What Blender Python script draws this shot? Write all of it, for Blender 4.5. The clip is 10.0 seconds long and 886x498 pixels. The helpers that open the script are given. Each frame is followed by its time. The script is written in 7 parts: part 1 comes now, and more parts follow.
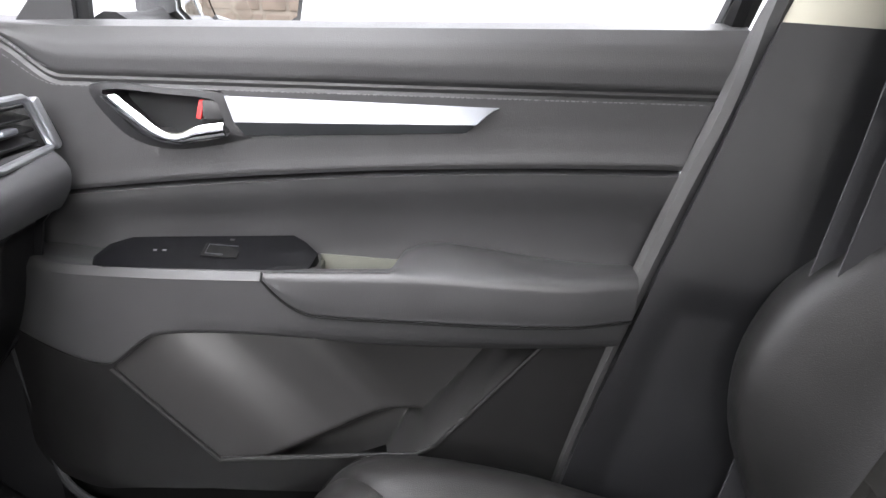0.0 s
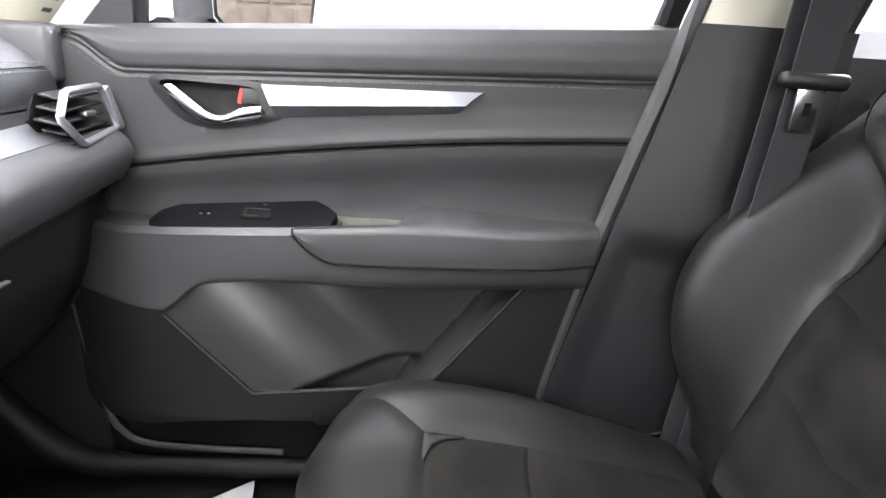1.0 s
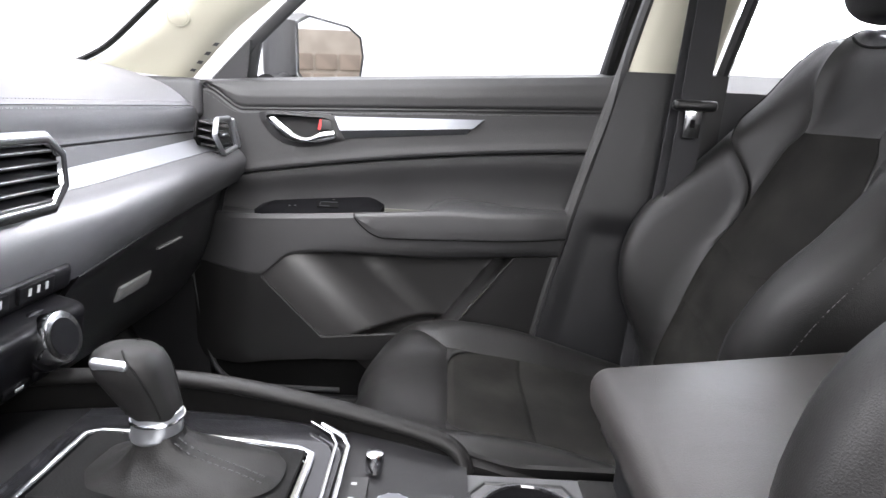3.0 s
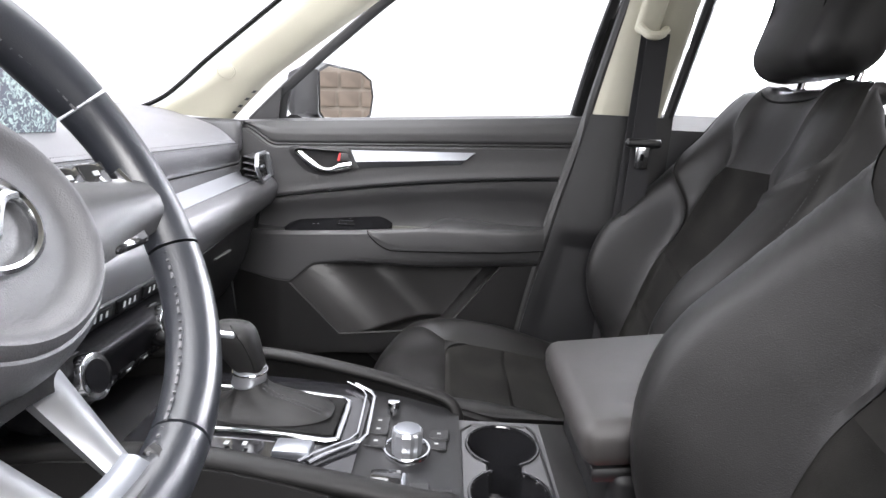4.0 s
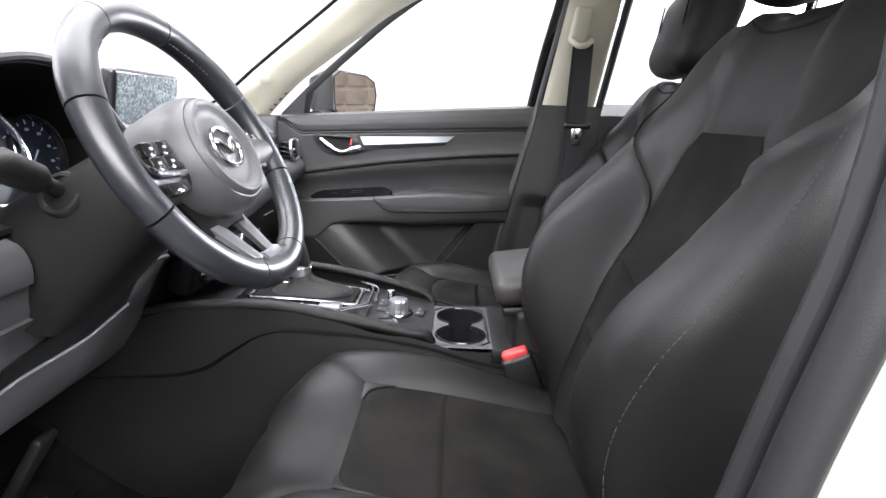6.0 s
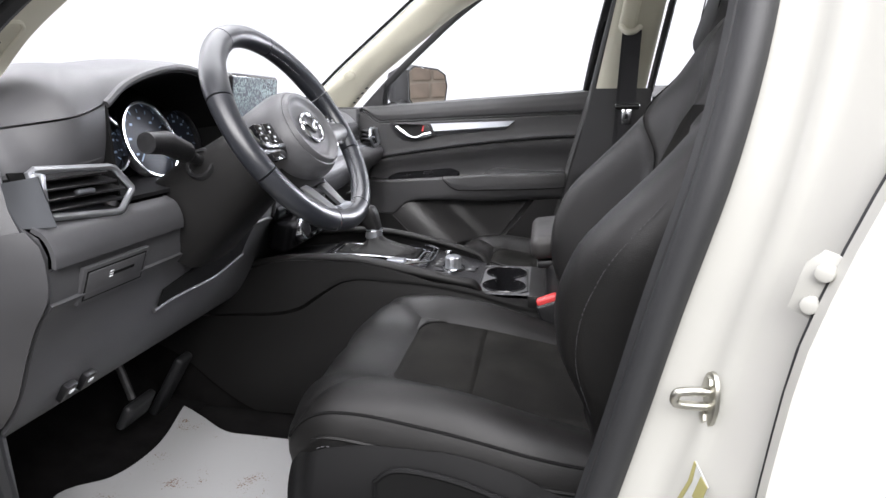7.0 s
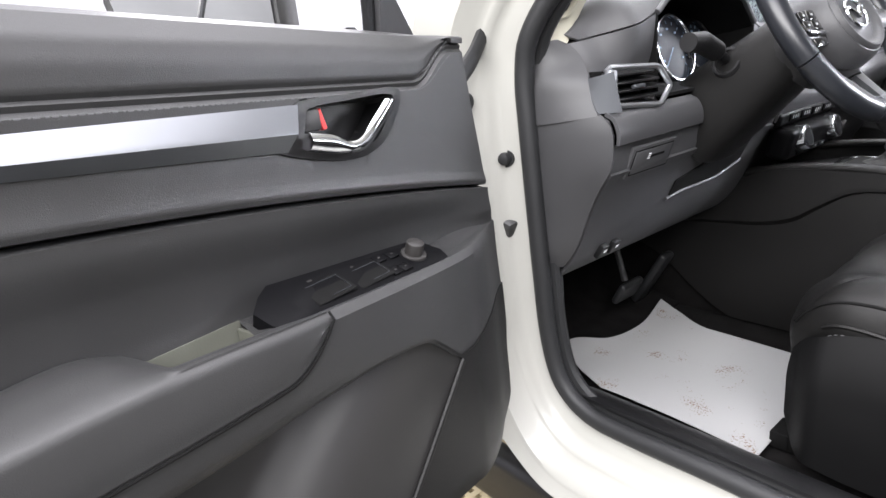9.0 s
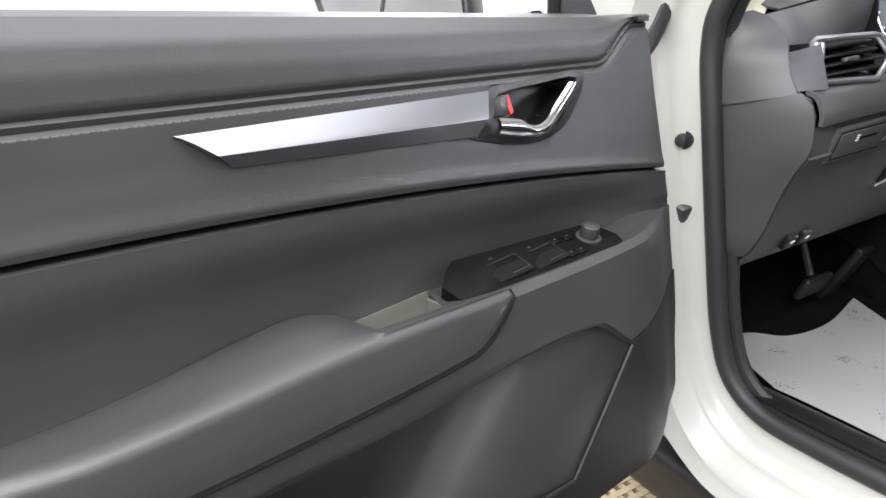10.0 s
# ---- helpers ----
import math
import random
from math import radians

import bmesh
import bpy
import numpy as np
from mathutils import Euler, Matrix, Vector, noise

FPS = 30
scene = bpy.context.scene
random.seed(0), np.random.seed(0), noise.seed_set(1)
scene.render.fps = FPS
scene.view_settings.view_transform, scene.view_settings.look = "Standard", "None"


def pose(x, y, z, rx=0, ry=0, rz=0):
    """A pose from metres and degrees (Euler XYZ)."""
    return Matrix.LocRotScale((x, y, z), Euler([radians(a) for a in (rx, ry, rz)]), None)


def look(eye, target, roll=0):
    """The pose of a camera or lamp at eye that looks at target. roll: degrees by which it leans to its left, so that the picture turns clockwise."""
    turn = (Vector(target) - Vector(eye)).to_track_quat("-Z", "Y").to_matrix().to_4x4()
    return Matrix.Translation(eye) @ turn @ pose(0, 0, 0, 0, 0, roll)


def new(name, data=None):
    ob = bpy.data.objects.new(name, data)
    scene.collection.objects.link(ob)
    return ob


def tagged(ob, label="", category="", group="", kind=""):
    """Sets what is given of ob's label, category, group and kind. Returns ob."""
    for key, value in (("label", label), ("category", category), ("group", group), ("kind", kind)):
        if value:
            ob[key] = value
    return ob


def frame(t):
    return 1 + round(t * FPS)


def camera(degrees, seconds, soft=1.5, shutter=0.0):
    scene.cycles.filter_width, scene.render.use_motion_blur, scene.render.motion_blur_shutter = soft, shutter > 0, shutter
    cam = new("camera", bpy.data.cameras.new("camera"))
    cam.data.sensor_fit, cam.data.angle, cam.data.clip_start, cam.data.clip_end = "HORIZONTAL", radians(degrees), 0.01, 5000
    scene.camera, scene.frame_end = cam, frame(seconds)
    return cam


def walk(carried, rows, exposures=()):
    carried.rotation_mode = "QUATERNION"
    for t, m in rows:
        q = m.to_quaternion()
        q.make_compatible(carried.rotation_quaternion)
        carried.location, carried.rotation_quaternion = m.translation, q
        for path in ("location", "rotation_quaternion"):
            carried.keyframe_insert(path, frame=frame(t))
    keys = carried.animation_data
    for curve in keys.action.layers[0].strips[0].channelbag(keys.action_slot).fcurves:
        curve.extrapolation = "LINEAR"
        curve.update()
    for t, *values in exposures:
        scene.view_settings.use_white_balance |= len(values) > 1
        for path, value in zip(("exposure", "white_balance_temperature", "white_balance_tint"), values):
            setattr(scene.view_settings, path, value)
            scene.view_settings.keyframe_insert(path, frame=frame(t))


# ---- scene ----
cam = camera(75.5, 10.0)
PATH = [
    (0, (-0.063, 0.087, 1.114), (-0.085, 1.954, 0.397), 4.2),
    (0.5, (-0.063, 0.013, 1.109), (-0.064, 1.886, 0.408), 4.2),
    (1, (-0.078, -0.074, 1.096), (-0.039, 1.809, 0.425), 4.0),
    (1.5, (-0.062, -0.164, 1.077), (-0.055, 1.742, 0.47), 3.7),
    (2, (-0.089, -0.248, 1.054), (-0.067, 1.671, 0.493), 3.4),
    (2.5, (-0.084, -0.334, 1.034), (-0.083, 1.603, 0.536), 3.2),
    (3, (-0.091, -0.436, 1.062), (-0.09, 1.504, 0.578), 3.1),
    (3.2, (-0.095, -0.481, 1.072), (-0.09, 1.463, 0.602), 3.0),
    (4.3, (-0.084, -0.724, 1.12), (-0.081, 1.227, 0.678), 2.9),
    (4.5, (-0.078, -0.764, 1.117), (-0.082, 1.185, 0.669), 2.7),
    (5, (-0.068, -0.876, 1.112), (-0.08, 1.073, 0.664), 2.3),
    (5.5, (-0.05, -0.981, 1.106), (-0.066, 0.967, 0.656), 2.0),
    (5.7, (-0.041, -1.026, 1.105), (-0.056, 0.923, 0.654), 1.9),
    (6.8, (0.052, -1.277, 1.097), (-0.176, 0.651, 0.614), 0.1),
    (7, (0.075, -1.307, 1.093), (-0.258, 0.604, 0.606), -0.5),
    (7.5, (0.098, -1.378, 1.073), (-0.52, 0.455, 0.562), -1.9),
    (8, (0.081, -1.43, 1.053), (-0.904, 0.226, 0.515), -3.3),
    (8.5, (0.053, -1.463, 1.036), (-1.241, -0.047, 0.47), -4.7),
    (9, (0.032, -1.495, 1.043), (-1.492, -0.338, 0.461), -6.8),
    (9.5, (0.03, -1.522, 1.05), (-1.653, -0.618, 0.457), -8.2),
    (10, (0.03, -1.533, 1.058), (-1.74, -0.818, 0.461), -8.5),
]
walk(cam, [(t, look(eye, target, roll)) for t, eye, target, roll in PATH],
     [(0, 1.9), (1.5, 1.95), (3, 1.55), (4.5, 1.3), (5.5, 1.38), (7, 0.8), (8.2, 0.9), (10, 0.75)])

# ---- light: a white photo booth with diffuse light all round and ceiling panels ----
world = bpy.data.worlds.new("booth_light")
scene.world = world
world.use_nodes = True
wbg = world.node_tree.nodes["Background"]
wbg.inputs["Color"].default_value = (0.976, 0.960, 1.062, 1)
wbg.inputs["Strength"].default_value = 0.78


def area_lamp(name, eye, target, sx, sy, watts, colour=(1.0, 0.975, 1.03)):
    lamp = bpy.data.lights.new(name, "AREA")
    lamp.shape, lamp.size, lamp.size_y, lamp.energy, lamp.color = "RECTANGLE", sx, sy, watts, colour
    ob = new(name, lamp)
    ob.matrix_world = look(eye, target)
    return ob


area_lamp("booth_ceiling_panel", (0.0, -0.3, 3.5), (0.0, -0.299, 0.0), 4.5, 6.0, 300, (0.995, 0.976, 1.03))
# unseen fill lamp, placed to brighten the dash, wheel and far door
area_lamp("fill_lamp_driver_side", (0.5, -2.9, 2.4), (-0.4, -0.6, 0.8), 3.0, 1.2, 100, (1.0, 0.982, 0.985))
area_lamp("booth_lamp_far_rear", (2.57, 3.53, 2.2), (-0.4, -0.2, 1.0), 1.6, 1.4, 320, (0.97, 0.98, 1.08))
# unseen fill lamp ahead of the windscreen, added to brighten the dash
area_lamp("fill_lamp_front", (-3.0, 0.1, 2.8), (-0.3, 0.0, 0.9), 1.4, 3.0, 40)


# ---- materials ----
def material(name, colour, rough=0.5, metal=0.0, grain=0.0, grain_size=600.0, stain=0.0, stain_size=6.0, coat=0.0, spec=0.5, rough_var=0.0, wrinkle=0.0):
    """Principled surface with fine relief (grain) and slow colour change (stain), at real size."""
    mat = bpy.data.materials.new(name)
    mat.use_nodes = True
    nodes, links = mat.node_tree.nodes, mat.node_tree.links
    bsdf = nodes["Principled BSDF"]
    bsdf.inputs["Base Color"].default_value = (*colour, 1)
    bsdf.inputs["Roughness"].default_value = rough
    bsdf.inputs["Metallic"].default_value = metal
    bsdf.inputs["Coat Weight"].default_value = coat
    bsdf.inputs["Coat Roughness"].default_value = 0.08
    bsdf.inputs["Specular IOR Level"].default_value = spec
    coord = nodes.new("ShaderNodeTexCoord")
    if stain > 0:
        n = nodes.new("ShaderNodeTexNoise")
        n.inputs["Scale"].default_value, n.inputs["Detail"].default_value = stain_size, 5
        links.new(coord.outputs["Object"], n.inputs["Vector"])
        r = nodes.new("ShaderNodeMapRange")
        r.inputs["From Min"].default_value, r.inputs["From Max"].default_value = 0.3, 0.7
        r.inputs["To Min"].default_value, r.inputs["To Max"].default_value = 1 - stain, 1 + stain
        links.new(n.outputs["Fac"], r.inputs["Value"])
        mix = nodes.new("ShaderNodeMix")
        mix.data_type, mix.blend_type = "RGBA", "MULTIPLY"
        mix.inputs["Factor"].default_value = 1.0
        mix.inputs["A"].default_value = (*colour, 1)
        links.new(r.outputs["Result"], mix.inputs["B"])
        links.new(mix.outputs["Result"], bsdf.inputs["Base Color"])
        if rough_var > 0:
            rr = nodes.new("ShaderNodeMapRange")
            rr.inputs["From Min"].default_value, rr.inputs["From Max"].default_value = 0.3, 0.7
            rr.inputs["To Min"].default_value, rr.inputs["To Max"].default_value = rough - rough_var, rough + rough_var
            links.new(n.outputs["Fac"], rr.inputs["Value"])
            links.new(rr.outputs["Result"], bsdf.inputs["Roughness"])
    if grain > 0:
        v = nodes.new("ShaderNodeTexNoise")
        v.inputs["Scale"].default_value, v.inputs["Detail"].default_value = grain_size, 3
        links.new(coord.outputs["Object"], v.inputs["Vector"])
        b = nodes.new("ShaderNodeBump")
        b.inputs["Strength"].default_value, b.inputs["Distance"].default_value = grain, 0.001
        links.new(v.outputs["Fac"], b.inputs["Height"])
        if wrinkle > 0:  # slow waves under the grain
            w = nodes.new("ShaderNodeTexNoise")
            w.inputs["Scale"].default_value, w.inputs["Detail"].default_value, w.inputs["Distortion"].default_value = 9, 2, 0.6
            links.new(coord.outputs["Object"], w.inputs["Vector"])
            b2 = nodes.new("ShaderNodeBump")
            b2.inputs["Strength"].default_value, b2.inputs["Distance"].default_value = wrinkle, 0.01
            links.new(w.outputs["Fac"], b2.inputs["Height"])
            links.new(b2.outputs["Normal"], b.inputs["Normal"])
        links.new(b.outputs["Normal"], bsdf.inputs["Normal"])
    return mat


RIM_LEATHER = material("worn_rim_leather", (0.014, 0.0155, 0.019), 0.33, spec=0.55, grain=0.1, grain_size=1000, stain=0.12, rough_var=0.06)
LEATHER = material("black_leather", (0.0068, 0.0066, 0.0064), 0.47, spec=0.28, wrinkle=0.16, grain=0.35, grain_size=900, stain=0.12, rough_var=0.06)
SUEDE = material("black_suede", (0.0098, 0.0095, 0.0086), 0.95, wrinkle=0.15, grain=0.6, grain_size=1400, stain=0.45, stain_size=14, spec=0.12)
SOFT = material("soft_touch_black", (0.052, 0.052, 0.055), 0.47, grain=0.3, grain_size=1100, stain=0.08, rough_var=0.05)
# copy of the dash trim darkened, since end panels face the side lamp
DASH_END = material("shaded_dash_end", (0.040, 0.040, 0.042), 0.48, grain=0.3, grain_size=1300, stain=0.1, rough_var=0.05)
# SOFT darkened for the doors, which get less light than the dash
DOOR_SOFT = material("shaded_door_trim", (0.0275, 0.0275, 0.028), 0.45, grain=0.3, grain_size=1100, stain=0.12, rough_var=0.06)
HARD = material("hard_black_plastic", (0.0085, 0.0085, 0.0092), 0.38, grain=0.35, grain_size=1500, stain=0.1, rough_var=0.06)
LOWER = material("door_lower_plastic", (0.0068, 0.0066, 0.0066), 0.48, spec=0.32, grain=0.25, grain_size=1500, stain=0.1, rough_var=0.05)
# same plastic as LOWER, lightened for the light on the sloped pocket wall
POCKET_IN = material("lit_pocket_plastic", (0.020, 0.0195, 0.0192), 0.33, spec=0.5, grain=0.2, grain_size=1500, stain=0.1, rough_var=0.04)
LID = material("armrest_leather", (0.0205, 0.0190, 0.0182), 0.5, wrinkle=0.2, grain=0.35, grain_size=900, stain=0.2, rough_var=0.08)
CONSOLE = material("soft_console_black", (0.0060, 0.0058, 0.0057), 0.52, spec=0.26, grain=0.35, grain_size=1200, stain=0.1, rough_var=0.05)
# lightened copy of hard black plastic for parts lit through the doorway
TRIM = material("lit_grained_trim", (0.060, 0.060, 0.063), 0.52, grain=0.4, grain_size=1500, stain=0.1, rough_var=0.06)
# darker, matt copy of SOFT, shading the hollow face under the seam
MATTE = material("shaded_matt_dash", (0.02675, 0.02675, 0.02854), 0.8, grain=0.3, grain_size=1200, stain=0.1, spec=0.25)
INLAY = material("brushed_inlay", (0.19, 0.197, 0.21), 0.36, metal=0.9, grain=0.05, grain_size=2500, stain=0.05)
STRIP = material("brushed_strip", (0.30, 0.31, 0.33), 0.42, metal=0.9, grain=0.05, grain_size=2500, stain=0.05)
DARK = material("matt_black", (0.004, 0.004, 0.004), 0.8, spec=0.15, grain=0.3, stain=0.2)
SEAM_THREAD = material("light_grey_thread", (0.12, 0.12, 0.125), 0.8)
SEAT_THREAD = material("dark_grey_thread", (0.032, 0.032, 0.034), 0.8)
THREAD = material("grey_thread", (0.10, 0.10, 0.105), 0.8)
SILVER = material("satin_silver", (0.25, 0.262, 0.285), 0.36, metal=0.9, grain=0.05, grain_size=2500, stain=0.04)
# copy of SILVER darkened for a plate angled into dim reflections
SHADED_SILVER = material("shaded_silver", (0.115, 0.12, 0.13), 0.34, metal=0.9, grain=0.05, grain_size=2500, stain=0.06)
SPOKE = material("spoke_silver", (0.5, 0.515, 0.54), 0.30, metal=0.9, grain=0.05, grain_size=2500, stain=0.04)
CHROME = material("chrome", (0.62, 0.63, 0.65), 0.14, metal=1.0, stain=0.03)
PIANO = material("piano_black", (0.01, 0.01, 0.011), 0.1, coat=0.4, stain=0.1)
CREAM = material("cream_trim", (0.55, 0.53, 0.43), 0.75, grain=0.2, grain_size=900, stain=0.04)
PAINT = material("white_car_paint", (0.385, 0.382, 0.352), 0.36, coat=0.2, stain=0.03, stain_size=4)
GREYSEAL = material("grey_seal", (0.0428, 0.0428, 0.0428), 0.5, grain=0.2, grain_size=700, stain=0.1)
RUBBER = material("black_rubber", (0.013, 0.0135, 0.0145), 0.55, grain=0.2, grain_size=700, stain=0.2)
RED = material("red_plastic", (0.55, 0.045, 0.045), 0.4, stain=0.05)
# darker, duller copy of HARD that keeps lamp-facing covers in shade
VALANCE = material("shaded_hard_plastic", (0.0042, 0.0042, 0.0044), 0.5, spec=0.18, grain=0.35, grain_size=1500, stain=0.1, rough_var=0.06)
WEB = material("seat_belt_webbing", (0.02616, 0.02616, 0.02854), 0.8, grain=0.6, grain_size=1500, stain=0.05)
CARPET = material("black_carpet", (0.006, 0.0056, 0.0056), 1.0, grain=1.0, grain_size=900, stain=0.4, stain_size=25, spec=0.1)
STEEL = material("zinc_steel", (0.55, 0.54, 0.48), 0.32, metal=1.0, grain=0.2, grain_size=300, stain=0.15, stain_size=60)
GUNMETAL = material("dirty_dark_steel", (0.10, 0.10, 0.10), 0.45, metal=0.8, grain=0.3, grain_size=300, stain=0.3, stain_size=60)
GREYLABEL = material("label_grey", (0.30, 0.31, 0.31), 0.6)
PAPERLABEL = material("label_paper", (0.42, 0.43, 0.42), 0.6, stain=0.1, stain_size=80)
SWITCH = material("satin_switch_black", (0.0042, 0.0042, 0.0048), 0.40, spec=0.05, stain=0.1)
CUP = material("cup_lining", (0.090, 0.092, 0.076), 0.6, grain=0.2, stain=0.1)
LATCH = material("latch_grey", (0.16, 0.16, 0.16), 0.5, grain=0.2, stain=0.1)
WHITEPRINT = material("white_print", (0.75, 0.76, 0.78), 0.6)
BLUEPRINT = material("pale_blue_print", (0.22, 0.30, 0.42), 0.6)
OLIVE = material("olive_label", (0.27, 0.25, 0.10), 0.6)
BLUEGREY = material("gauge_face", (0.012, 0.015, 0.022), 0.55, stain=0.1, spec=0.15)


def glass_material(name, tint=(1, 1, 1), rough=0.0):
    mat = bpy.data.materials.new(name)
    mat.use_nodes = True
    bsdf = mat.node_tree.nodes["Principled BSDF"]
    bsdf.inputs["Base Color"].default_value = (*tint, 1)
    bsdf.inputs["Transmission Weight"].default_value = 1.0
    bsdf.inputs["Roughness"].default_value = rough
    bsdf.inputs["IOR"].default_value = 1.12
    return mat


GLASS = glass_material("window_glass", (0.97, 0.99, 0.98))
MIRROR = material("mirror_glass", (0.86, 0.87, 0.88), 0.02, metal=1.0)


def screen_material():
    """Dark display glass, smeared and dusty."""
    mat = material("dusty_screen", (0.02, 0.03, 0.035), 0.25, coat=0.3)
    nodes, links = mat.node_tree.nodes, mat.node_tree.links
    coord = nodes.new("ShaderNodeTexCoord")
    n = nodes.new("ShaderNodeTexNoise")
    n.inputs["Scale"].default_value, n.inputs["Detail"].default_value, n.inputs["Distortion"].default_value = 120, 12, 1.6
    links.new(coord.outputs["Object"], n.inputs["Vector"])
    ramp = nodes.new("ShaderNodeValToRGB")
    ramp.color_ramp.elements[0].position, ramp.color_ramp.elements[0].color = 0.46, (0.045, 0.05, 0.06, 1)
    ramp.color_ramp.elements[1].position, ramp.color_ramp.elements[1].color = 0.74, (0.22, 0.28, 0.26, 1)
    links.new(n.outputs["Fac"], ramp.inputs["Fac"])
    links.new(ramp.outputs["Color"], nodes["Principled BSDF"].inputs["Base Color"])
    return mat


SCREEN = screen_material()


def paper_material():
    """White paper floor mat with a few brown specks of dirt."""
    mat = material("paper_mat", (0.72, 0.72, 0.74), 0.8)
    nodes, links = mat.node_tree.nodes, mat.node_tree.links
    coord = nodes.new("ShaderNodeTexCoord")
    fine, slow = nodes.new("ShaderNodeTexNoise"), nodes.new("ShaderNodeTexNoise")
    fine.inputs["Scale"].default_value, fine.inputs["Detail"].default_value = 260, 4
    slow.inputs["Scale"].default_value, slow.inputs["Detail"].default_value = 16, 2
    mul = nodes.new("ShaderNodeMath")
    mul.operation = "MULTIPLY"
    for n in (fine, slow):
        links.new(coord.outputs["Object"], n.inputs["Vector"])
    links.new(fine.outputs["Fac"], mul.inputs[0])
    links.new(slow.outputs["Fac"], mul.inputs[1])
    ramp = nodes.new("ShaderNodeValToRGB")
    ramp.color_ramp.elements[0].position, ramp.color_ramp.elements[0].color = 0.375, (0.30, 0.30, 0.30, 1)
    ramp.color_ramp.elements[1].position, ramp.color_ramp.elements[1].color = 0.425, (0.15, 0.10, 0.07, 1)
    links.new(mul.outputs["Value"], ramp.inputs["Fac"])
    links.new(ramp.outputs["Color"], nodes["Principled BSDF"].inputs["Base Color"])
    return mat


PAPER = paper_material()


# ---- helpers for meshes ----
def curve(x, pts):
    """Smooth curve through (x, y) points, held flat beyond its ends."""
    if x <= pts[0][0]:
        return pts[0][1]
    if x >= pts[-1][0]:
        return pts[-1][1]
    for i in range(len(pts) - 1):
        (x0, y0), (x1, y1) = pts[i], pts[i + 1]
        if x <= x1:
            d = (y1 - y0) / (x1 - x0)
            dp = d if i == 0 else (y0 - pts[i - 1][1]) / (x0 - pts[i - 1][0])
            dn = d if i + 2 >= len(pts) else (pts[i + 2][1] - y1) / (pts[i + 2][0] - x1)
            m0 = 0 if dp * d <= 0 else (dp + d) / 2
            m1 = 0 if dn * d <= 0 else (dn + d) / 2
            h, t = x1 - x0, (x - x0) / (x1 - x0)
            return (2 * t**3 - 3 * t**2 + 1) * y0 + (t**3 - 2 * t**2 + t) * h * m0 + (3 * t**2 - 2 * t**3) * y1 + (t**3 - t**2) * h * m1
    return pts[-1][1]


def lerp(a, b, t):
    return a + (b - a) * t


def smooth01(t):
    t = max(0.0, min(1.0, t))
    return t * t * (3 - 2 * t)


def softer(t):
    t = max(0.0, min(1.0, t))
    return t**3 * (10 - 15 * t + 6 * t * t)


def part(name, bm, mat, parent=None, label="", smooth=True, m=None, flip=False):
    """Link a bmesh as one mesh object, under a thing or a part if one is given."""
    if m is not None:
        bmesh.ops.transform(bm, matrix=m, verts=bm.verts)
    if flip:
        bmesh.ops.reverse_faces(bm, faces=bm.faces)
    me = bpy.data.meshes.new(name)
    bm.to_mesh(me)
    bm.free()
    if smooth:
        me.shade_smooth()
        me.set_sharp_from_angle(angle=radians(38))
    me.materials.append(mat)
    ob = new(name, me)
    if parent is not None:
        ob.parent = parent
        if parent.type == "EMPTY":
            ob.matrix_parent_inverse = Matrix.Translation(parent.location).inverted()
    if label:
        ob["label"] = label
    return ob


def thing(name, at, label, category, group="", kind=""):
    ob = new(name)
    ob.empty_display_size = 0.05
    ob.location = at
    return tagged(ob, label, category, group, kind)


def sheet(fn, nu, nv, thick=0.0, loop_u=False):
    """A surface fn(u, v), u and v from 0 to 1; thick > 0 gives it a back and edges."""
    bm = bmesh.new()
    rows = []
    nu_n = nu if loop_u else nu + 1
    for j in range(nv + 1):
        rows.append([bm.verts.new(fn(i / nu, j / nv)) for i in range(nu_n)])
    for j in range(nv):
        for i in range(nu):
            k = (i + 1) % nu_n
            bm.faces.new((rows[j][i], rows[j][k], rows[j + 1][k], rows[j + 1][i]))
    if thick:
        bm.normal_update()
        back = [[bm.verts.new(v.co - v.normal * thick) for v in r] for r in rows]
        for j in range(nv):
            for i in range(nu):
                k = (i + 1) % nu_n
                bm.faces.new((back[j][i], back[j + 1][i], back[j + 1][k], back[j][k]))
        edge = [[(rows[0][i], back[0][i]) for i in range(nu_n)], [(rows[nv][i], back[nv][i]) for i in range(nu_n)]]
        for line in edge:
            for i in range(nu):
                p, q = line[i], line[(i + 1) % nu_n]
                bm.faces.new((p[0], p[1], q[1], q[0]))
        if not loop_u:
            for i in (0, nu):
                for j in range(nv):
                    bm.faces.new((rows[j][i], rows[j + 1][i], back[j + 1][i], back[j][i]))
        bmesh.ops.recalc_face_normals(bm, faces=bm.faces)
    return bm


def loft(sections, caps=True):
    """Closed rings joined one after another."""
    bm = bmesh.new()
    rings = [[bm.verts.new(p) for p in s] for s in sections]
    n = len(rings[0])
    for a, b in zip(rings, rings[1:]):
        for i in range(n):
            k = (i + 1) % n
            bm.faces.new((a[i], a[k], b[k], b[i]))
    if caps:
        bm.faces.new(rings[0][::-1])
        bm.faces.new(rings[-1])
    bmesh.ops.recalc_face_normals(bm, faces=bm.faces)
    return bm


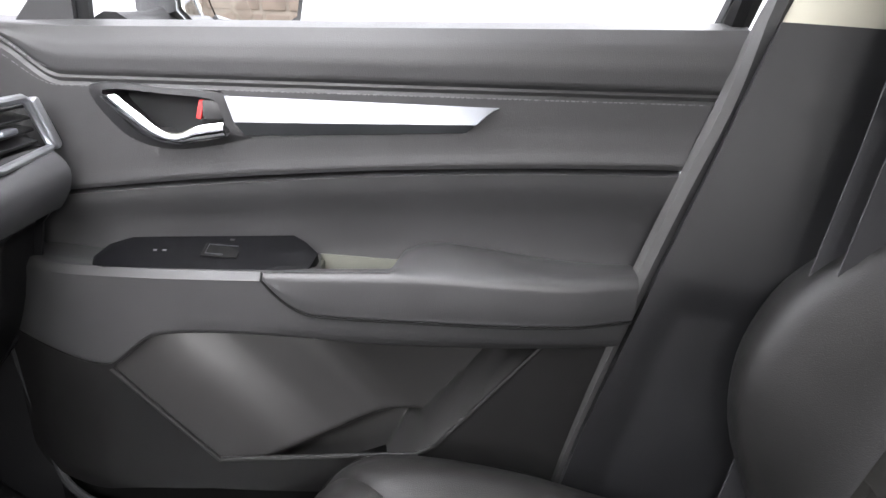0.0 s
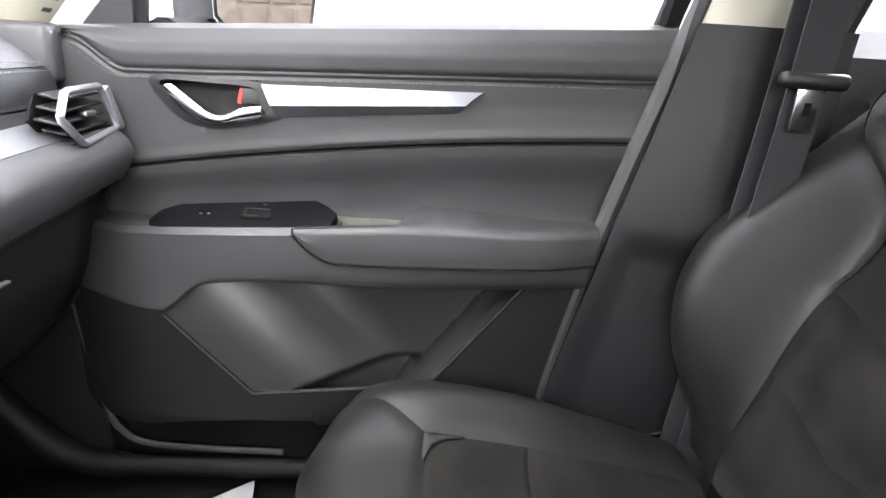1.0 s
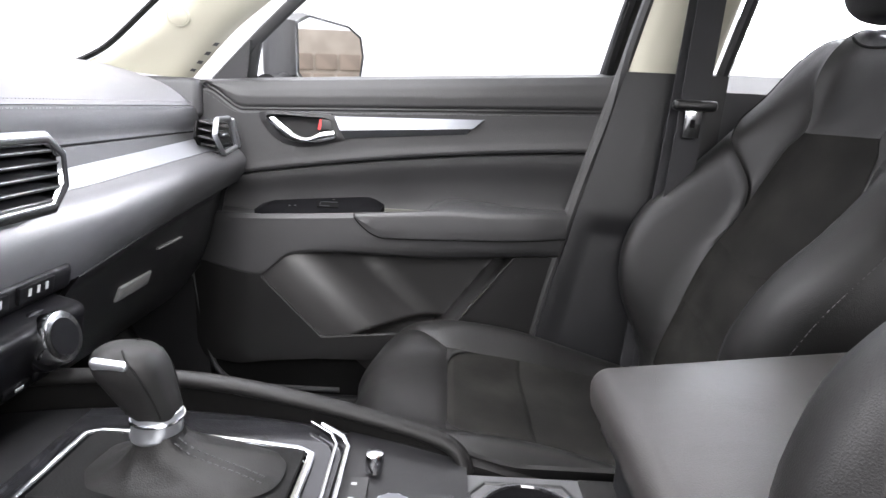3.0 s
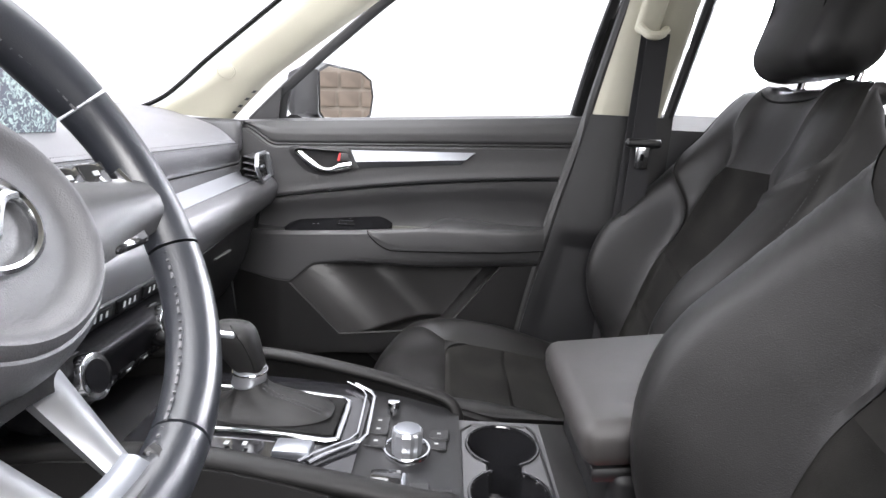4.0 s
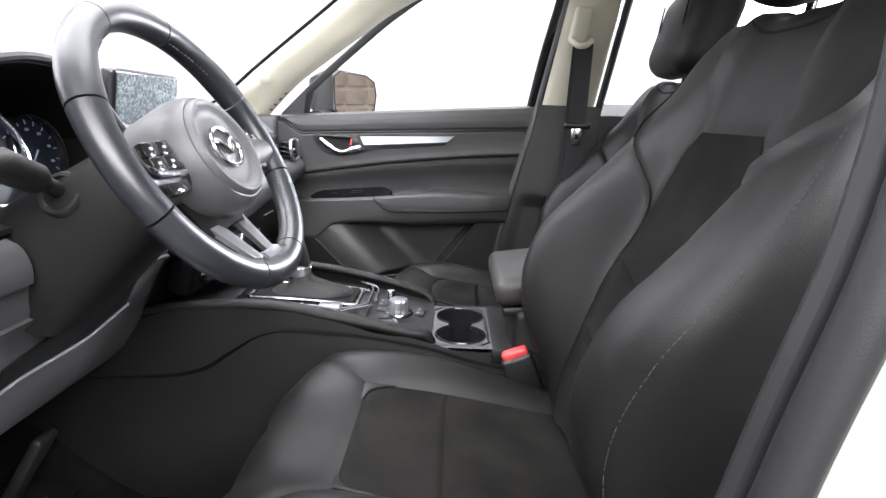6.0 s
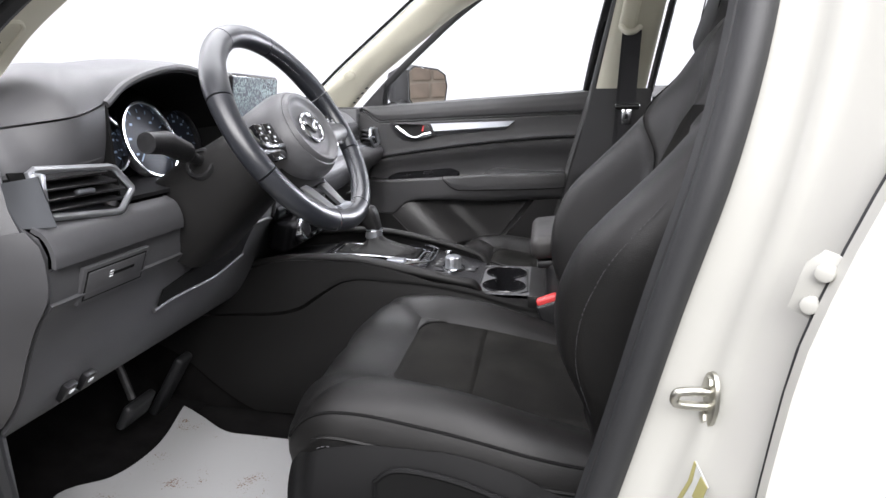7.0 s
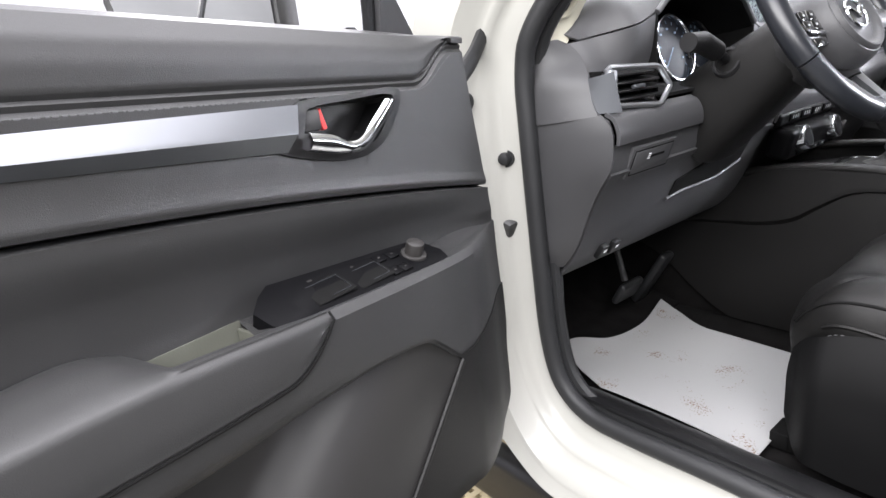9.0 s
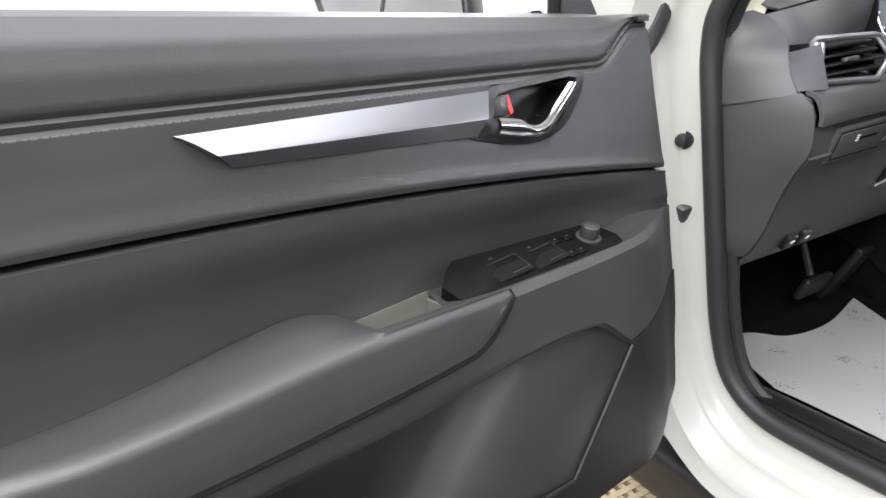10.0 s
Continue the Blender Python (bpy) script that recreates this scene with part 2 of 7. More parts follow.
def tube(points, radius, n=10, flat=1.0, up=(0, 0, 1), closed=False):
    """A rod along points; radius a number or one a point; flat squeezes it along up."""
    pts = [Vector(p) for p in points]
    rings = []
    for i, p in enumerate(pts):
        a = pts[i - 1] if (i > 0 or closed) else p
        b = pts[(i + 1) % len(pts)] if (i + 1 < len(pts) or closed) else p
        t = (b - a).normalized()
        side = t.cross(Vector(up))
        side = side.normalized() if side.length > 1e-4 else t.orthogonal().normalized()
        u = side.cross(t).normalized()
        r = radius[i] if isinstance(radius, (list, tuple)) else radius
        rings.append([p + side * (r * math.cos(k * math.tau / n)) + u * (r * flat * math.sin(k * math.tau / n)) for k in range(n)])
    if closed:
        rings.append(rings[0])
        bm = loft(rings, caps=False)
        bmesh.ops.remove_doubles(bm, verts=bm.verts, dist=1e-6)
        return bm
    return loft(rings)


def smooth_path(points, n=8):
    """Points of a soft line through the given ones."""
    pts = [Vector(p) for p in points]
    out = []
    for i in range(len(pts) - 1):
        p0, p1, p2, p3 = pts[max(i - 1, 0)], pts[i], pts[i + 1], pts[min(i + 2, len(pts) - 1)]
        for k in range(n):
            t = k / n
            out.append(0.5 * (2 * p1 + (p2 - p0) * t + (2 * p0 - 5 * p1 + 4 * p2 - p3) * t * t + (3 * p1 - p0 - 3 * p2 + p3) * t**3))
    out.append(pts[-1])
    return out


def block(size, at=(0, 0, 0), bevel=0.003, segs=2, turn=(0, 0, 0)):
    """A box with rounded edges."""
    bm = bmesh.new()
    bmesh.ops.create_cube(bm, size=1)
    bmesh.ops.scale(bm, vec=size, verts=bm.verts)
    if bevel > 0:
        bmesh.ops.bevel(bm, geom=bm.edges[:], offset=min(bevel, min(size) * 0.48), segments=segs, profile=0.5, affect="EDGES")
    bmesh.ops.transform(bm, matrix=pose(*at, *turn), verts=bm.verts)
    return bm


def plate(outline, depth, m=None, bevel=0.0, segs=2):
    """An outline in the xy plane raised by depth along z, with its rim rounded."""
    bm = bmesh.new()
    f = bm.faces.new([bm.verts.new((x, y, 0)) for x, y in outline])
    bm.normal_update()
    if f.normal.z > 0:
        f.normal_flip()
    ext = bmesh.ops.extrude_face_region(bm, geom=[f])
    top = [v for v in ext["geom"] if isinstance(v, bmesh.types.BMVert)]
    bmesh.ops.translate(bm, vec=(0, 0, depth), verts=top)
    bmesh.ops.recalc_face_normals(bm, faces=bm.faces)
    if bevel > 0:
        edges = [e for e in bm.edges if all(v in top for v in e.verts)]
        bmesh.ops.bevel(bm, geom=edges, offset=bevel, segments=segs, profile=0.5, affect="EDGES")
    if m is not None:
        bmesh.ops.transform(bm, matrix=m, verts=bm.verts)
    return bm


def disc(radius, depth, n=32, m=None, bevel=0.0):
    return plate([(radius * math.cos(i * math.tau / n), radius * math.sin(i * math.tau / n)) for i in range(n)], depth, m, bevel)


def ring(r, w, depth, n=40, m=None):
    """A flat ring of radius r and half width w."""
    rows = []
    for k in range(n):
        c, s = math.cos(k * math.tau / n), math.sin(k * math.tau / n)
        rows.append([Vector((c * (r + a), s * (r + a), b)) for a, b in ((-w, 0), (-w, depth * 0.6), (-w * 0.4, depth), (w * 0.4, depth), (w, depth * 0.6), (w, 0))])
    rows.append(rows[0])
    bm = loft(rows, caps=False)
    bmesh.ops.remove_doubles(bm, verts=bm.verts, dist=1e-6)
    if m is not None:
        bmesh.ops.transform(bm, matrix=m, verts=bm.verts)
    return bm


def join(*bms):
    """One bmesh out of several."""
    out = bms[0]
    for b in bms[1:]:
        me = bpy.data.meshes.new("tmp")
        b.to_mesh(me)
        out.from_mesh(me)
        bpy.data.meshes.remove(me)
        b.free()
    return out


def stitches(path, step=0.006, length=0.004, r=0.0006):
    """A row of single thread stitches along a path."""
    pts = [Vector(p) for p in path]
    verts, faces, carry = [], [], 0.0
    for a, b in zip(pts, pts[1:]):
        d, l = (b - a), (b - a).length
        if l < 1e-6:
            continue
        d.normalize()
        s1 = d.orthogonal().normalized()
        s2 = d.cross(s1)
        t = carry
        while t < l:
            p, q, k = a + d * t, a + d * min(t + length, l), len(verts)
            for e in (p, q):
                verts += [e + s1 * r, e + s2 * r, e - s1 * r, e - s2 * r]
            faces += [(k, k + 1, k + 5, k + 4), (k + 1, k + 2, k + 6, k + 5), (k + 2, k + 3, k + 7, k + 6), (k + 3, k, k + 4, k + 7), (k, k + 3, k + 2, k + 1), (k + 4, k + 5, k + 6, k + 7)]
            t += step
        carry = t - l
    me = bpy.data.meshes.new("tmp")
    me.from_pydata([tuple(v) for v in verts], [], faces)
    bm = bmesh.new()
    bm.from_mesh(me)
    bpy.data.meshes.remove(me)
    return bm


def patch_part(name, fn, s0, s1, v0, v1, ns, nv, mat, parent, tuck=0.006, label="", m=None, flip=False):
    """A padded piece of the surface fn(s, v), its rim drawn in as at a seam. s0 and s1 may be functions of v."""
    lo = s0 if callable(s0) else (lambda v: s0)
    hi = s1 if callable(s1) else (lambda v: s1)

    def at(u, w):
        v = lerp(v0, v1, w)
        s = lerp(lo(v), hi(v), u)
        p = fn(s, v)
        e = 1e-3
        n = (fn(s + e, v) - fn(s - e, v)).cross(fn(s, v + e) - fn(s, v - e))
        n = n.normalized() if n.length > 1e-12 else Vector((0, 0, 1))
        rim = min(u * ns, (1 - u) * ns, w * nv, (1 - w) * nv)
        return p, n, rim

    def place(u, w):
        p, n, rim = at(u, w)
        return p - n * (tuck * (1.0 if rim < 0.5 else 0.28 if rim < 1.5 else 0.0))
    return part(name, sheet(place, ns, nv), mat, parent, label, m=m, flip=flip)


# ---- booth floor ----
def booth_floor():
    bm = bmesh.new()
    bmesh.ops.create_grid(bm, x_segments=2, y_segments=2, size=40)
    part("ground", bm, material("booth_floor_paint", (0.13, 0.13, 0.125), 0.5, grain=0.2, grain_size=200, stain=0.12, stain_size=2))
    tagged(bpy.data.objects["ground"], "grey painted concrete floor of the photo booth", "floor", kind="structure")


booth_floor()


def perforated_mat():
    """Tan drain mat of ribs with square holes, under the open door."""
    bm = bmesh.new()
    x0, x1, y0, y1, p = -1.5, -0.45, -1.25, -0.35, 0.03
    for i in range(int((x1 - x0) / p) + 1):
        b = block((0.016, y1 - y0, 0.014), (x0 + i * p, (y0 + y1) / 2, 0.011), 0)
        bm = b if i == 0 else join(bm, b)
    for j in range(int((y1 - y0) / p) + 1):
        bm = join(bm, block((x1 - x0, 0.015, 0.012), ((x0 + x1) / 2, y0 + j * p, 0.010), 0))
    ob = part("drain_mat", bm, material("tan_rubber", (0.42, 0.35, 0.22), 0.7, stain=0.15, stain_size=12), smooth=False)
    tagged(ob, "tan perforated rubber drain mat on the booth floor", "floor mat")


perforated_mat()


def brick_wall():
    """Brown panelled wall far behind the car, met by the mirrors."""
    # wider and taller than the mirrors meet, to darken the open door
    wall = block((0.2, 11.0, 2.7), (9.2, -2.0, 1.35), 0.01)
    ob = part("wall_rear", wall, material("brown_wall", (0.42, 0.36, 0.29), 0.8, stain=0.2, stain_size=3))
    tagged(ob, "brown panelled wall of the hall behind the car", "wall", kind="structure")
    panel = material("tan_panel", (0.30, 0.235, 0.18), 0.7, stain=0.25, stain_size=2)
    me = None
    for r in range(6):
        for c in range(24):
            at = (9.07, -6.9 + c * 0.42 + (0.05 if r % 2 else 0), 0.45 + r * 0.34)
            if me is None:
                o = part("panel", block((0.06, 0.36, 0.27), (0, 0, 0), 0.01), panel, ob)
                me = o.data
            else:
                o = new("panel", me)
                o.parent = ob
            o.location = at


brick_wall()


def blocking_wall():
    # unseen wall, added to hold back light from the driver side
    wall = part("light_block_wall", block((15.0, 0.2, 2.6), (1.6, -5.6, 1.3), 0.01), material("grey_wall_paint", (0.30, 0.30, 0.29), 0.7, grain=0.1, grain_size=60, stain=0.12, stain_size=1.5))
    tagged(wall, "unseen grey wall that holds back light from the driver side", "wall", kind="structure")


blocking_wall()


# ---- car doors: both are built alike, in the frame of the closed passenger door ----
HINGE = Vector((-0.747, -0.878, 0))
OPEN = Matrix.Translation(HINGE) @ pose(0, 0, 0, 0, 0, -76.1) @ Matrix.Translation(-HINGE) @ Matrix.Diagonal((1, -1, 1, 1))


def door_base(x):
    return 0.708 - 0.012 * x


def z_belt(x):
    return 1.1265 + 0.063 * x


def z_stitch(x):
    return 1.0585 + 0.0425 * x + 0.042 * smooth01((-0.50 - x) / 0.085)


def z_groove(x):
    return 0.973 + 0.085 * x - 0.095 * x * x


ARM_Z = [(-0.62, 0.832), (-0.45, 0.840), (-0.26, 0.852), (-0.10, 0.865), (0.13, 0.867), (0.22, 0.868)]
ARM_Y = [(-0.66, 0.722), (-0.61, 0.703), (-0.55, 0.676), (-0.50, 0.661), (-0.47, 0.657), (-0.26, 0.650), (-0.08, 0.646), (0.08, 0.651), (0.15, 0.672), (0.22, 0.69)]
FRONT_X = [(0.38, -0.42), (0.507, -0.52), (0.515, -0.596), (0.531, -0.630), (0.569, -0.639), (0.63, -0.640), (0.674, -0.648), (0.905, -0.622), (1.09, -0.593), (1.2, -0.575)]
REAR_X = [(0.38, 0.070), (0.612, 0.098), (0.855, 0.149), (0.988, 0.185), (1.127, 0.221), (1.2, 0.24)]


def arm_z(x):
    return curve(x, ARM_Z)


def arm_y(x):
    return curve(x, ARM_Y)


def z_recess(x):
    return curve(x, [(-0.66, 0.730), (-0.56, 0.726), (-0.48, 0.716), (-0.4505, 0.7145), (-0.425, 0.736), (-0.400, 0.757), (-0.378, 0.764), (-0.11, 0.765), (0.13, 0.776), (0.22, 0.78)])


def lower_off(x):
    return curve(x, [(-0.66, 0.720), (-0.61, 0.702), (-0.55, 0.674), (-0.50, 0.658), (-0.47, 0.653), (-0.33, 0.654), (-0.1, 0.670), (0.07, 0.680), (0.22, 0.69)])


BEZEL_IN = [(-0.3165, 1.0000), (-0.3215, 1.0150), (-0.3298, 1.0262), (-0.3800, 1.0285), (-0.4490, 1.0275), (-0.4300, 0.9985), (-0.4070, 0.9815), (-0.3640, 0.9775), (-0.3150, 0.9885)]
BEZEL_OUT = [(-0.2930, 1.0000), (-0.3050, 1.0180), (-0.3165, 1.0335), (-0.3800, 1.0350), (-0.4640, 1.0330), (-0.4430, 0.9920), (-0.4110, 0.9725), (-0.3640, 0.9695), (-0.2885, 0.9885)]
BOWL = [((a[0] + b[0]) / 2, (a[1] + b[1]) / 2) for a, b in zip(BEZEL_IN, BEZEL_OUT)]
POCKET = [(-0.384, 0.775), (-0.4505, 0.713), (-0.330, 0.590), (-0.085, 0.608), (-0.062, 0.622), (0.057, 0.777)]


def inside_depth(x, z, poly):
    """Distance to the rim of a polygon, positive inside."""
    best, inside = 9.0, False
    for i, (ax, az) in enumerate(poly):
        bx, bz = poly[(i + 1) % len(poly)]
        t = max(0, min(1, ((x - ax) * (bx - ax) + (z - az) * (bz - az)) / ((bx - ax) ** 2 + (bz - az) ** 2)))
        best = min(best, math.hypot(x - ax - t * (bx - ax), z - az - t * (bz - az)))
        if (az > z) != (bz > z) and x < (bx - ax) * (z - az) / (bz - az) + ax:
            inside = not inside
    return best if inside else -best


def door_span(u, z):
    return lerp(curve(z, FRONT_X), curve(z, REAR_X), u)


def car_door(driver):
    m = OPEN if driver else Matrix.Identity(4)
    base = m @ Vector((-0.2, 0.78, 0.4))
    root = thing("door_1" if driver else "door_2", tuple(base), "open driver door with black trim, chrome handle and window switches" if driver else "closed passenger door with black padded trim and silver inlay", "car door", "front doors", "structure")

    def put(name, bm, mat, label="", parent=None, smooth=True):
        return part(name, bm, mat, parent or root, label, smooth, m, driver)

    # padded upper trim, from the glass down to the groove
    def upper(u, v):
        x = door_span(u, 1.0)
        zb, zs, zg = z_belt(x), z_stitch(x), z_groove(x)
        kf = max(0.15, min(1.0, (zb - zs) / 0.06))
        prof = [(0.082, zb - 0.012), (0.066, zb), (0.03, zb + 0.002 * kf), (0.010, zb - 0.005 * kf), (0.001, zb - 0.022 * kf), (-0.002, lerp(zb, zs, 0.6)), (-0.001, zs + 0.007), (0.0022, zs + 0.003), (0.0, zs), (0.0022, zs - 0.004),
                (-0.001, zs - 0.008), (0.0, lerp(zs, zg, 0.45)), (-0.001, zg + 0.022), (-0.003, zg + 0.008), (-0.001, zg + 0.003), (0.03, zg - 0.004)]
        k = min(int(v * (len(prof) - 1)), len(prof) - 2)
        t = v * (len(prof) - 1) - k
        o, z = lerp(prof[k][0], prof[k + 1][0], t), lerp(prof[k][1], prof[k + 1][1], t)
        x = door_span(u, z)
        if -0.49 < x < -0.27 and z < 1.045:
            o += 0.045 * smooth01((inside_depth(x, z, BOWL) - 0.002) / 0.004)
        return Vector((x, door_base(x) + o, z))
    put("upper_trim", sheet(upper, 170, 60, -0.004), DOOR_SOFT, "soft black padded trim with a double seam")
    xs = [-0.57 + i * 0.01 for i in range(77)]
    put("stitching", stitches([(x, door_base(x) - 0.0005, z_stitch(x) + 0.0095) for x in xs], 0.0055, 0.0040, 0.0007), SEAM_THREAD, "grey thread")
    put("stitching", stitches([(x, door_base(x) - 0.0005, z_stitch(x) - 0.0085) for x in xs], 0.0055, 0.0040, 0.0007), SEAM_THREAD, "grey thread")

    # insert between groove and armrest
    def insert(u, v):
        x = door_span(u * 1.03, 0.92)
        zg, za = z_groove(x) + 0.003, arm_z(x) - 0.012
        z = lerp(zg, za, v)
        x = door_span(u * 1.03, z)
        deep = curve(v, [(0, 0.022), (0.015, 0.001), (0.05, -0.003), (0.16, -0.002), (0.5, 0.010), (0.85, 0.014), (1, 0.012)])
        front = 0.014 * smooth01((-0.50 - x) / 0.12) * smooth01((v - 0.1) / 0.5)
        return Vector((x, door_base(x) + deep - front, z))
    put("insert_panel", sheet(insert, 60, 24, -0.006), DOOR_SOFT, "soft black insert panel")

    # armrest: shelf, rounded edge and face; the shelf opens into the pull cup
    def pad_low(x):
        return curve(x, [(-0.266, 0.846), (-0.256, 0.834), (-0.232, 0.815), (-0.206, 0.807), (-0.054, 0.811), (0.07, 0.816), (0.2, 0.820)])

    def shelf_back(x):  # where the shelf meets the insert, or the near side of the cup
        cup = smooth01((x + 0.214) / 0.006) * (1 - smooth01((x + 0.126) / 0.012))
        return lerp(door_base(x) + 0.012, 0.673, cup)

    def arm(u, v, x0, x1, pad):
        x = lerp(x0, x1, u)
        za, ya, yb = arm_z(x) + (0.0015 if pad else 0), arm_y(x) + (0.0012 if pad else 0), shelf_back(x)
        if pad:
            yb = lerp(0.673, yb, smooth01((x + 0.20) / 0.03))
            hump = curve(x, [(-0.128, -0.003), (-0.113, 0.003), (-0.092, 0.0105), (-0.072, 0.0128), (-0.03, 0.010), (0.047, 0.003), (0.10, 0.0015), (0.15, 0.003)])
            zl = pad_low(x)
            edge = min(1.0, (x - x0) / 0.012)  # the front end is drawn in
            prof = [(yb, za + hump - 0.002), (lerp(yb, ya, 0.15), za + hump), (lerp(yb, ya, 0.40), za + hump * 0.85), (lerp(yb, ya, 0.62), za + hump * 0.5), (lerp(yb, ya, 0.80), za + hump * 0.18), (ya + 0.0045, za - 0.0025), (ya + 0.0005, za - 0.007), (ya - 0.001 * edge, za - 0.014), (ya - 0.002 * edge, lerp(za, zl, 0.65)), (ya - 0.001 * edge, zl + 0.006), (ya + 0.000, zl + 0.001), (ya + 0.008, zl)]
        else:
            zr, yr = z_recess(x), lower_off(x)
            up = smooth01((-0.45 - x) / 0.15)
            sink = 0.010 * smooth01((door_base(x) - yb) / 0.03)
            prof = [(yb, za - 0.004 + 0.012 * up - sink), (lerp(yb, ya, 0.5), za - 0.004 + 0.005 * up - 0.6 * sink), (lerp(yb, ya, 0.80), za - 0.001 + 0.002 * up - 0.4 * sink), (min(ya + 0.010, lerp(yb, ya, 0.86)), za - 0.001 - 0.3 * sink), (ya + 0.002, za - 0.009), (ya + 0.001, lerp(za, zr, 0.5)), (lerp(ya, yr, 0.25), lerp(za, zr, 0.8)), (lerp(ya, yr, 0.6), zr + 0.006), (yr + 0.004, zr), (yr + 0.05, zr - 0.004)]
        k = min(int(v * (len(prof) - 1)), len(prof) - 2)
        t = v * (len(prof) - 1) - k
        if not pad:
            return Vector((x, lerp(prof[k][0], prof[k + 1][0], t), lerp(prof[k][1], prof[k + 1][1], t)))
        p0, p1, p2, p3 = [prof[max(0, min(len(prof) - 1, j))] for j in (k - 1, k, k + 1, k + 2)]
        y, z = (0.5 * (2 * p1[q] + (p2[q] - p0[q]) * t + (2 * p0[q] - 5 * p1[q] + 4 * p2[q] - p3[q]) * t * t + (3 * p1[q] - p0[q] - 3 * p2[q] + p3[q]) * t**3) for q in (0, 1))
        return Vector((x, y, z))
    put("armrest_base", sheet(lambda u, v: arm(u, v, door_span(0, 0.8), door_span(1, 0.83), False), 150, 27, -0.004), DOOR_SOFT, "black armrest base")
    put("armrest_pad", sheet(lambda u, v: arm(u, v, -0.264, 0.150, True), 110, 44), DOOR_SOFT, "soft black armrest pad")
    seam = [(x, arm_y(x) - 0.0006, pad_low(x) - 0.0005) for x in [lerp(-0.2655, 0.150, i / 60) for i in range(61)]]
    put("pad_seam", tube([(-0.2665, arm_y(-0.266) + 0.006, arm_z(-0.266) - 0.0005)] + seam, 0.0014, 6), DARK, "dark seam under the armrest pad")
    # pull cup: an open well behind the pad
    def cup(u, v):
        x = lerp(-0.216, -0.118, u)
        y, z = curve(v, [(0, 0.719), (0.3, 0.717), (0.42, 0.712), (0.5, 0.700), (0.6, 0.682), (0.7, 0.678), (1, 0.677)]), curve(v, [(0, 0.853), (0.3, 0.830), (0.42, 0.820), (0.5, 0.815), (0.6, 0.817), (0.7, 0.824), (1, 0.842)])
        return Vector((x, y, z))
    well = put("pull_cup", sheet(cup, 12, 14, -0.002), CUP, "grey lining of the pull cup")
    for x in (-0.2125, -0.1205):
        put("cup_end", block((0.004, 0.042, 0.036), (x, 0.697, 0.829), 0.001, 1), CUP, "grey end wall of the cup", well)

    # switch panel, tilted on the shelf, with a sloped rear end
    def deck(x, v, up=0.0):
        return Vector((x, lerp(0.714, 0.664, v) - 0.35 * up, arm_z(x) + lerp(0.017 + 0.025 * (x + 0.43), -0.0055, v) + 0.93 * up))
    outline = [(-0.470, 0.62), (-0.462, 0.25), (-0.440, 0.02), (-0.40, 0.0), (-0.30, 0.0), (-0.246, 0.0), (-0.229, 0.20), (-0.212, 0.50), (-0.217, 0.85), (-0.226, 1.0), (-0.26, 1.0), (-0.33, 1.0), (-0.40, 1.0), (-0.452, 1.0), (-0.464, 0.92)]
    inner = [(lerp(x, -0.34, 0.035) - (0.030 if x > -0.25 else 0), lerp(v, 0.5, 0.10)) for x, v in outline]
    bm = bmesh.new()
    rings = [[bm.verts.new(deck(x, v, h)) for x, v in ol] for ol, h in ((outline, -0.012), (outline, 0.0), (outline, 0.0012), (inner, 0.0040))]
    for a, b in zip(rings, rings[1:]):
        for i in range(len(a)):
            k = (i + 1) % len(a)
            bm.faces.new((a[i], a[k], b[k], b[i]))
    bm.faces.new(rings[-1])
    bmesh.ops.recalc_face_normals(bm, faces=bm.faces)
    panel = put("switch_panel", bm, SWITCH, "satin black switch panel")

    def on_deck(x, v, up):  # pose on the panel, its z away from it
        m_ = pose(0, 0, 0, 20, 0, 0)
        m_.translation = deck(x, v, up)
        return m_

    def fit(name, bm, mat, label, x, v, up):
        bmesh.ops.transform(bm, matrix=on_deck(x, v, up), verts=bm.verts)
        return put(name, bm, mat, label, panel, smooth=name != "mark")
    for x in ((-0.293, -0.348) if driver else (-0.323,)):
        w, d, v0 = (0.043, 0.027, 0.56) if driver else (0.036, 0.017, 0.46)
        fit("switch_well", block((w + 0.006, d + 0.006, 0.002), (0, 0, 0), 0.0008, 1), DARK, "dark switch well", x, v0, 0.0042)
        rocker = block((w, d, 0.008), (0, 0, 0), 0.0025, 3)
        for vert in rocker.verts:
            if vert.co.z > 0:
                vert.co.z += 0.10 * vert.co.y - 0.003 * math.cos(vert.co.x / w * 3.1)
        fit("window_switch", rocker, SWITCH, "black window switch", x, v0, 0.0015 if driver else -0.0005)
        rim_ = [(w / 2 - 0.001, d * 0.42, 0.001), (-w / 2 + 0.0015, d * 0.42, 0.001), (-w / 2 + 0.0015, -d * 0.42, 0), (w * 0.1, -d * 0.44, 0)]
        fit("switch_edge", tube(rim_, 0.0005, 6, 1, (0, 0, 1)), SHADED_SILVER, "silver edge", x, v0, 0.0054)
        fit("mark", block((0.005, 0.003, 0.0004), (0, 0, 0), 0), LID, "grey mark", x + w * 0.2, v0 - 0.30, 0.0046)
    if driver:
        fit("mirror_knob", join(disc(0.0150, 0.004, 28, None, 0.001), disc(0.0105, 0.018, 24, None, 0.002)), LID, "grey mirror knob", -0.424, 0.50, 0.003)
        for x, v0 in ((-0.378, 0.30), (-0.378, 0.75), (-0.394, 0.75), (-0.398, 0.30)):
            fit("lock_button", block((0.014, 0.013, 0.003), (0, 0, 0), 0.001, 2), SWITCH, "small black button", x, v0, 0.005)
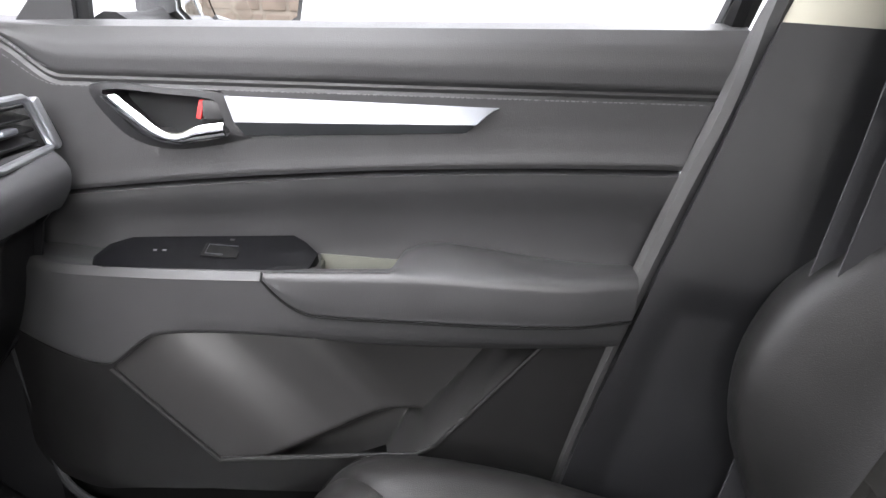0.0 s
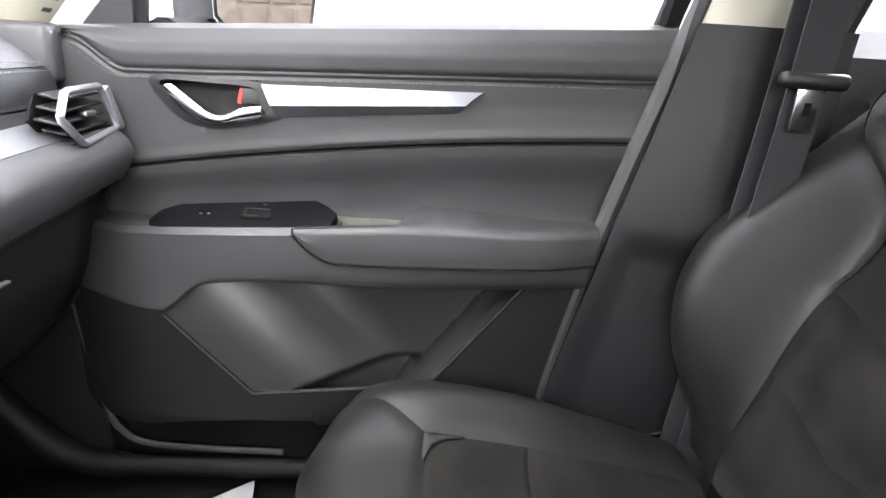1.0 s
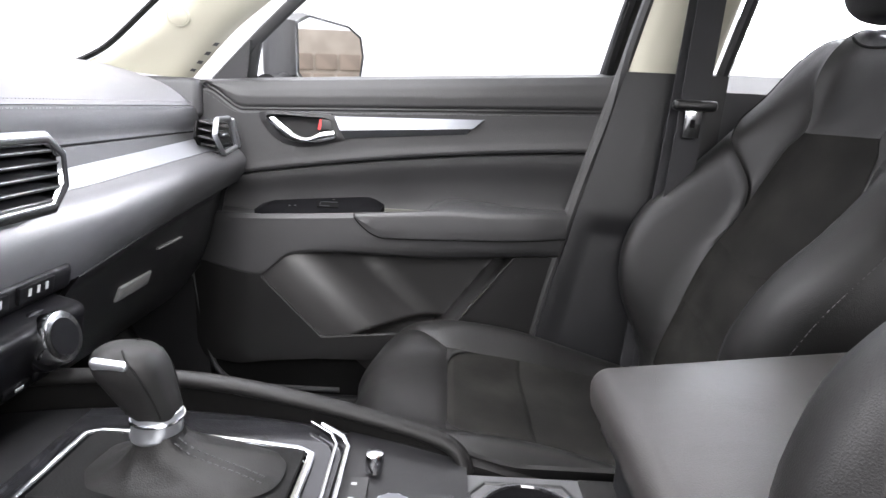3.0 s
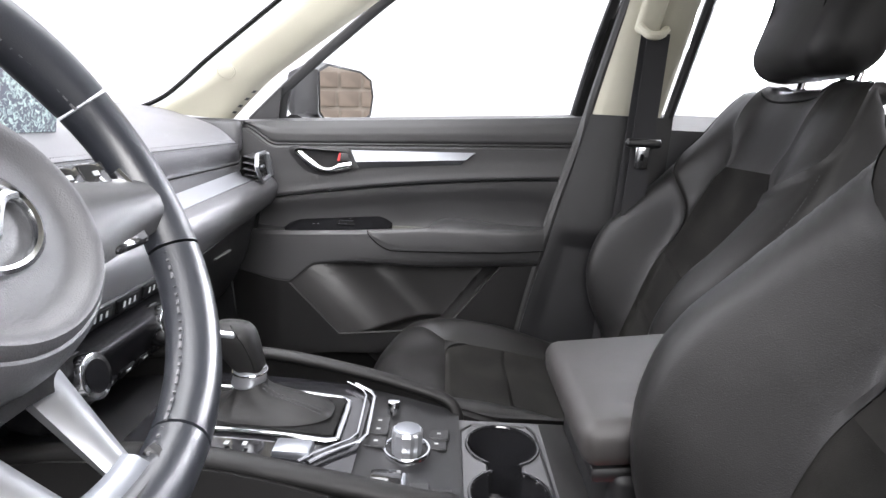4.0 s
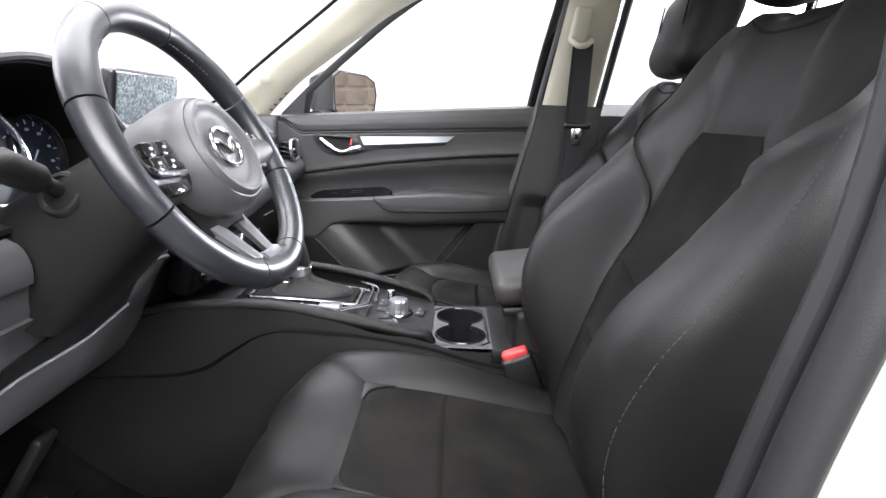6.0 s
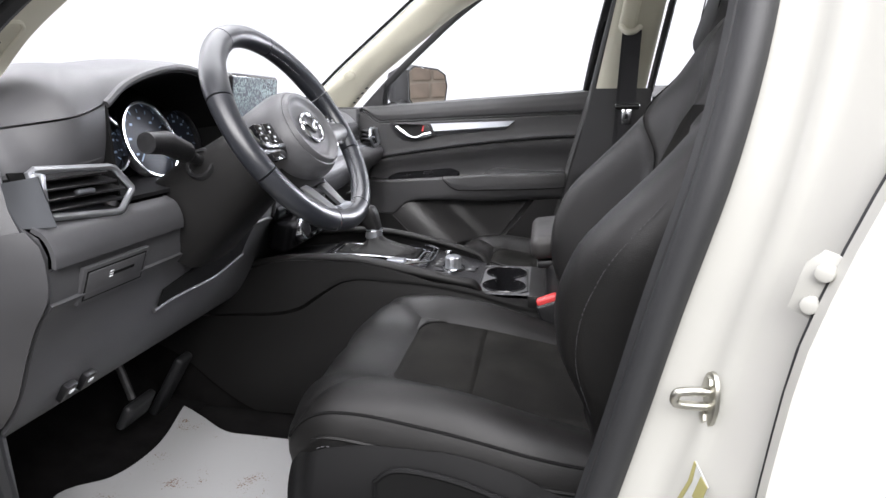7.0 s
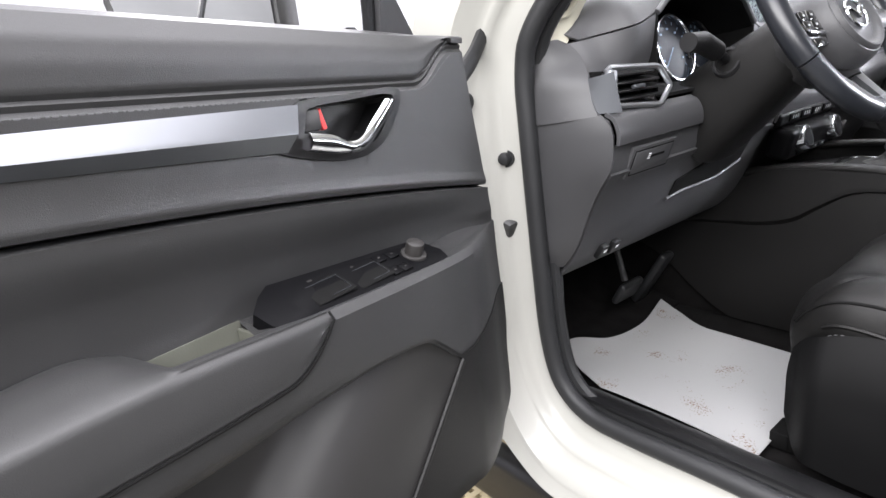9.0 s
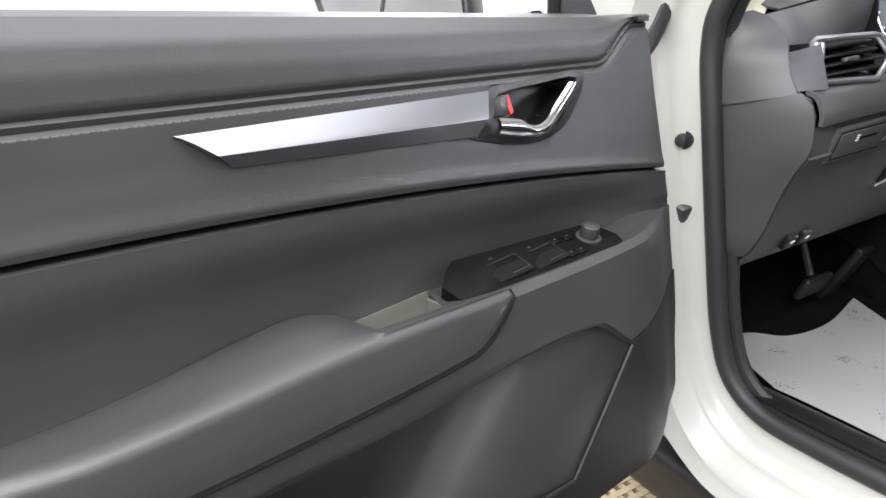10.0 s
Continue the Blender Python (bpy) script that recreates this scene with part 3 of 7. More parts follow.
            fit("mark", block((0.0035, 0.002, 0.0004), (0, 0, 0), 0), LID, "", x, v0, 0.0068)
    else:
        for dx in (0, 0.011):
            fit("mark", block((0.004, 0.0025, 0.0004), (0, 0, 0), 0), THREAD, "grey mark", -0.401 + dx, 0.46, 0.0044)

    # lower panel with an opening for the map pocket, and the hollow behind it
    def panel_y(x, z):
        return lower_off(x) + 0.03 * smooth01((0.56 - z) / 0.14) 

    def low(u, v):
        x = lerp(door_span(0, 0.75), door_span(1, 0.75), u)
        z = lerp(z_recess(x) + 0.004, curve(x, [(-0.60, 0.515), (-0.52, 0.519), (-0.45, 0.530), (-0.33, 0.542)]), v)
        x = door_span(u, z)
        return Vector((x, panel_y(x, z), z))
    bm = sheet(low, 120, 70, -0.004)
    for (ax, az), (bx, bz) in zip(POCKET, POCKET[1:]):
        bmesh.ops.bisect_plane(bm, geom=bm.verts[:] + bm.edges[:] + bm.faces[:], plane_co=(ax, 0, az), plane_no=(bz - az, 0, ax - bx), dist=1e-5)
    gone = [f for f in bm.faces if inside_depth(f.calc_center_median().x, min(f.calc_center_median().z, 0.774), POCKET) > 0]
    bmesh.ops.delete(bm, geom=gone, context="FACES")
    put("lower_panel", bm, LOWER, "hard black lower panel")

    def way_in(x, z):  # from the slanted front rim and from the slanted rear rim
        return (x + 0.4505) * 0.714 + (z - 0.713) * 0.700, 0.607 * (z - 0.622) - 0.795 * (x + 0.062)

    def hollow(u, v):
        z = lerp(0.800, 0.500, v)
        x = lerp(-0.4505 - (z - 0.713) * 0.980 - 0.004, -0.062 + (z - 0.622) * 0.7635 + 0.004, u)
        df, dr = way_in(x, z)
        y = panel_y(x, max(z, 0.56)) + 0.003 + curve(df, [(0, 0), (0.03, 0.003), (0.06, 0.009), (0.085, 0.019), (0.11, 0.036), (0.135, 0.058), (0.155, 0.073), (0.18, 0.081), (0.22, 0.083)]) * softer(dr / 0.014)
        y += 0.045 * smooth01((1 - ((x + 0.13) / 0.22) ** 2 - ((z - 0.52) / 0.10) ** 2) / 0.55) * softer(dr / 0.014)  # deeper bin
        return Vector((x, y, z))
    bm = sheet(hollow, 130, 90)
    over = [f for f in bm.faces if (f.calc_center_median().z - 0.713) * 0.731 - (f.calc_center_median().x + 0.4505) * 0.682 > 0.012 or f.calc_center_median().z > z_recess(f.calc_center_median().x) + 0.006]
    bmesh.ops.delete(bm, geom=over, context="FACES")
    pocket = put("map_pocket", bm, POCKET_IN, "hollow map pocket with a sloped front wall")
    rim_line = [POCKET[1]] + [((a[0] + b[0]) / 2, (a[1] + b[1]) / 2) for a, b in zip(POCKET[1:], POCKET[2:])][:1] + POCKET[2:]
    put("pocket_rim", tube([(x, panel_y(x, z) + 0.0006, z) for x, z in rim_line], 0.0034, 8), LOWER, "rounded rim of the pocket", pocket)
    # silver inlay
    def inlay(u, v):
        zt, zl = lerp(1.031, 1.040, u), lerp(0.990, 1.011, u)
        x0, x1 = lerp(-0.3165, -0.2955, v), lerp(-0.022, -0.056, v ** 0.8)
        x = lerp(x0, x1, u)
        zz = lerp(zt, zl, v)
        fold = 0.010 * min(v / 0.62, (1 - v) / 0.38)
        return Vector((x, door_base(x) - 0.003 - fold, zz))
    put("inlay", sheet(inlay, 30, 16, -0.003), INLAY, "brushed silver inlay strip")
    # handle bezel, bowl, lever, lock
    bm = bmesh.new()

    def rim(poly, out, pull=0.0):
        pts = smooth_path2(poly + [poly[0]], 4)[:-1]
        return [bm.verts.new((lerp(x, -0.375, pull), door_base(x) + out, lerp(z, 1.003, pull))) for x, z in pts]
    rings = [rim(BEZEL_OUT, 0.004), rim(BEZEL_OUT, -0.0025, 0.012), rim(BEZEL_IN, -0.004), rim(BEZEL_IN, 0.002, 0.03), rim(BEZEL_IN, 0.032, 0.12)]
    for a, b in zip(rings, rings[1:]):
        for i in range(len(a)):
            k = (i + 1) % len(a)
            bm.faces.new((a[i], b[i], b[k], a[k]))
    bm.faces.new(rings[-1])
    bezel = put("handle_bezel", bm, HARD, "black handle bowl")
    top = smooth_path2([(-0.4343, 1.0245), (-0.4116, 1.0070), (-0.3900, 0.9935), (-0.3663, 0.9890), (-0.3417, 0.9990), (-0.3141, 1.0045)])
    low_ = smooth_path2([(-0.4520, 1.0210), (-0.4234, 0.9960), (-0.3959, 0.9805), (-0.3663, 0.9775), (-0.3417, 0.9830), (-0.3121, 0.9895)])

    def lever(u, v):
        k = min(int(u * (len(top) - 1)), len(top) - 2)
        t = u * (len(top) - 1) - k
        x, z = (lerp(lerp(top[k][q], top[k + 1][q], t), lerp(low_[k][q], low_[k + 1][q], t), v) for q in (0, 1))
        out = 0.006 + 0.010 * smooth01((u - 0.2) / 0.4) + 0.004 * math.sin(v * math.pi)
        return Vector((x, door_base(x) - out, z))
    put("handle_lever", sheet(lever, 36, 8, -0.004), CHROME, "chrome door lever", bezel)
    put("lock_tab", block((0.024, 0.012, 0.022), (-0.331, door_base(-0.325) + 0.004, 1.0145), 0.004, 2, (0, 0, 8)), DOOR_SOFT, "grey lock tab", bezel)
    put("lock_mark", block((0.006, 0.010, 0.021), (-0.3455, door_base(-0.341) + 0.004, 1.014), 0.001, 1, (0, 14, 8)), RED, "red unlocked mark", bezel)

    # shell behind the trim, with its rubber seal
    def ring_at(grow, y):
        out = []
        for i in range(13):
            z = lerp(0.492, 1.10, i / 12)
            out.append((curve(z, FRONT_X) + 0.012 - grow, z))
        top = [(lerp(-0.57, 0.20, i / 8), z_belt(lerp(-0.57, 0.20, i / 8)) - 0.012) for i in range(9)]
        rear = [(curve(z, REAR_X) - 0.004 + grow, z) for z in [lerp(1.10, 0.492, i / 12) for i in range(13)]]
        return [Vector((x, door_base(x) + y, z)) for x, z in out + top + rear]
    put("shell", loft([ring_at(-0.03, 0.13), ring_at(-0.02, 0.14), ring_at(-0.004, 0.165), ring_at(-0.012, 0.19)]), PAINT, "white painted door shell")
    seal = [(curve(z, FRONT_X) + 0.006, door_base(-0.6) + 0.03, z) for z in [lerp(1.07, 0.512, i / 14) for i in range(15)]] + [(-0.49, door_base(-0.5) + 0.025, 0.500), (-0.42, door_base(-0.42) + 0.02, 0.494), (-0.3, door_base(-0.3) + 0.02, 0.492), (0.07, door_base(0.07) + 0.02, 0.492)]
    put("door_seal", tube(seal, 0.011, 8), RUBBER, "black rubber seal")
    # window frame, sail panel, glass
    for z in (0.60, 0.93):
        put("hinge", tube([(-0.60, 0.86, z), (-0.68, 0.872, z), (-0.745, 0.876, z)], 0.020, 8, 0.6), PAINT, "white door hinge")

    def glass_y(z, x):
        return door_base(x) + 0.055 - 0.36 * (z - 1.12) - 0.25 * max(0, z - 1.25) ** 1.5
    def frame_line(pts, r, flat=0.55):
        return tube([(x, glass_y(z, x), z) for x, z in smooth_path2(pts)], r, 8, flat, (0, 1, 0))
    frm = put("window_frame", frame_line([(-0.575, 1.085), (-0.455, 1.19), (-0.33, 1.29), (-0.20, 1.385), (-0.06, 1.462), (0.10, 1.50), (0.24, 1.505)], 0.012), RUBBER, "black window surround")
    put("window_post", frame_line([(0.212, 1.13), (0.235, 1.28), (0.262, 1.42), (0.275, 1.51)], 0.013), RUBBER, "black rear window post", frm)
    put("quarter_bar", frame_line([(-0.503, 1.08), (-0.493, 1.12), (-0.478, 1.165)], 0.011), RUBBER, "", frm)
    sail = [(-0.585, 1.08), (-0.508, 1.085), (-0.488, 1.168)]
    bm = bmesh.new()
    a = [bm.verts.new((x, glass_y(z, x) - 0.012, z)) for x, z in sail]
    b = [bm.verts.new((x, glass_y(z, x) + 0.012, z)) for x, z in sail]
    bm.faces.new(a), bm.faces.new(b[::-1])
    for i in range(3):
        k = (i + 1) % 3
        bm.faces.new((a[i], b[i], b[k], a[k]))
    bmesh.ops.recalc_face_normals(bm, faces=bm.faces)
    put("sail_panel", bm, TRIM, "black triangular sail panel", smooth=False)
    if not driver:
        top = [(-0.50, 1.16), (-0.455, 1.19), (-0.33, 1.29), (-0.20, 1.385), (-0.06, 1.462), (0.10, 1.50), (0.262, 1.50)]

        def pane(u, v):
            x0 = lerp(-0.5, 0.262, u)
            zt, zb = curve(x0, top), z_belt(x0) - 0.02
            z = lerp(zb, zt, v)
            return Vector((x0, glass_y(z, x0), z))
        g = put("window_pane", sheet(pane, 20, 8, 0.004), GLASS, "clear side window")
        g.visible_shadow = False
    # outside mirror
    glass_c, nrm = Vector((-0.375, 0.925, 1.166)), Vector((0.78, -0.62, 0.03)).normalized()
    side = Vector((0, 0, 1)).cross(nrm).normalized()
    upv = nrm.cross(side)
    frame_m = Matrix((side, upv, nrm)).transposed().to_4x4()
    frame_m.translation = glass_c
    out = [(-0.085, -0.05), (-0.07, -0.066), (0.06, -0.066), (0.088, -0.05), (0.098, 0.0), (0.09, 0.04), (0.055, 0.058), (-0.055, 0.066), (-0.085, 0.05)]

    def grown(g, dz, dx=0):
        return [frame_m @ Vector((x * g + dx, y * g, dz)) for x, y in out]
    mir = put("mirror_housing", loft([grown(1.02, 0.004), grown(1.08, 0.007), grown(1.14, -0.004), grown(1.17, -0.03), grown(1.15, -0.075), grown(1.05, -0.115), grown(0.86, -0.145), grown(0.5, -0.162)]), HARD, "dark grey mirror housing")
    put("mirror_glass", plate(out, 0.003, frame_m @ Matrix.Translation((0, 0, 0.0045))), MIRROR, "mirror glass", mir, False)
    put("mirror_arm", tube([(-0.47, 0.78, 1.09), (-0.46, 0.85, 1.095), (-0.42, 0.91, 1.115)], [0.025, 0.022, 0.03], 10, 0.7), HARD, "black mirror foot", mir)
    return root


def smooth_path2(pts, n=6):
    return [(p.x, p.y) for p in smooth_path([(a, b, 0) for a, b in pts], n)]


car_door(False)
car_door(True)


# ---- body shell ----
def tumble(z):
    """How far the side leans in above the belt."""
    return 0.36 * max(0, z - 1.12)


def car_body():
    root = thing("car", (0, 0, 0.2), "white car shell with its driver doorway open", "car")
    # door aperture of the driver side: black rubber loop and white flange
    loop = [(-0.455, 1.25), (-0.530, 1.183), (-0.604, 1.095), (-0.628, 1.03), (-0.628, 0.93), (-0.620, 0.70), (-0.612, 0.57), (-0.588, 0.485), (-0.53, 0.442), (-0.44, 0.436), (-0.30, 0.440), (-0.10, 0.440), (0.02, 0.445), (0.075, 0.475), (0.105, 0.56), (0.152, 0.745), (0.190, 0.915), (0.222, 1.05), (0.245, 1.18), (0.270, 1.36), (0.275, 1.44), (0.22, 1.49), (0.10, 1.495), (-0.06, 1.455), (-0.20, 1.39), (-0.34, 1.33)]
    path = [Vector((x, -0.79 + tumble(z), z)) for x, z in loop]
    path = smooth_path(path + [path[0]], 5)[:-1]
    part("door_seal", tube(path, 0.016, 10, 1.0, (0, 1, 0), closed=True), RUBBER, root, "black rubber door seal")
    inner = [p + Vector((0, 0.03, 0)) + (Vector((-0.2, p.y, 0.95)) - p).normalized() * 0.004 for p in path]
    part("door_seal", tube(inner, 0.012, 8, 1.0, (0, 1, 0), closed=True), RUBBER, root, "black inner lip of the seal")

    def flange(u, v):
        k = u * len(path)
        i = int(k) % len(path)
        p = path[i].lerp(path[(i + 1) % len(path)], k - int(k))
        c = Vector((-0.2, p.y, 0.95))
        d = (p - c)
        d.y = 0
        d.normalize()
        wide = 0.16 if p.x < -0.45 else 0.125
        low = smooth01((0.62 - p.z) / 0.17)
        d = d.lerp(Vector((d.x * 0.4, 0, -0.9)).normalized(), low).normalized()
        wide = lerp(wide, 0.115, low)
        prof = [(0.0, 0.03), (0.012, 0.004), (0.03, -0.008), (0.048, -0.020), (0.056, -0.040), (0.064, -0.045), (0.076, -0.064), (0.087, -0.083), (0.096, -0.086), (wide, -0.10)]  # two soft steps
        kk = min(int(v * 9), 8)
        t = v * 9 - kk
        a, b = lerp(prof[kk][0], prof[kk + 1][0], t), lerp(prof[kk][1], prof[kk + 1][1], t)
        return p + d * a + Vector((0, b, 0))
    part("door_frame", sheet(flange, len(path), 18, 0.004, loop_u=True), PAINT, root, "white painted door frame")
    # hinge pillar face and front fender, outside the flange
    part("hinge_pillar", sheet(lambda u, v: Vector((lerp(-0.70, -1.25, u), -0.80 - 0.10 * smooth01(u * 2.2), lerp(0.30, 1.13 - 0.0 * u, v))), 14, 10, 0.004), PAINT, root, "white hinge pillar and fender")
    part("fender", sheet(lambda u, v: Vector((lerp(-0.80, -1.9, u), lerp(-0.905, -0.86, u), lerp(0.35, 1.08, v))), 10, 8, 0.004), PAINT, root, "white front fender")
    # rear door and quarter behind the B pillar
    def lead(z):  # leading edge of the rear door
        return curve(z, [(0.3, 0.236), (0.75, 0.238), (0.85, 0.245), (0.925, 0.254), (0.98, 0.268), (1.03, 0.284), (1.14, 0.325)])
    # dark tube drawn as the shaded line before the rear door
    part("door_gap_shade", tube([(lead(z) + 0.004, -0.899 + tumble(z), z) for z in [0.42 + k * 0.036 for k in range(21)]], 0.0035, 8), RUBBER, root, "dark line drawn for the shade in the door gap")
    part("rear_door", sheet(lambda u, v: Vector((lerp(lead(lerp(0.3, 1.14, v)), 1.5, u), -0.915 + tumble(lerp(0.3, 1.14, v)) + 0.03 * (1 - v) ** 6, lerp(0.3, 1.14, v))), 12, 24, 0.012), PAINT, root, "white closed rear door")
    # rocker and scuff plate under the doorway
    part("rocker", block((2.2, 0.06, 0.12), (0.1, -0.845, 0.25), 0.02, 3), HARD, root, "black plastic rocker panel")
    part("scuff_plate", sheet(lambda u, v: Vector((lerp(-0.58, 0.05, u), lerp(-0.775, -0.70, v), 0.462 + 0.008 * math.sin(v * math.pi) - 0.03 * v)), 10, 6, 0.005), HARD, root, "black plastic scuff plate")
    # far side
    part("far_side", sheet(lambda u, v: Vector((lerp(-1.9, 1.6, u), 0.915 - tumble(lerp(0.25, 0.95, v)), lerp(0.25, 0.95, v))), 10, 6, 0.02), PAINT, root, "white far flank")
    # floor pan, tunnel, firewall
    part("floor_pan", block((2.3, 1.50, 0.03), (-0.05, 0, 0.365), 0.005), CARPET, root, "black floor carpet")
    part("firewall", sheet(lambda u, v: Vector((curve(v, [(0, -0.72), (0.25, -0.86), (0.5, -1.0), (1, -1.05)]), lerp(-0.76, 0.78, u), curve(v, [(0, 0.385), (0.25, 0.43), (0.5, 0.58), (1, 1.07)]))), 8, 10, 0.02), CARPET, root, "black carpeted firewall")
    # near panel takes the lightened copy, as the doorway lights it
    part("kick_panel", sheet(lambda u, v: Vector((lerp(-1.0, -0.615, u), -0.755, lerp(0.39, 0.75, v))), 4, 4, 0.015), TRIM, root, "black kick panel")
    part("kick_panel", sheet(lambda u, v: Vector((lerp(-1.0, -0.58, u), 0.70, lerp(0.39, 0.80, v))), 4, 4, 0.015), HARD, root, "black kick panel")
    # raised and blacked out, so the gap under the far door stays in shade
    part("far_sill", block((1.3, 0.10, 0.20), (-0.1, 0.770, 0.45), 0.01, 3), DARK, root, "far sill blacked out for the shade under the door")
    part("sill_trim", tube(smooth_path([(-0.76, 0.685, 0.56), (-0.70, 0.682, 0.485), (-0.635, 0.680, 0.435), (-0.54, 0.682, 0.422), (-0.30, 0.690, 0.424), (0.30, 0.700, 0.424)], 6), [0.024] * 6 + [0.026] * 6 + [0.022] * 6 + [0.017] * 13, 12), VALANCE, root, "hard black sill trim")
    part("body_seal", tube(smooth_path([(-0.610, 0.704, 0.72), (-0.592, 0.700, 0.60), (-0.577, 0.695, 0.53), (-0.556, 0.690, 0.485), (-0.50, 0.692, 0.456), (-0.30, 0.698, 0.450)], 5), 0.0055, 8), RUBBER, root, "black body seal")
    # roof and headliner
    part("roof", sheet(lambda u, v: Vector((lerp(-0.15, 1.7, u), lerp(-0.62, 0.62, v), 1.60 + 0.04 * math.sin(u * math.pi) * 1 + 0.03 * math.sin(v * math.pi) - 0.06 * (1 - smooth01(u * 3)))), 14, 12, 0.05), CREAM, root, "cream headliner under the roof")
    part("roof_rail", tube(smooth_path([(0.28, -0.66, 1.52), (0.8, -0.65, 1.54), (1.6, -0.62, 1.5)], 5), 0.04, 8), PAINT, root)
    part("roof_rail", tube(smooth_path([(-0.06, 0.64, 1.50), (0.28, 0.655, 1.53), (0.8, 0.65, 1.55), (1.6, 0.62, 1.5)], 5), 0.045, 8), CREAM, root)
    # rear bulk: rear seat and hatch, which close the cabin behind
    part("hatch", sheet(lambda u, v: Vector((1.75 + 0.1 * (1 - v), lerp(-0.75, 0.75, u), lerp(0.4, 1.12, v))), 6, 6, 0.03), DARK, root, "black rear hatch trim")
    return root


car_body()


def windscreen():
    root = thing("windscreen", (-1.0, 0, 1.09), "clear laminated windscreen above the dashboard", "windscreen")
    ob = part("glass", sheet(lambda u, v: Vector((lerp(-1.08, -0.17, v) - 0.10 * math.sin(u * math.pi) * (1 - v), lerp(-0.66, 0.66, u) * lerp(1.0, 0.82, v), lerp(1.09, 1.55, v))), 12, 10, 0.004), GLASS, root)
    ob.visible_shadow = False
    part("shaded_edge", tube([(-1.10 - 0.10 * math.sin(i / 20 * math.pi), lerp(-0.66, 0.66, i / 20), 1.088) for i in range(21)], 0.012, 6), DARK, root, "black printed glass edge")


windscreen()


def a_pillar(side):
    """Cream trim of a windscreen pillar, with its demister vent and an airbag badge."""
    root = thing("windscreen_pillar", (-0.6, 0.68 * side, 1.08), "cream plastic windscreen pillar trim with a slotted demister vent", "pillar trim", "windscreen pillars")
    # inner edge towards the windscreen and outer edge towards the door
    line = [((-0.790, 0.672, 1.100), (-0.612, 0.752, 1.086)), ((-0.715, 0.660, 1.134), (-0.515, 0.727, 1.178)), ((-0.614, 0.645, 1.214), (-0.412, 0.698, 1.250)), ((-0.512, 0.625, 1.289), (-0.297, 0.664, 1.324)), ((-0.414, 0.600, 1.358), (-0.217, 0.643, 1.376)), ((-0.30, 0.567, 1.436), (-0.120, 0.612, 1.424)), ((-0.15, 0.55, 1.53), (-0.02, 0.60, 1.475))]
    if side < 0:
        line = [((-0.465, 0.630, 1.255), (-0.475, 0.692, 1.265)), ((-0.36, 0.60, 1.36), (-0.33, 0.66, 1.35)), ((-0.15, 0.55, 1.53), (-0.05, 0.61, 1.475))]
    ins = smooth_path([Vector(a) for a, _ in line], 6)
    outs = smooth_path([Vector(b) for _, b in line], 6)

    def at(u, v):
        k = v * (len(ins) - 1)
        i = min(int(k), len(ins) - 2)
        a, b = ins[i].lerp(ins[i + 1], k - i), outs[i].lerp(outs[i + 1], k - i)
        p = a.lerp(b, u)
        bulge = 0.022 * (1 - (2 * u - 1) ** 4)
        return Vector((p.x + bulge * 0.5, (p.y - bulge) * side, p.z))
    part("trim", sheet(at, 16, 30, 0.012), CREAM, root, flip=side < 0)
    # demister vent with slots
    if side > 0:
        quads = [[at(0.915, v), at(0.965, v - 0.002), at(0.965, v + 0.007), at(0.915, v + 0.009)] for v in (0.040, 0.068, 0.096, 0.124)]
        off = Vector((0.0012, -0.0012, 0.0006))
    else:  # broad foot of the trim, whose vent looks back past the steering wheel
        rim_out = smooth_path([Vector(p) for p in ((-0.685, -0.742, 1.066), (-0.655, -0.737, 1.105), (-0.612, -0.727, 1.15), (-0.555, -0.712, 1.20), (-0.475, -0.692, 1.265))], 6)
        rim_in = smooth_path([Vector(p) for p in ((-0.603, -0.712, 1.066), (-0.600, -0.685, 1.105), (-0.590, -0.660, 1.143), (-0.545, -0.650, 1.190), (-0.465, -0.630, 1.255))], 6)

        def foot(u, v):
            k = v * (len(rim_out) - 1)
            i = min(int(k), len(rim_out) - 2)
            p = rim_out[i].lerp(rim_out[i + 1], k - i).lerp(rim_in[i].lerp(rim_in[i + 1], k - i), u)
            return p + Vector((0.004, -0.006, 0.002)) * (1 - (2 * u - 1) ** 4)
        part("pillar_foot", sheet(foot, 16, 30, 0.006), CREAM, root, "cream foot of the pillar trim")
        out = Vector((0.55, -0.80, 0.2)).normalized()
        oval = smooth_path([foot(u, v) + out * 0.001 for u, v in ((0.57, 0.27), (0.68, 0.255), (0.80, 0.275), (0.82, 0.38), (0.845, 0.56), (0.86, 0.70), (0.78, 0.735), (0.66, 0.74), (0.56, 0.715), (0.535, 0.60), (0.53, 0.42), (0.545, 0.30), (0.57, 0.27))], 4)[:-1]
        part("vent_frame", tube(oval, 0.0028, 8, 1, tuple(out), True), CREAM, root, "raised cream rim of the demister vent")
        off = out * 0.0022
        quads = [[foot(0.565, v), foot(0.69, v), foot(0.69, v + 0.062), foot(0.565, v + 0.062)] for v in (0.315, 0.400, 0.485, 0.570)]
    for q in quads:
        bm = bmesh.new()
        vs = [bm.verts.new(p + off) for p in q]
        ws = [bm.verts.new(p - off) for p in q]
        bm.faces.new(vs), bm.faces.new(ws[::-1])
        for i in range(4):
            j = (i + 1) % 4
            bm.faces.new((vs[i], ws[i], ws[j], vs[j]))
        bmesh.ops.recalc_face_normals(bm, faces=bm.faces)
        part("vent_slot", bm, DARK if side < 0 else GREYSEAL, root, "dark demister slot", smooth=False)
    part("screen_seal", tube([p * 1 if side > 0 else Vector((p.x, -p.y, p.z)) for p in [q + Vector((-0.006, -0.004, 0.003)) for q in ins]], 0.005, 6), DARK, root, "black windscreen edge")
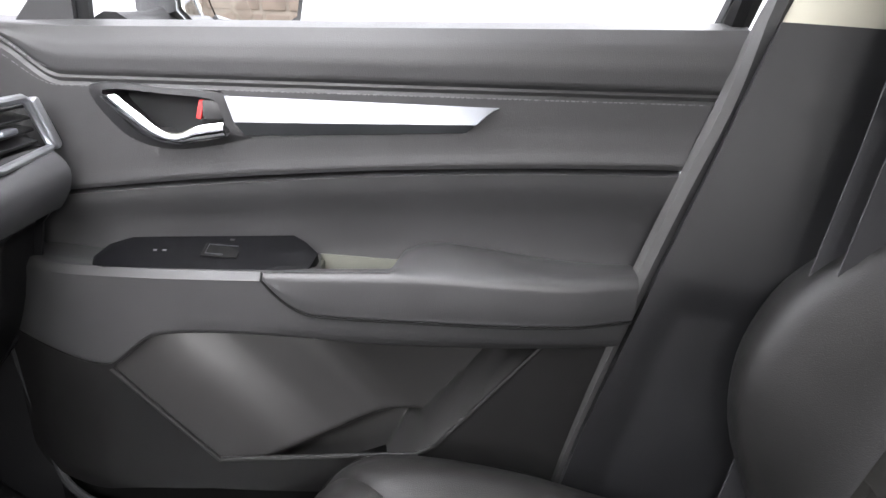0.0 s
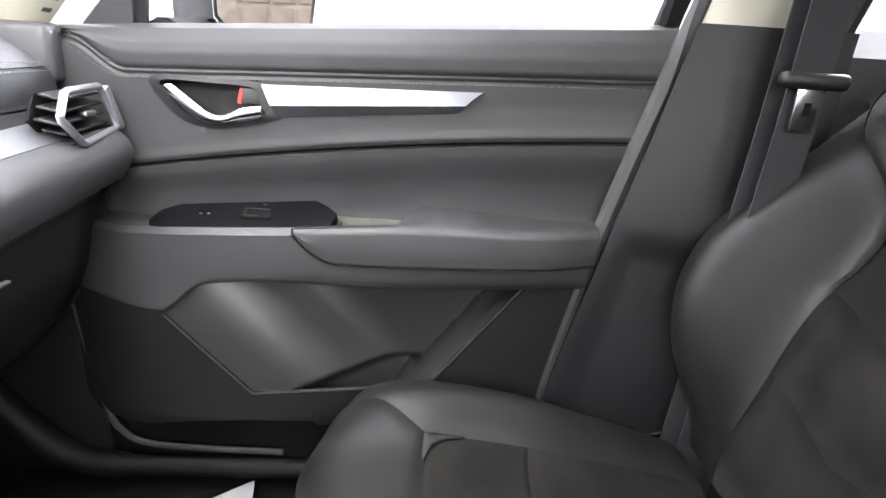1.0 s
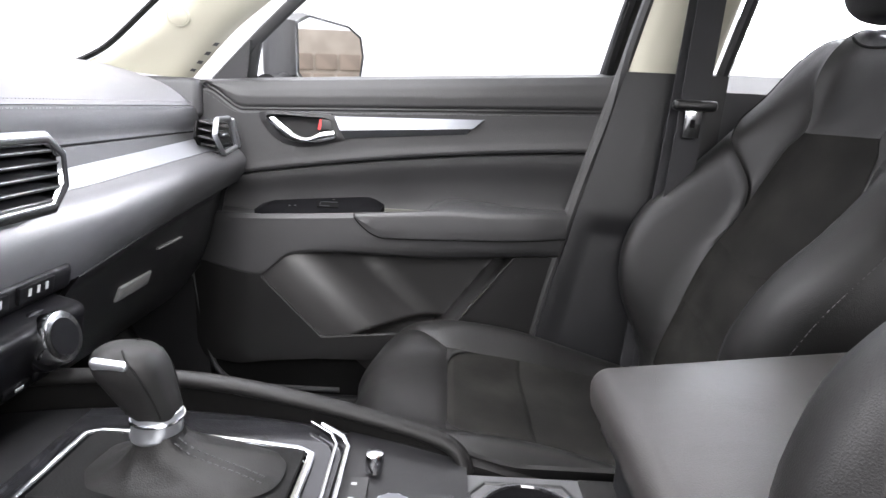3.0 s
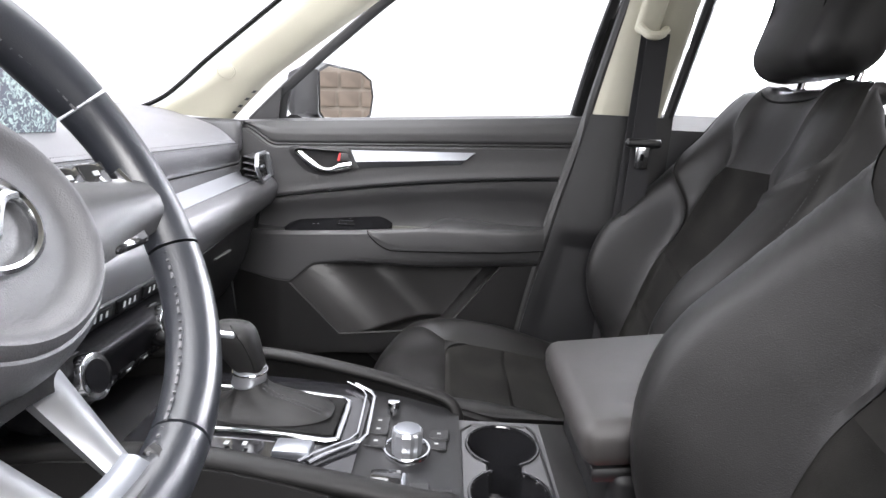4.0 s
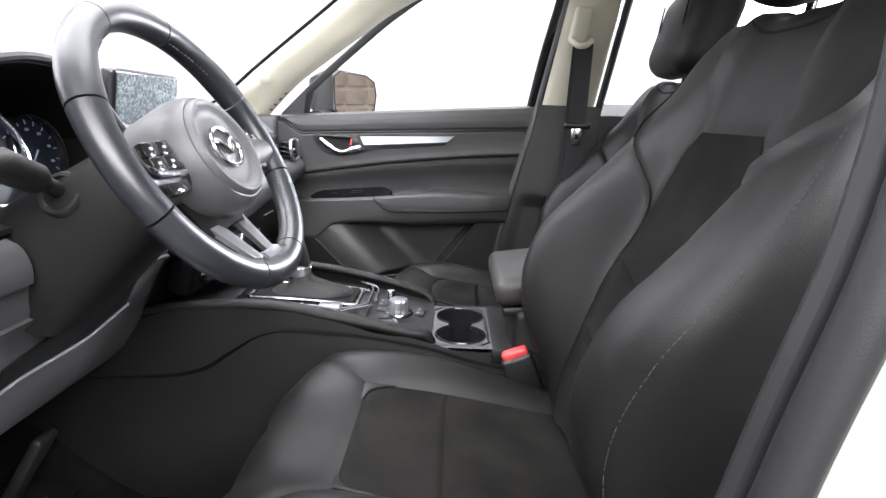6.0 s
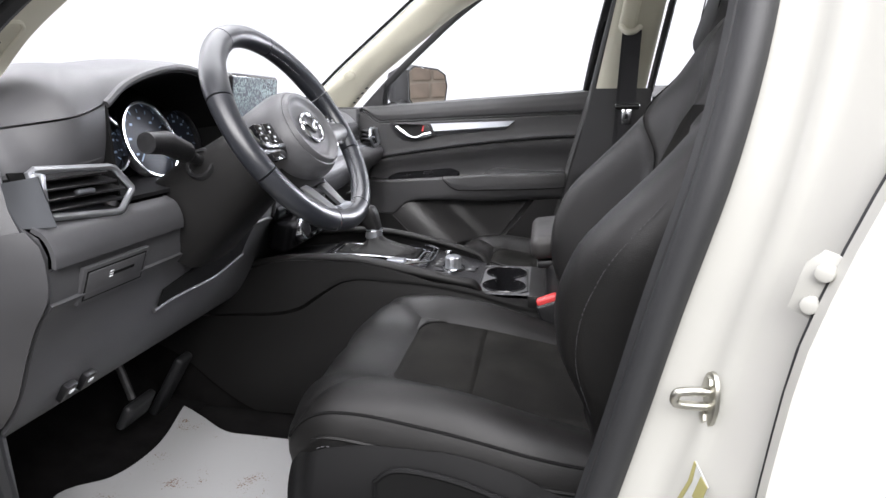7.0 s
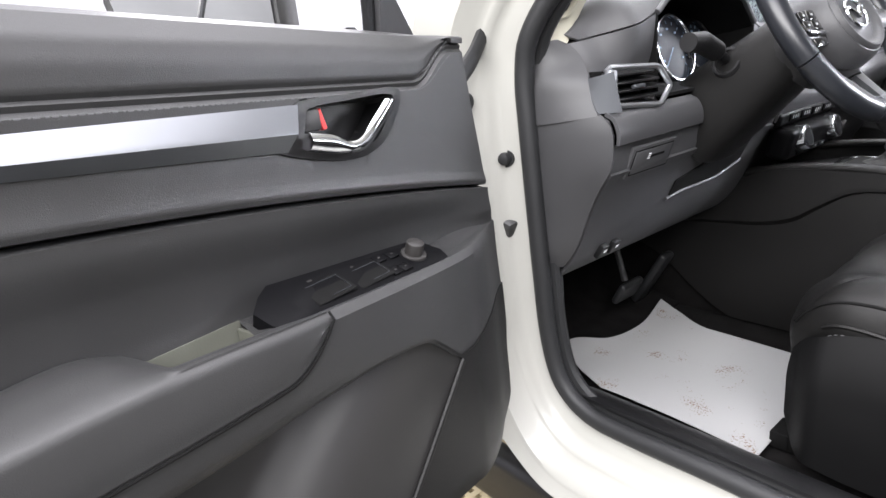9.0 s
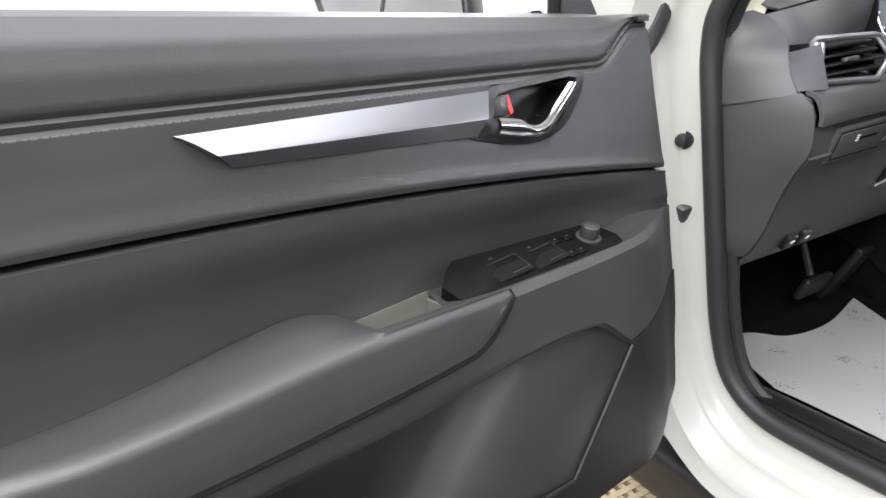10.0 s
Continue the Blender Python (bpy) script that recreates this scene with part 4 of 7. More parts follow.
    if side > 0:
        u, v = min(((i / 40, j / 60) for i in range(8, 33) for j in range(5, 55)), key=lambda q: (at(*q) - Vector((-0.583, 0.650, 1.190))).length)
        d = (at(u + 0.02, v) - at(u - 0.02, v)).cross(at(u, v + 0.02) - at(u, v - 0.02)).normalized()
        d = d if d.y < 0 else -d
        m = d.to_track_quat("Z", "Y").to_matrix().to_4x4()
        m.translation = at(u, v) - d * 0.002
        part("badge", disc(0.0165, 0.0045, 32, m, 0.0015), CREAM, root, "round cream clip cover")
        part("badge_ring", ring(0.0180, 0.0022, 0.0036, 36, m), CREAM, root, "raised ring round the clip cover")
    return root


a_pillar(1)
a_pillar(-1)


def b_pillar_far():
    root = thing("door_pillar", (0.3, 0.74, 0.4), "door pillar with cream upper trim and black lower trim", "pillar trim")

    def low(u, v):
        z = lerp(1.14, 0.40, v)
        xf = curve(z, [(0.40, 0.085), (0.62, 0.115), (0.86, 0.170), (1.0, 0.205), (1.14, 0.238)])
        x = lerp(xf, xf + curve(z, [(0.4, 0.30), (0.8, 0.24), (1.14, 0.17)]), u)
        y = 0.695 - 0.03 * math.sin(min(u * 1.3, 1) * math.pi / 2)
        y += 0.03 * smooth01((0.86 - z) / 0.02) * smooth01((u - 0.05) / 0.1) * 0.3
        return Vector((x, y, z))
    part("lower_trim", sheet(low, 14, 40, 0.02), HARD, root, "black plastic lower trim")

    def up(u, v):
        z = lerp(1.14, 1.53, v)
        x = lerp(lerp(0.238, 0.30, v), lerp(0.395, 0.440, v), u)
        y = 0.690 - 0.30 * (z - 1.14) - 0.025 * math.sin(u * math.pi) ** 0.6
        return Vector((x, y, z))
    part("upper_trim", sheet(up, 14, 12, 0.02), CREAM, root, "cream upper trim")
    edge = [(0.078, 0.700, 0.42), (0.106, 0.700, 0.62), (0.160, 0.702, 0.86), (0.196, 0.702, 1.0), (0.232, 0.700, 1.14), (0.262, 0.655, 1.30), (0.290, 0.610, 1.45), (0.302, 0.59, 1.52)]
    part("door_seal", tube(smooth_path(edge, 5), 0.013, 8), GREYSEAL, root, "grey rubber door seal")
    dark = [Vector(p) + Vector((-0.016, 0.037, 0)) for p in edge]
    part("door_seal", tube(smooth_path(dark, 5), 0.014, 8), DARK, root, "dark gap seal")
    back = [(0.405, 0.675, 1.13), (0.428, 0.63, 1.30), (0.455, 0.575, 1.50)]
    part("door_seal", tube(smooth_path(back, 5), 0.011, 8), RUBBER, root, "black rear door seal")
    # rear passenger door: sill and panel
    part("rear_door_trim", sheet(lambda u, v: Vector((lerp(0.42, 1.5, u), 0.71 + 0.02 * math.sin(v * 3) + (0.05 if v < 0.05 else 0), lerp(1.143, 0.5, v))), 10, 20, 0.01), SOFT, root, "black rear door trim")
    part("rear_door_handle", block((0.10, 0.014, 0.02), (0.53, 0.695, 1.05), 0.005, 2, (0, 8, 0)), CHROME, root, "chrome rear door handle")
    g = part("rear_window", sheet(lambda u, v: Vector((lerp(0.44, 1.45, u), 0.755 - 0.36 * lerp(0, 0.36, v), lerp(1.13, 1.50, v))), 6, 6, 0.004), GLASS, root, "clear rear side window")
    g.visible_shadow = False
    return root


b_pillar_far()


def seat_belt():
    root = thing("seat_belt", (0.35, 0.66, 1.33), "black seat belt on a cream pillar anchor, steel tongue hanging", "seat belt")
    part("guide", block((0.05, 0.03, 0.10), (0.318, 0.597, 1.355), 0.012, 3, (12, 8, 0)), CREAM, root, "cream height adjuster")
    part("loop", tube(smooth_path([(0.295, 0.595, 1.320), (0.308, 0.572, 1.302), (0.330, 0.572, 1.302), (0.350, 0.595, 1.316)], 4), 0.009, 8), CREAM, root, "cream belt loop")

    def web(u, v, x0, x1):
        z = lerp(1.306, 0.50, v)
        xc = lerp(x0, x1, v)
        return Vector((xc + lerp(-0.024, 0.024, u), 0.578 - 0.01 * min(1, v * 3) + 0.05 * v + 0.004 * u, z))
    part("webbing", sheet(lambda u, v: web(u, v, 0.330, 0.318), 6, 24, 0.0016), WEB, root, "black woven webbing")
    part("webbing", sheet(lambda u, v: web(u, v, 0.324, 0.300) + Vector((0, 0.020, 0)), 6, 24, 0.0016), WEB, root, "black woven webbing")
    part("tongue", block((0.075, 0.020, 0.018), (0.325, 0.574, 1.085), 0.007, 3), HARD, root, "black tongue grip")
    t = part("tongue_plate", plate([(-0.015, 0), (0.015, 0), (0.014, -0.048), (-0.014, -0.048)], 0.004, pose(0.325, 0.577, 1.079, 90, 0, 0), 0.001), CHROME, root, "steel belt tongue")
    part("tongue_slot", block((0.012, 0.006, 0.018), (0.325, 0.576, 1.055), 0.002), DARK, t, "")
    return root


seat_belt()


def striker():
    root = thing("door_striker", (0.24, -0.86, 0.87), "zinc-plated steel door striker bolted to the white pillar", "door striker")
    Z, Y = Vector((-0.99, -0.12, 0.0)).normalized(), Vector((0.22, -0.1, 0.95)).normalized()
    X = Y.cross(Z).normalized()
    Y = Z.cross(X)
    m = Matrix((X, Y, Z)).transposed().to_4x4()
    m.translation = Vector((0.226, -0.826, 0.844))
    m = m @ Matrix.Scale(0.60, 4)
    oval = [(0.026 * math.cos(a), 0.045 * math.sin(a) + (0.0)) for a in [i * math.tau / 24 for i in range(24)]]
    part("base_plate", plate(oval, 0.006, m, 0.0015), STEEL, root)
    loopp = [m @ Vector(p) for p in ((0.0, 0.013, 0.003), (-0.001, 0.013, 0.024), (-0.002, 0.011, 0.045), (-0.003, 0.004, 0.051), (-0.003, -0.005, 0.051), (-0.002, -0.010, 0.045), (-0.001, -0.012, 0.024), (0.0, -0.012, 0.003))]
    part("loop", tube(smooth_path(loopp, 4), 0.0040, 10), STEEL, root)
    for y in (0.03, -0.03):
        part("bolt", disc(0.009, 0.009, 6, m @ Matrix.Translation((0, y, 0.002)), 0.001), STEEL, root)


striker()


def tyre_label():
    root = thing("tyre_label", (0.19, -0.845, 0.72), "white and olive tyre pressure sticker on the door pillar", "sticker")
    Z, Y = Vector((-0.85, -0.53, 0.0)).normalized(), Vector((0.14, -0.15, 0.955)).normalized()
    X = Y.cross(Z).normalized()
    Y = Z.cross(X)
    m = Matrix((X, Y, Z)).transposed().to_4x4()
    m.translation = Vector((0.2065, -0.836, 0.742))
    m = m @ Matrix.Diagonal((0.78, 0.95, 1, 1))
    part("sticker", plate([(0.0006, 0.0585), (0.0011, 0.035), (-0.0049, 0.0055), (-0.0143, -0.0246), (-0.0208, -0.0398), (-0.0107, -0.0449), (0.0084, -0.0534), (0.0238, 0.0143), (0.0249, 0.0461), (0.0146, 0.0518)], 0.0012, m), PAPERLABEL, root, "white sticker", smooth=False)
    part("olive_band", plate([(0.0006, 0.0585), (0.0011, 0.035), (-0.0049, 0.0055), (-0.0143, -0.0246), (-0.0083, -0.0207), (0.0007, 0.0092), (0.0058, 0.0378), (0.0038, 0.0574)], 0.0008, m @ Matrix.Translation((0, 0, 0.0013))), OLIVE, root, smooth=False)
    part("olive_block", plate([(0.0115, 0.0248), (0.0234, 0.0182), (0.0249, 0.0461), (0.0135, 0.0503)], 0.0008, m @ Matrix.Translation((0, 0, 0.0013))), OLIVE, root, smooth=False)
    for bar in ([(-0.0014, -0.0309), (0.0071, -0.0331), (0.0213, 0.015), (0.0147, 0.0175)], [(-0.0002, -0.0454), (0.0066, -0.0491), (0.0126, -0.029), (0.0078, -0.0268)], [(0.0029, -0.0066), (0.0069, -0.007), (0.0113, 0.0119), (0.0077, 0.0126)]):
        part("text_bar", plate(bar, 0.0006, m @ Matrix.Translation((0, 0, 0.0013))), GREYLABEL, root, smooth=False)
    part("round_mark", disc(0.006, 0.0008, 24, m @ Matrix.Translation((-0.0142, -0.0369, 0.0013))), DARK, root, "dark round mark", smooth=False)


tyre_label()


def jamb_parts():
    """Rear hinge plate with two bolts on the white jamb."""
    root = thing("rear_hinge_plate", (0.246, -0.89, 0.97), "white painted hinge plate with two bolts beside the rear door", "hinge")
    m = Matrix.Translation((0.266, -0.892, 0.970)) @ pose(0, 0, 0, 90, 0, -38) @ pose(0, 0, 0, 0, 0, -14) @ Matrix.Scale(0.74, 4)
    part("plate", plate([(-0.016, -0.030), (0.016, -0.034), (0.018, 0.034), (-0.008, 0.034), (-0.018, 0.018)], 0.006, m, 0.002), PAINT, root)
    for y in (-0.017, 0.017):
        part("bolt", disc(0.0085, 0.012, 12, m @ Matrix.Translation((0.002, y, 0.004)), 0.002), PAINT, root, "painted bolt head")


jamb_parts()


def hinge_parts():
    for at in ((-0.668, -0.803, 0.893), (-0.704, -0.851, 0.994)):
        d = Vector((0.2, -1, 0.1)).normalized().to_track_quat("Z", "Y").to_matrix().to_4x4()
        d.translation = at
        ob = part("rubber_stop", join(disc(0.015, 0.006, 24, d), disc(0.011, 0.018, 24, d, 0.006)), RUBBER)
        tagged(ob, "round black rubber stop on the white hinge pillar", "rubber stop", "rubber stops")
    root = thing("door_check", (-0.73, -0.79, 0.745), "grey steel door check strap", "door check")
    part("strap", tube([(-0.674, -0.800, 0.774), (-0.690, -0.85, 0.764), (-0.70, -0.92, 0.752)], 0.007, 8, 0.6), GUNMETAL, root)
    part("pivot", block((0.03, 0.03, 0.03), (-0.672, -0.808, 0.774), 0.006, 2, (10, 20, 0)), GUNMETAL, root)
    ob = part("wiring_boot", tube(smooth_path([(-0.675, -0.83, 1.095), (-0.66, -0.87, 1.06), (-0.655, -0.91, 1.03)], 4), [0.009] * 8 + [0.011], 10, 1.6), RUBBER)
    tagged(ob, "black rubber strip between the door and the fender", "rubber strip")


hinge_parts()


# ---- front seats ----
VALANCE_CUT = [(-0.118, 0.620), (-0.088, 0.640), (-0.02, 0.634), (0.050, 0.612), (0.086, 0.594), (0.066, 0.550), (0.035, 0.526), (-0.05, 0.524), (-0.112, 0.530), (-0.120, 0.545)]
BACK_LINE = [(0.0, 0.175, 0.645), (0.15, 0.190, 0.735), (0.35, 0.228, 0.855), (0.6, 0.288, 0.995), (0.85, 0.338, 1.13), (1.0, 0.372, 1.215), (1.06, 0.398, 1.243), (1.12, 0.44, 1.24)]
CUSH_LINE = [(0.0, 0.22, 0.622), (0.25, 0.09, 0.640), (0.5, -0.06, 0.668), (0.72, -0.19, 0.686), (0.82, -0.243, 0.674), (0.89, -0.275, 0.642), (0.95, -0.289, 0.60), (1.0, -0.284, 0.53)]



def seat(side, label, dx=0.0, dz=0.0, lean=0.0):
    """side: -1 driver, +1 passenger; dx, dz: how far the seat is slid back and raised; lean: how far the back is set back."""
    cy = 0.386 * side
    root = thing("front_seat", (dx, cy, 0.39), label, "car seat", "front seats")

    def line(v, pts):
        return Vector((dx + curve(v, [(p[0], p[1]) for p in pts]), 0, dz + curve(v, [(p[0], p[2]) for p in pts])))

    def back(s, v):
        p = line(v, BACK_LINE) + Vector((lean, 0, 0))
        t = line(v + 0.01, BACK_LINE) - line(v - 0.01, BACK_LINE) if v < 1.1 else Vector((1, 0, -0.3))
        t.normalize()
        n = Vector((-t.z, 0, t.x))
        w = curve(v, [(0, 0.205), (0.2, 0.242), (0.45, 0.272), (0.7, 0.252), (0.88, 0.220), (0.98, 0.200), (1.05, 0.178), (1.12, 0.150)])
        bol = curve(v, [(0, 0.004), (0.10, 0.036), (0.20, 0.088), (0.30, 0.115), (0.38, 0.118), (0.55, 0.088), (0.75, 0.046), (0.92, 0.018), (1.1, 0.004)])
        a = abs(s)
        top_k = curve(v, [(0.85, 1.0), (1.0, 0.45), (1.12, 0.12)])
        lat = curve(a, [(0, 0), (0.5, 0.5), (0.56, 0.55), (0.78, 0.78), (0.95, 0.975), (1.08, 1.03), (1.25, 1.01), (1.6, 0.9)])
        fwd = curve(a, [(0, 0.0), (0.4, 0.002), (0.52, 0.010), (0.78, bol), (0.93, bol * 0.88), (1.08, bol * 0.45 - 0.01), (1.25, -0.01 - 0.05 * top_k), (1.6, -0.01 - 0.11 * top_k)])
        return p + n * fwd + Vector((0, cy + math.copysign(lat * w, s), 0))

    def cush(s, v):
        p = line(v, CUSH_LINE)
        t = line(v + 0.01, CUSH_LINE) - line(v - 0.01, CUSH_LINE)
        t.normalize()
        n = Vector((t.z, 0, -t.x))
        w = curve(v, [(0, 0.24), (0.3, 0.253), (0.7, 0.253), (0.85, 0.245), (0.93, 0.230), (1.0, 0.212)])
        bol = curve(v, [(0, 0.012), (0.25, 0.032), (0.45, 0.043), (0.6, 0.038), (0.75, 0.020), (0.85, 0.006), (1, 0.002)])
        a = abs(s)
        lat = curve(a, [(0, 0), (0.55, 0.52), (0.8, 0.78), (0.95, 0.93), (1.08, 1.0), (1.25, 1.01), (1.6, 0.97)])
        fwd = curve(a, [(0, 0.0), (0.45, 0.001), (0.55, 0.008), (0.78, bol), (0.90, bol * 0.72), (1.0, bol * 0.2 - 0.006), (1.08, -0.024), (1.25, -0.064), (1.6, -0.108)])
        bow = smooth01((v - 0.62) / 0.22) * (0.022 * min(lat, 1.1) ** 2 - 0.009)  # the nose is rounded in plan
        return p + n * fwd + Vector((bow, cy + math.copysign(lat * w, s), 0))

    def seam(v):  # edge of the side bolsters
        return curve(v, [(0, 0.60), (0.2, 0.53), (0.4, 0.50), (0.54, 0.43), (0.58, 0.46), (0.65, 0.58), (0.77, 0.85), (0.84, 0.97), (1.12, 1.0)])

    def inner(v):  # edge of the insert and of the middle shoulder panel
        return seam(v) if v <= 0.54 else curve(v, [(0.54, 0.43), (0.62, 0.425), (0.70, 0.410), (0.75, 0.390), (0.79, 0.33), (0.83, 0.36), (0.90, 0.48), (1.0, 0.58), (1.12, 0.62)])
    def dipped(s, v):  # the insert, whose cross seams sag towards the middle
        return back(s, v - 0.045 * (1 - min(1.0, abs(s) / 0.5)) * smooth01(v / 0.15) * (1 - smooth01((v - 0.5) / 0.2)))
    patch_part("back_insert", dipped, lambda v: -inner(v), inner, 0.0, 0.26, 28, 12, SUEDE, root, 0.005, "black suede lower back panel")
    patch_part("back_insert", dipped, lambda v: -inner(v), inner, 0.26, 0.45, 28, 14, SUEDE, root, 0.005, "black suede middle back panel")
    patch_part("back_insert", dipped, lambda v: -inner(v), inner, 0.45, 0.79, 28, 16, SUEDE, root, 0.005, "black suede upper back panel")
    patch_part("back_top", back, lambda v: -inner(v), inner, 0.79, 1.12, 24, 20, LEATHER, root, 0.004, "black leather shoulder panel")
    patch_part("shoulder_panel", back, inner, lambda v: max(seam(v), inner(v) + 0.01), 0.55, 1.12, 16, 30, LEATHER, root, 0.004, "black leather shoulder wing")
    patch_part("shoulder_panel", back, lambda v: -max(seam(v), inner(v) + 0.01), lambda v: -inner(v), 0.55, 1.12, 16, 30, LEATHER, root, 0.004, "black leather shoulder wing")
    patch_part("back_bolster", back, seam, 1.6, 0.0, 1.12, 28, 44, LEATHER, root, 0.006, "black leather back bolster")
    patch_part("back_bolster", back, -1.6, lambda v: -seam(v), 0.0, 1.12, 28, 44, LEATHER, root, 0.006, "black leather back bolster")
    for sg in (-1, 1):
        part("stitching", stitches([back(sg * 0.99, lerp(0.10, 0.80, i / 60)) + Vector((-0.0022, sg * 0.0018, 0)) for i in range(61)], 0.0065, 0.0045, 0.0006), SEAT_THREAD, root, "dark grey seam thread")
    part("guide_seam", tube([back(0.62 * math.cos(a), 1.055 + 0.045 * math.sin(a)) + Vector((0.0003, 0, 0.0003)) for a in [(i + 0.5) * math.tau / 40 for i in range(40)]], 0.0022, 6, 1, (0, 0, 1), True), DARK, root, "oval seam round the headrest guides")
    # back shell
    def shell(u, v):
        p0, p1 = back(-1.55, lerp(0, 0.97, v)), back(1.55, lerp(0, 0.97, v))
        q = p0.lerp(p1, u)
        return q + Vector((0.035 * math.sin(u * math.pi), 0, 0))
    part("back_shell", sheet(shell, 12, 16, 0.01), HARD, root, "hard black seat back")
    def cs(v):
        return curve(v, [(0, 0.62), (0.3, 0.595), (0.52, 0.575), (0.60, 0.565), (0.635, 0.56)])

    def nose(v):
        return curve(v, [(0.635, 0.56), (0.67, 0.61), (0.75, 0.75), (0.82, 0.87), (0.90, 0.95), (1.0, 0.95)])
    edge_s = lambda v: cs(v) if v < 0.635 else nose(v)
    patch_part("cushion_insert", cush, lambda v: cs(v), lambda v: -cs(v), 0.0, 0.42, 28, 14, SUEDE, root, 0.006, "black suede rear cushion panel")
    def cs_in(v):
        return cs(v) if v < 0.52 else curve(v, [(0.52, 0.575), (0.555, 0.570), (0.59, 0.553), (0.615, 0.515), (0.630, 0.455), (0.635, 0.40)])
    patch_part("cushion_corner", cush, lambda v: cs(v), lambda v: cs_in(v) - 0.01, 0.555, 0.640, 8, 12, LEATHER, root, 0.002, "black leather corner beside the insert")
    patch_part("cushion_corner", cush, lambda v: -cs_in(v) + 0.01, lambda v: -cs(v), 0.555, 0.640, 8, 12, LEATHER, root, 0.002, "black leather corner beside the insert")
    patch_part("cushion_insert", cush, lambda v: cs_in(v), lambda v: -cs_in(v), 0.42, 0.635, 28, 24, SUEDE, root, 0.006, "black suede front cushion panel")
    patch_part("cushion_front", cush, lambda v: edge_s(v), lambda v: -edge_s(v), 0.635, 1.0, 32, 22, LEATHER, root, 0.005, "black leather cushion nose")
    patch_part("cushion_bolster", cush, 1.6, lambda v: edge_s(v), 0.0, 1.0, 24, 40, LEATHER, root, 0.006, "black leather cushion bolster")
    patch_part("cushion_bolster", cush, lambda v: -edge_s(v), -1.6, 0.0, 1.0, 24, 40, LEATHER, root, 0.006, "black leather cushion bolster")
    for sg in (-1, 1):
        part("seam", tube([cush(sg * 0.985, lerp(0.04, 0.90, i / 50)) + Vector((0, sg * 0.0002, 0)) for i in range(51)], 0.0022, 6), DARK, root, "dark double seam")
        part("piping", tube([cush(sg * 1.10, lerp(0.05, 0.84, i / 40)) + Vector((0, sg * 0.001, 0)) for i in range(41)], 0.0032, 6), LEATHER, root, "leather piping along the cushion edge")
        part("stitching", stitches([cush(sg * 1.15, lerp(0.05, 0.84, i / 40)) + Vector((0, sg * 0.0015, 0)) for i in range(41)], 0.009, 0.006, 0.0008), THREAD, root, "grey seam thread")
    # headrest on two steel posts
    hx, hz = 0.415 + dx + lean, 1.362 + dz
    hr = block((0.118, 0.268, 0.215), (0, 0, 0), 0.052, 7)
    for v in hr.verts:
        v.co.y *= 1 - 0.10 * max(0, -v.co.z / 0.1075) - 0.05 * max(0, v.co.z / 0.1075)
        v.co.x += 0.014 * (v.co.z / 0.1075) + 0.35 * v.co.y ** 2
        v.co.z -= 0.25 * v.co.y ** 2 * (1 if v.co.z > 0 else -0.6)
    h = part("headrest", hr, LEATHER, root, "black leather headrest", m=Matrix.Translation((hx, cy, hz)) @ pose(0, 0, 0, 0, 8, 0))
    for dy in (-0.076, 0.076):
        part("headrest_post", tube([(hx + 0.012, cy + dy, hz - 0.165), (hx + 0.030, cy + dy, hz - 0.05)], 0.0065, 12), CHROME, root, "chrome post")
        part("post_guide", tube([(hx + 0.009, cy + dy, hz - 0.178), (hx + 0.012, cy + dy, hz - 0.160)], 0.0125, 14), HARD, root, "black post guide")
    for sg in (-1, 1):
        part("headrest_seam", tube(smooth_path([(hx - 0.040, cy + sg * 0.080, hz - 0.098), (hx - 0.0585, cy + sg * 0.080, hz - 0.05), (hx - 0.055, cy + sg * 0.080, hz + 0.01), (hx - 0.046, cy + sg * 0.080, hz + 0.07)], 5), 0.0020, 6), DARK, h)
    # side valance, base and rails
    rail_x = dx + 0.03 if side > 0 else 0.0
    for sg in (-1, 1):
        outer = sg == side

        def val(u, v):
            x = lerp(-0.262, 0.30, u)
            zt = curve(x, [(-0.262, 0.590), (-0.24, 0.618), (-0.20, 0.642), (-0.04, 0.654), (0.06, 0.634), (0.13, 0.606), (0.20, 0.615), (0.30, 0.66)])
            zb = curve(x, [(-0.262, 0.49), (-0.245, 0.445), (-0.21, 0.435), (-0.1, 0.43), (0.15, 0.43), (0.25, 0.47), (0.30, 0.52)])
            y = 0.258 + 0.026 * math.sin(min(1, v * 2.4 + 0.05) * math.pi / 2) - 0.036 * smooth01((-0.212 - x) / 0.05)
            return Vector((x + dx, cy + sg * y, dz + lerp(zt, zb, v)))
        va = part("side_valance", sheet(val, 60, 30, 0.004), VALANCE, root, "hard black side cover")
        if outer:
            yo = cy + sg * 0.2875
            cut = smooth_path2(VALANCE_CUT + [VALANCE_CUT[0]], 4)[:-1]
            mm = Matrix.Translation((dx, yo if sg < 0 else yo + 0.003, dz)) @ pose(0, 0, 0, 90, 0, 0)
            # dark plate laid on the cover stands in for shade in a recess
            part("recess_shade", plate(cut, 0.003, mm), DARK, va, "flat dark plate standing in for the shaded switch recess", smooth=False)
            part("recess_rim", tube([(x + dx, yo + sg * 0.001, z + dz) for x, z in cut], 0.0040, 8, 1, (0, 1, 0), True), VALANCE, va, "rounded rim of the recess")
            part("slide_switch", block((0.070, 0.014, 0.015), (-0.052 + dx, yo + sg * 0.004, 0.566 + dz), 0.005, 3, (0, 3, 0)), VALANCE, va, "black seat slide switch")
            part("tilt_switch", block((0.016, 0.016, 0.045), (0.033 + dx, yo + sg * 0.004, 0.586 + dz), 0.005, 3, (0, 15, 0)), VALANCE, va, "black backrest switch")
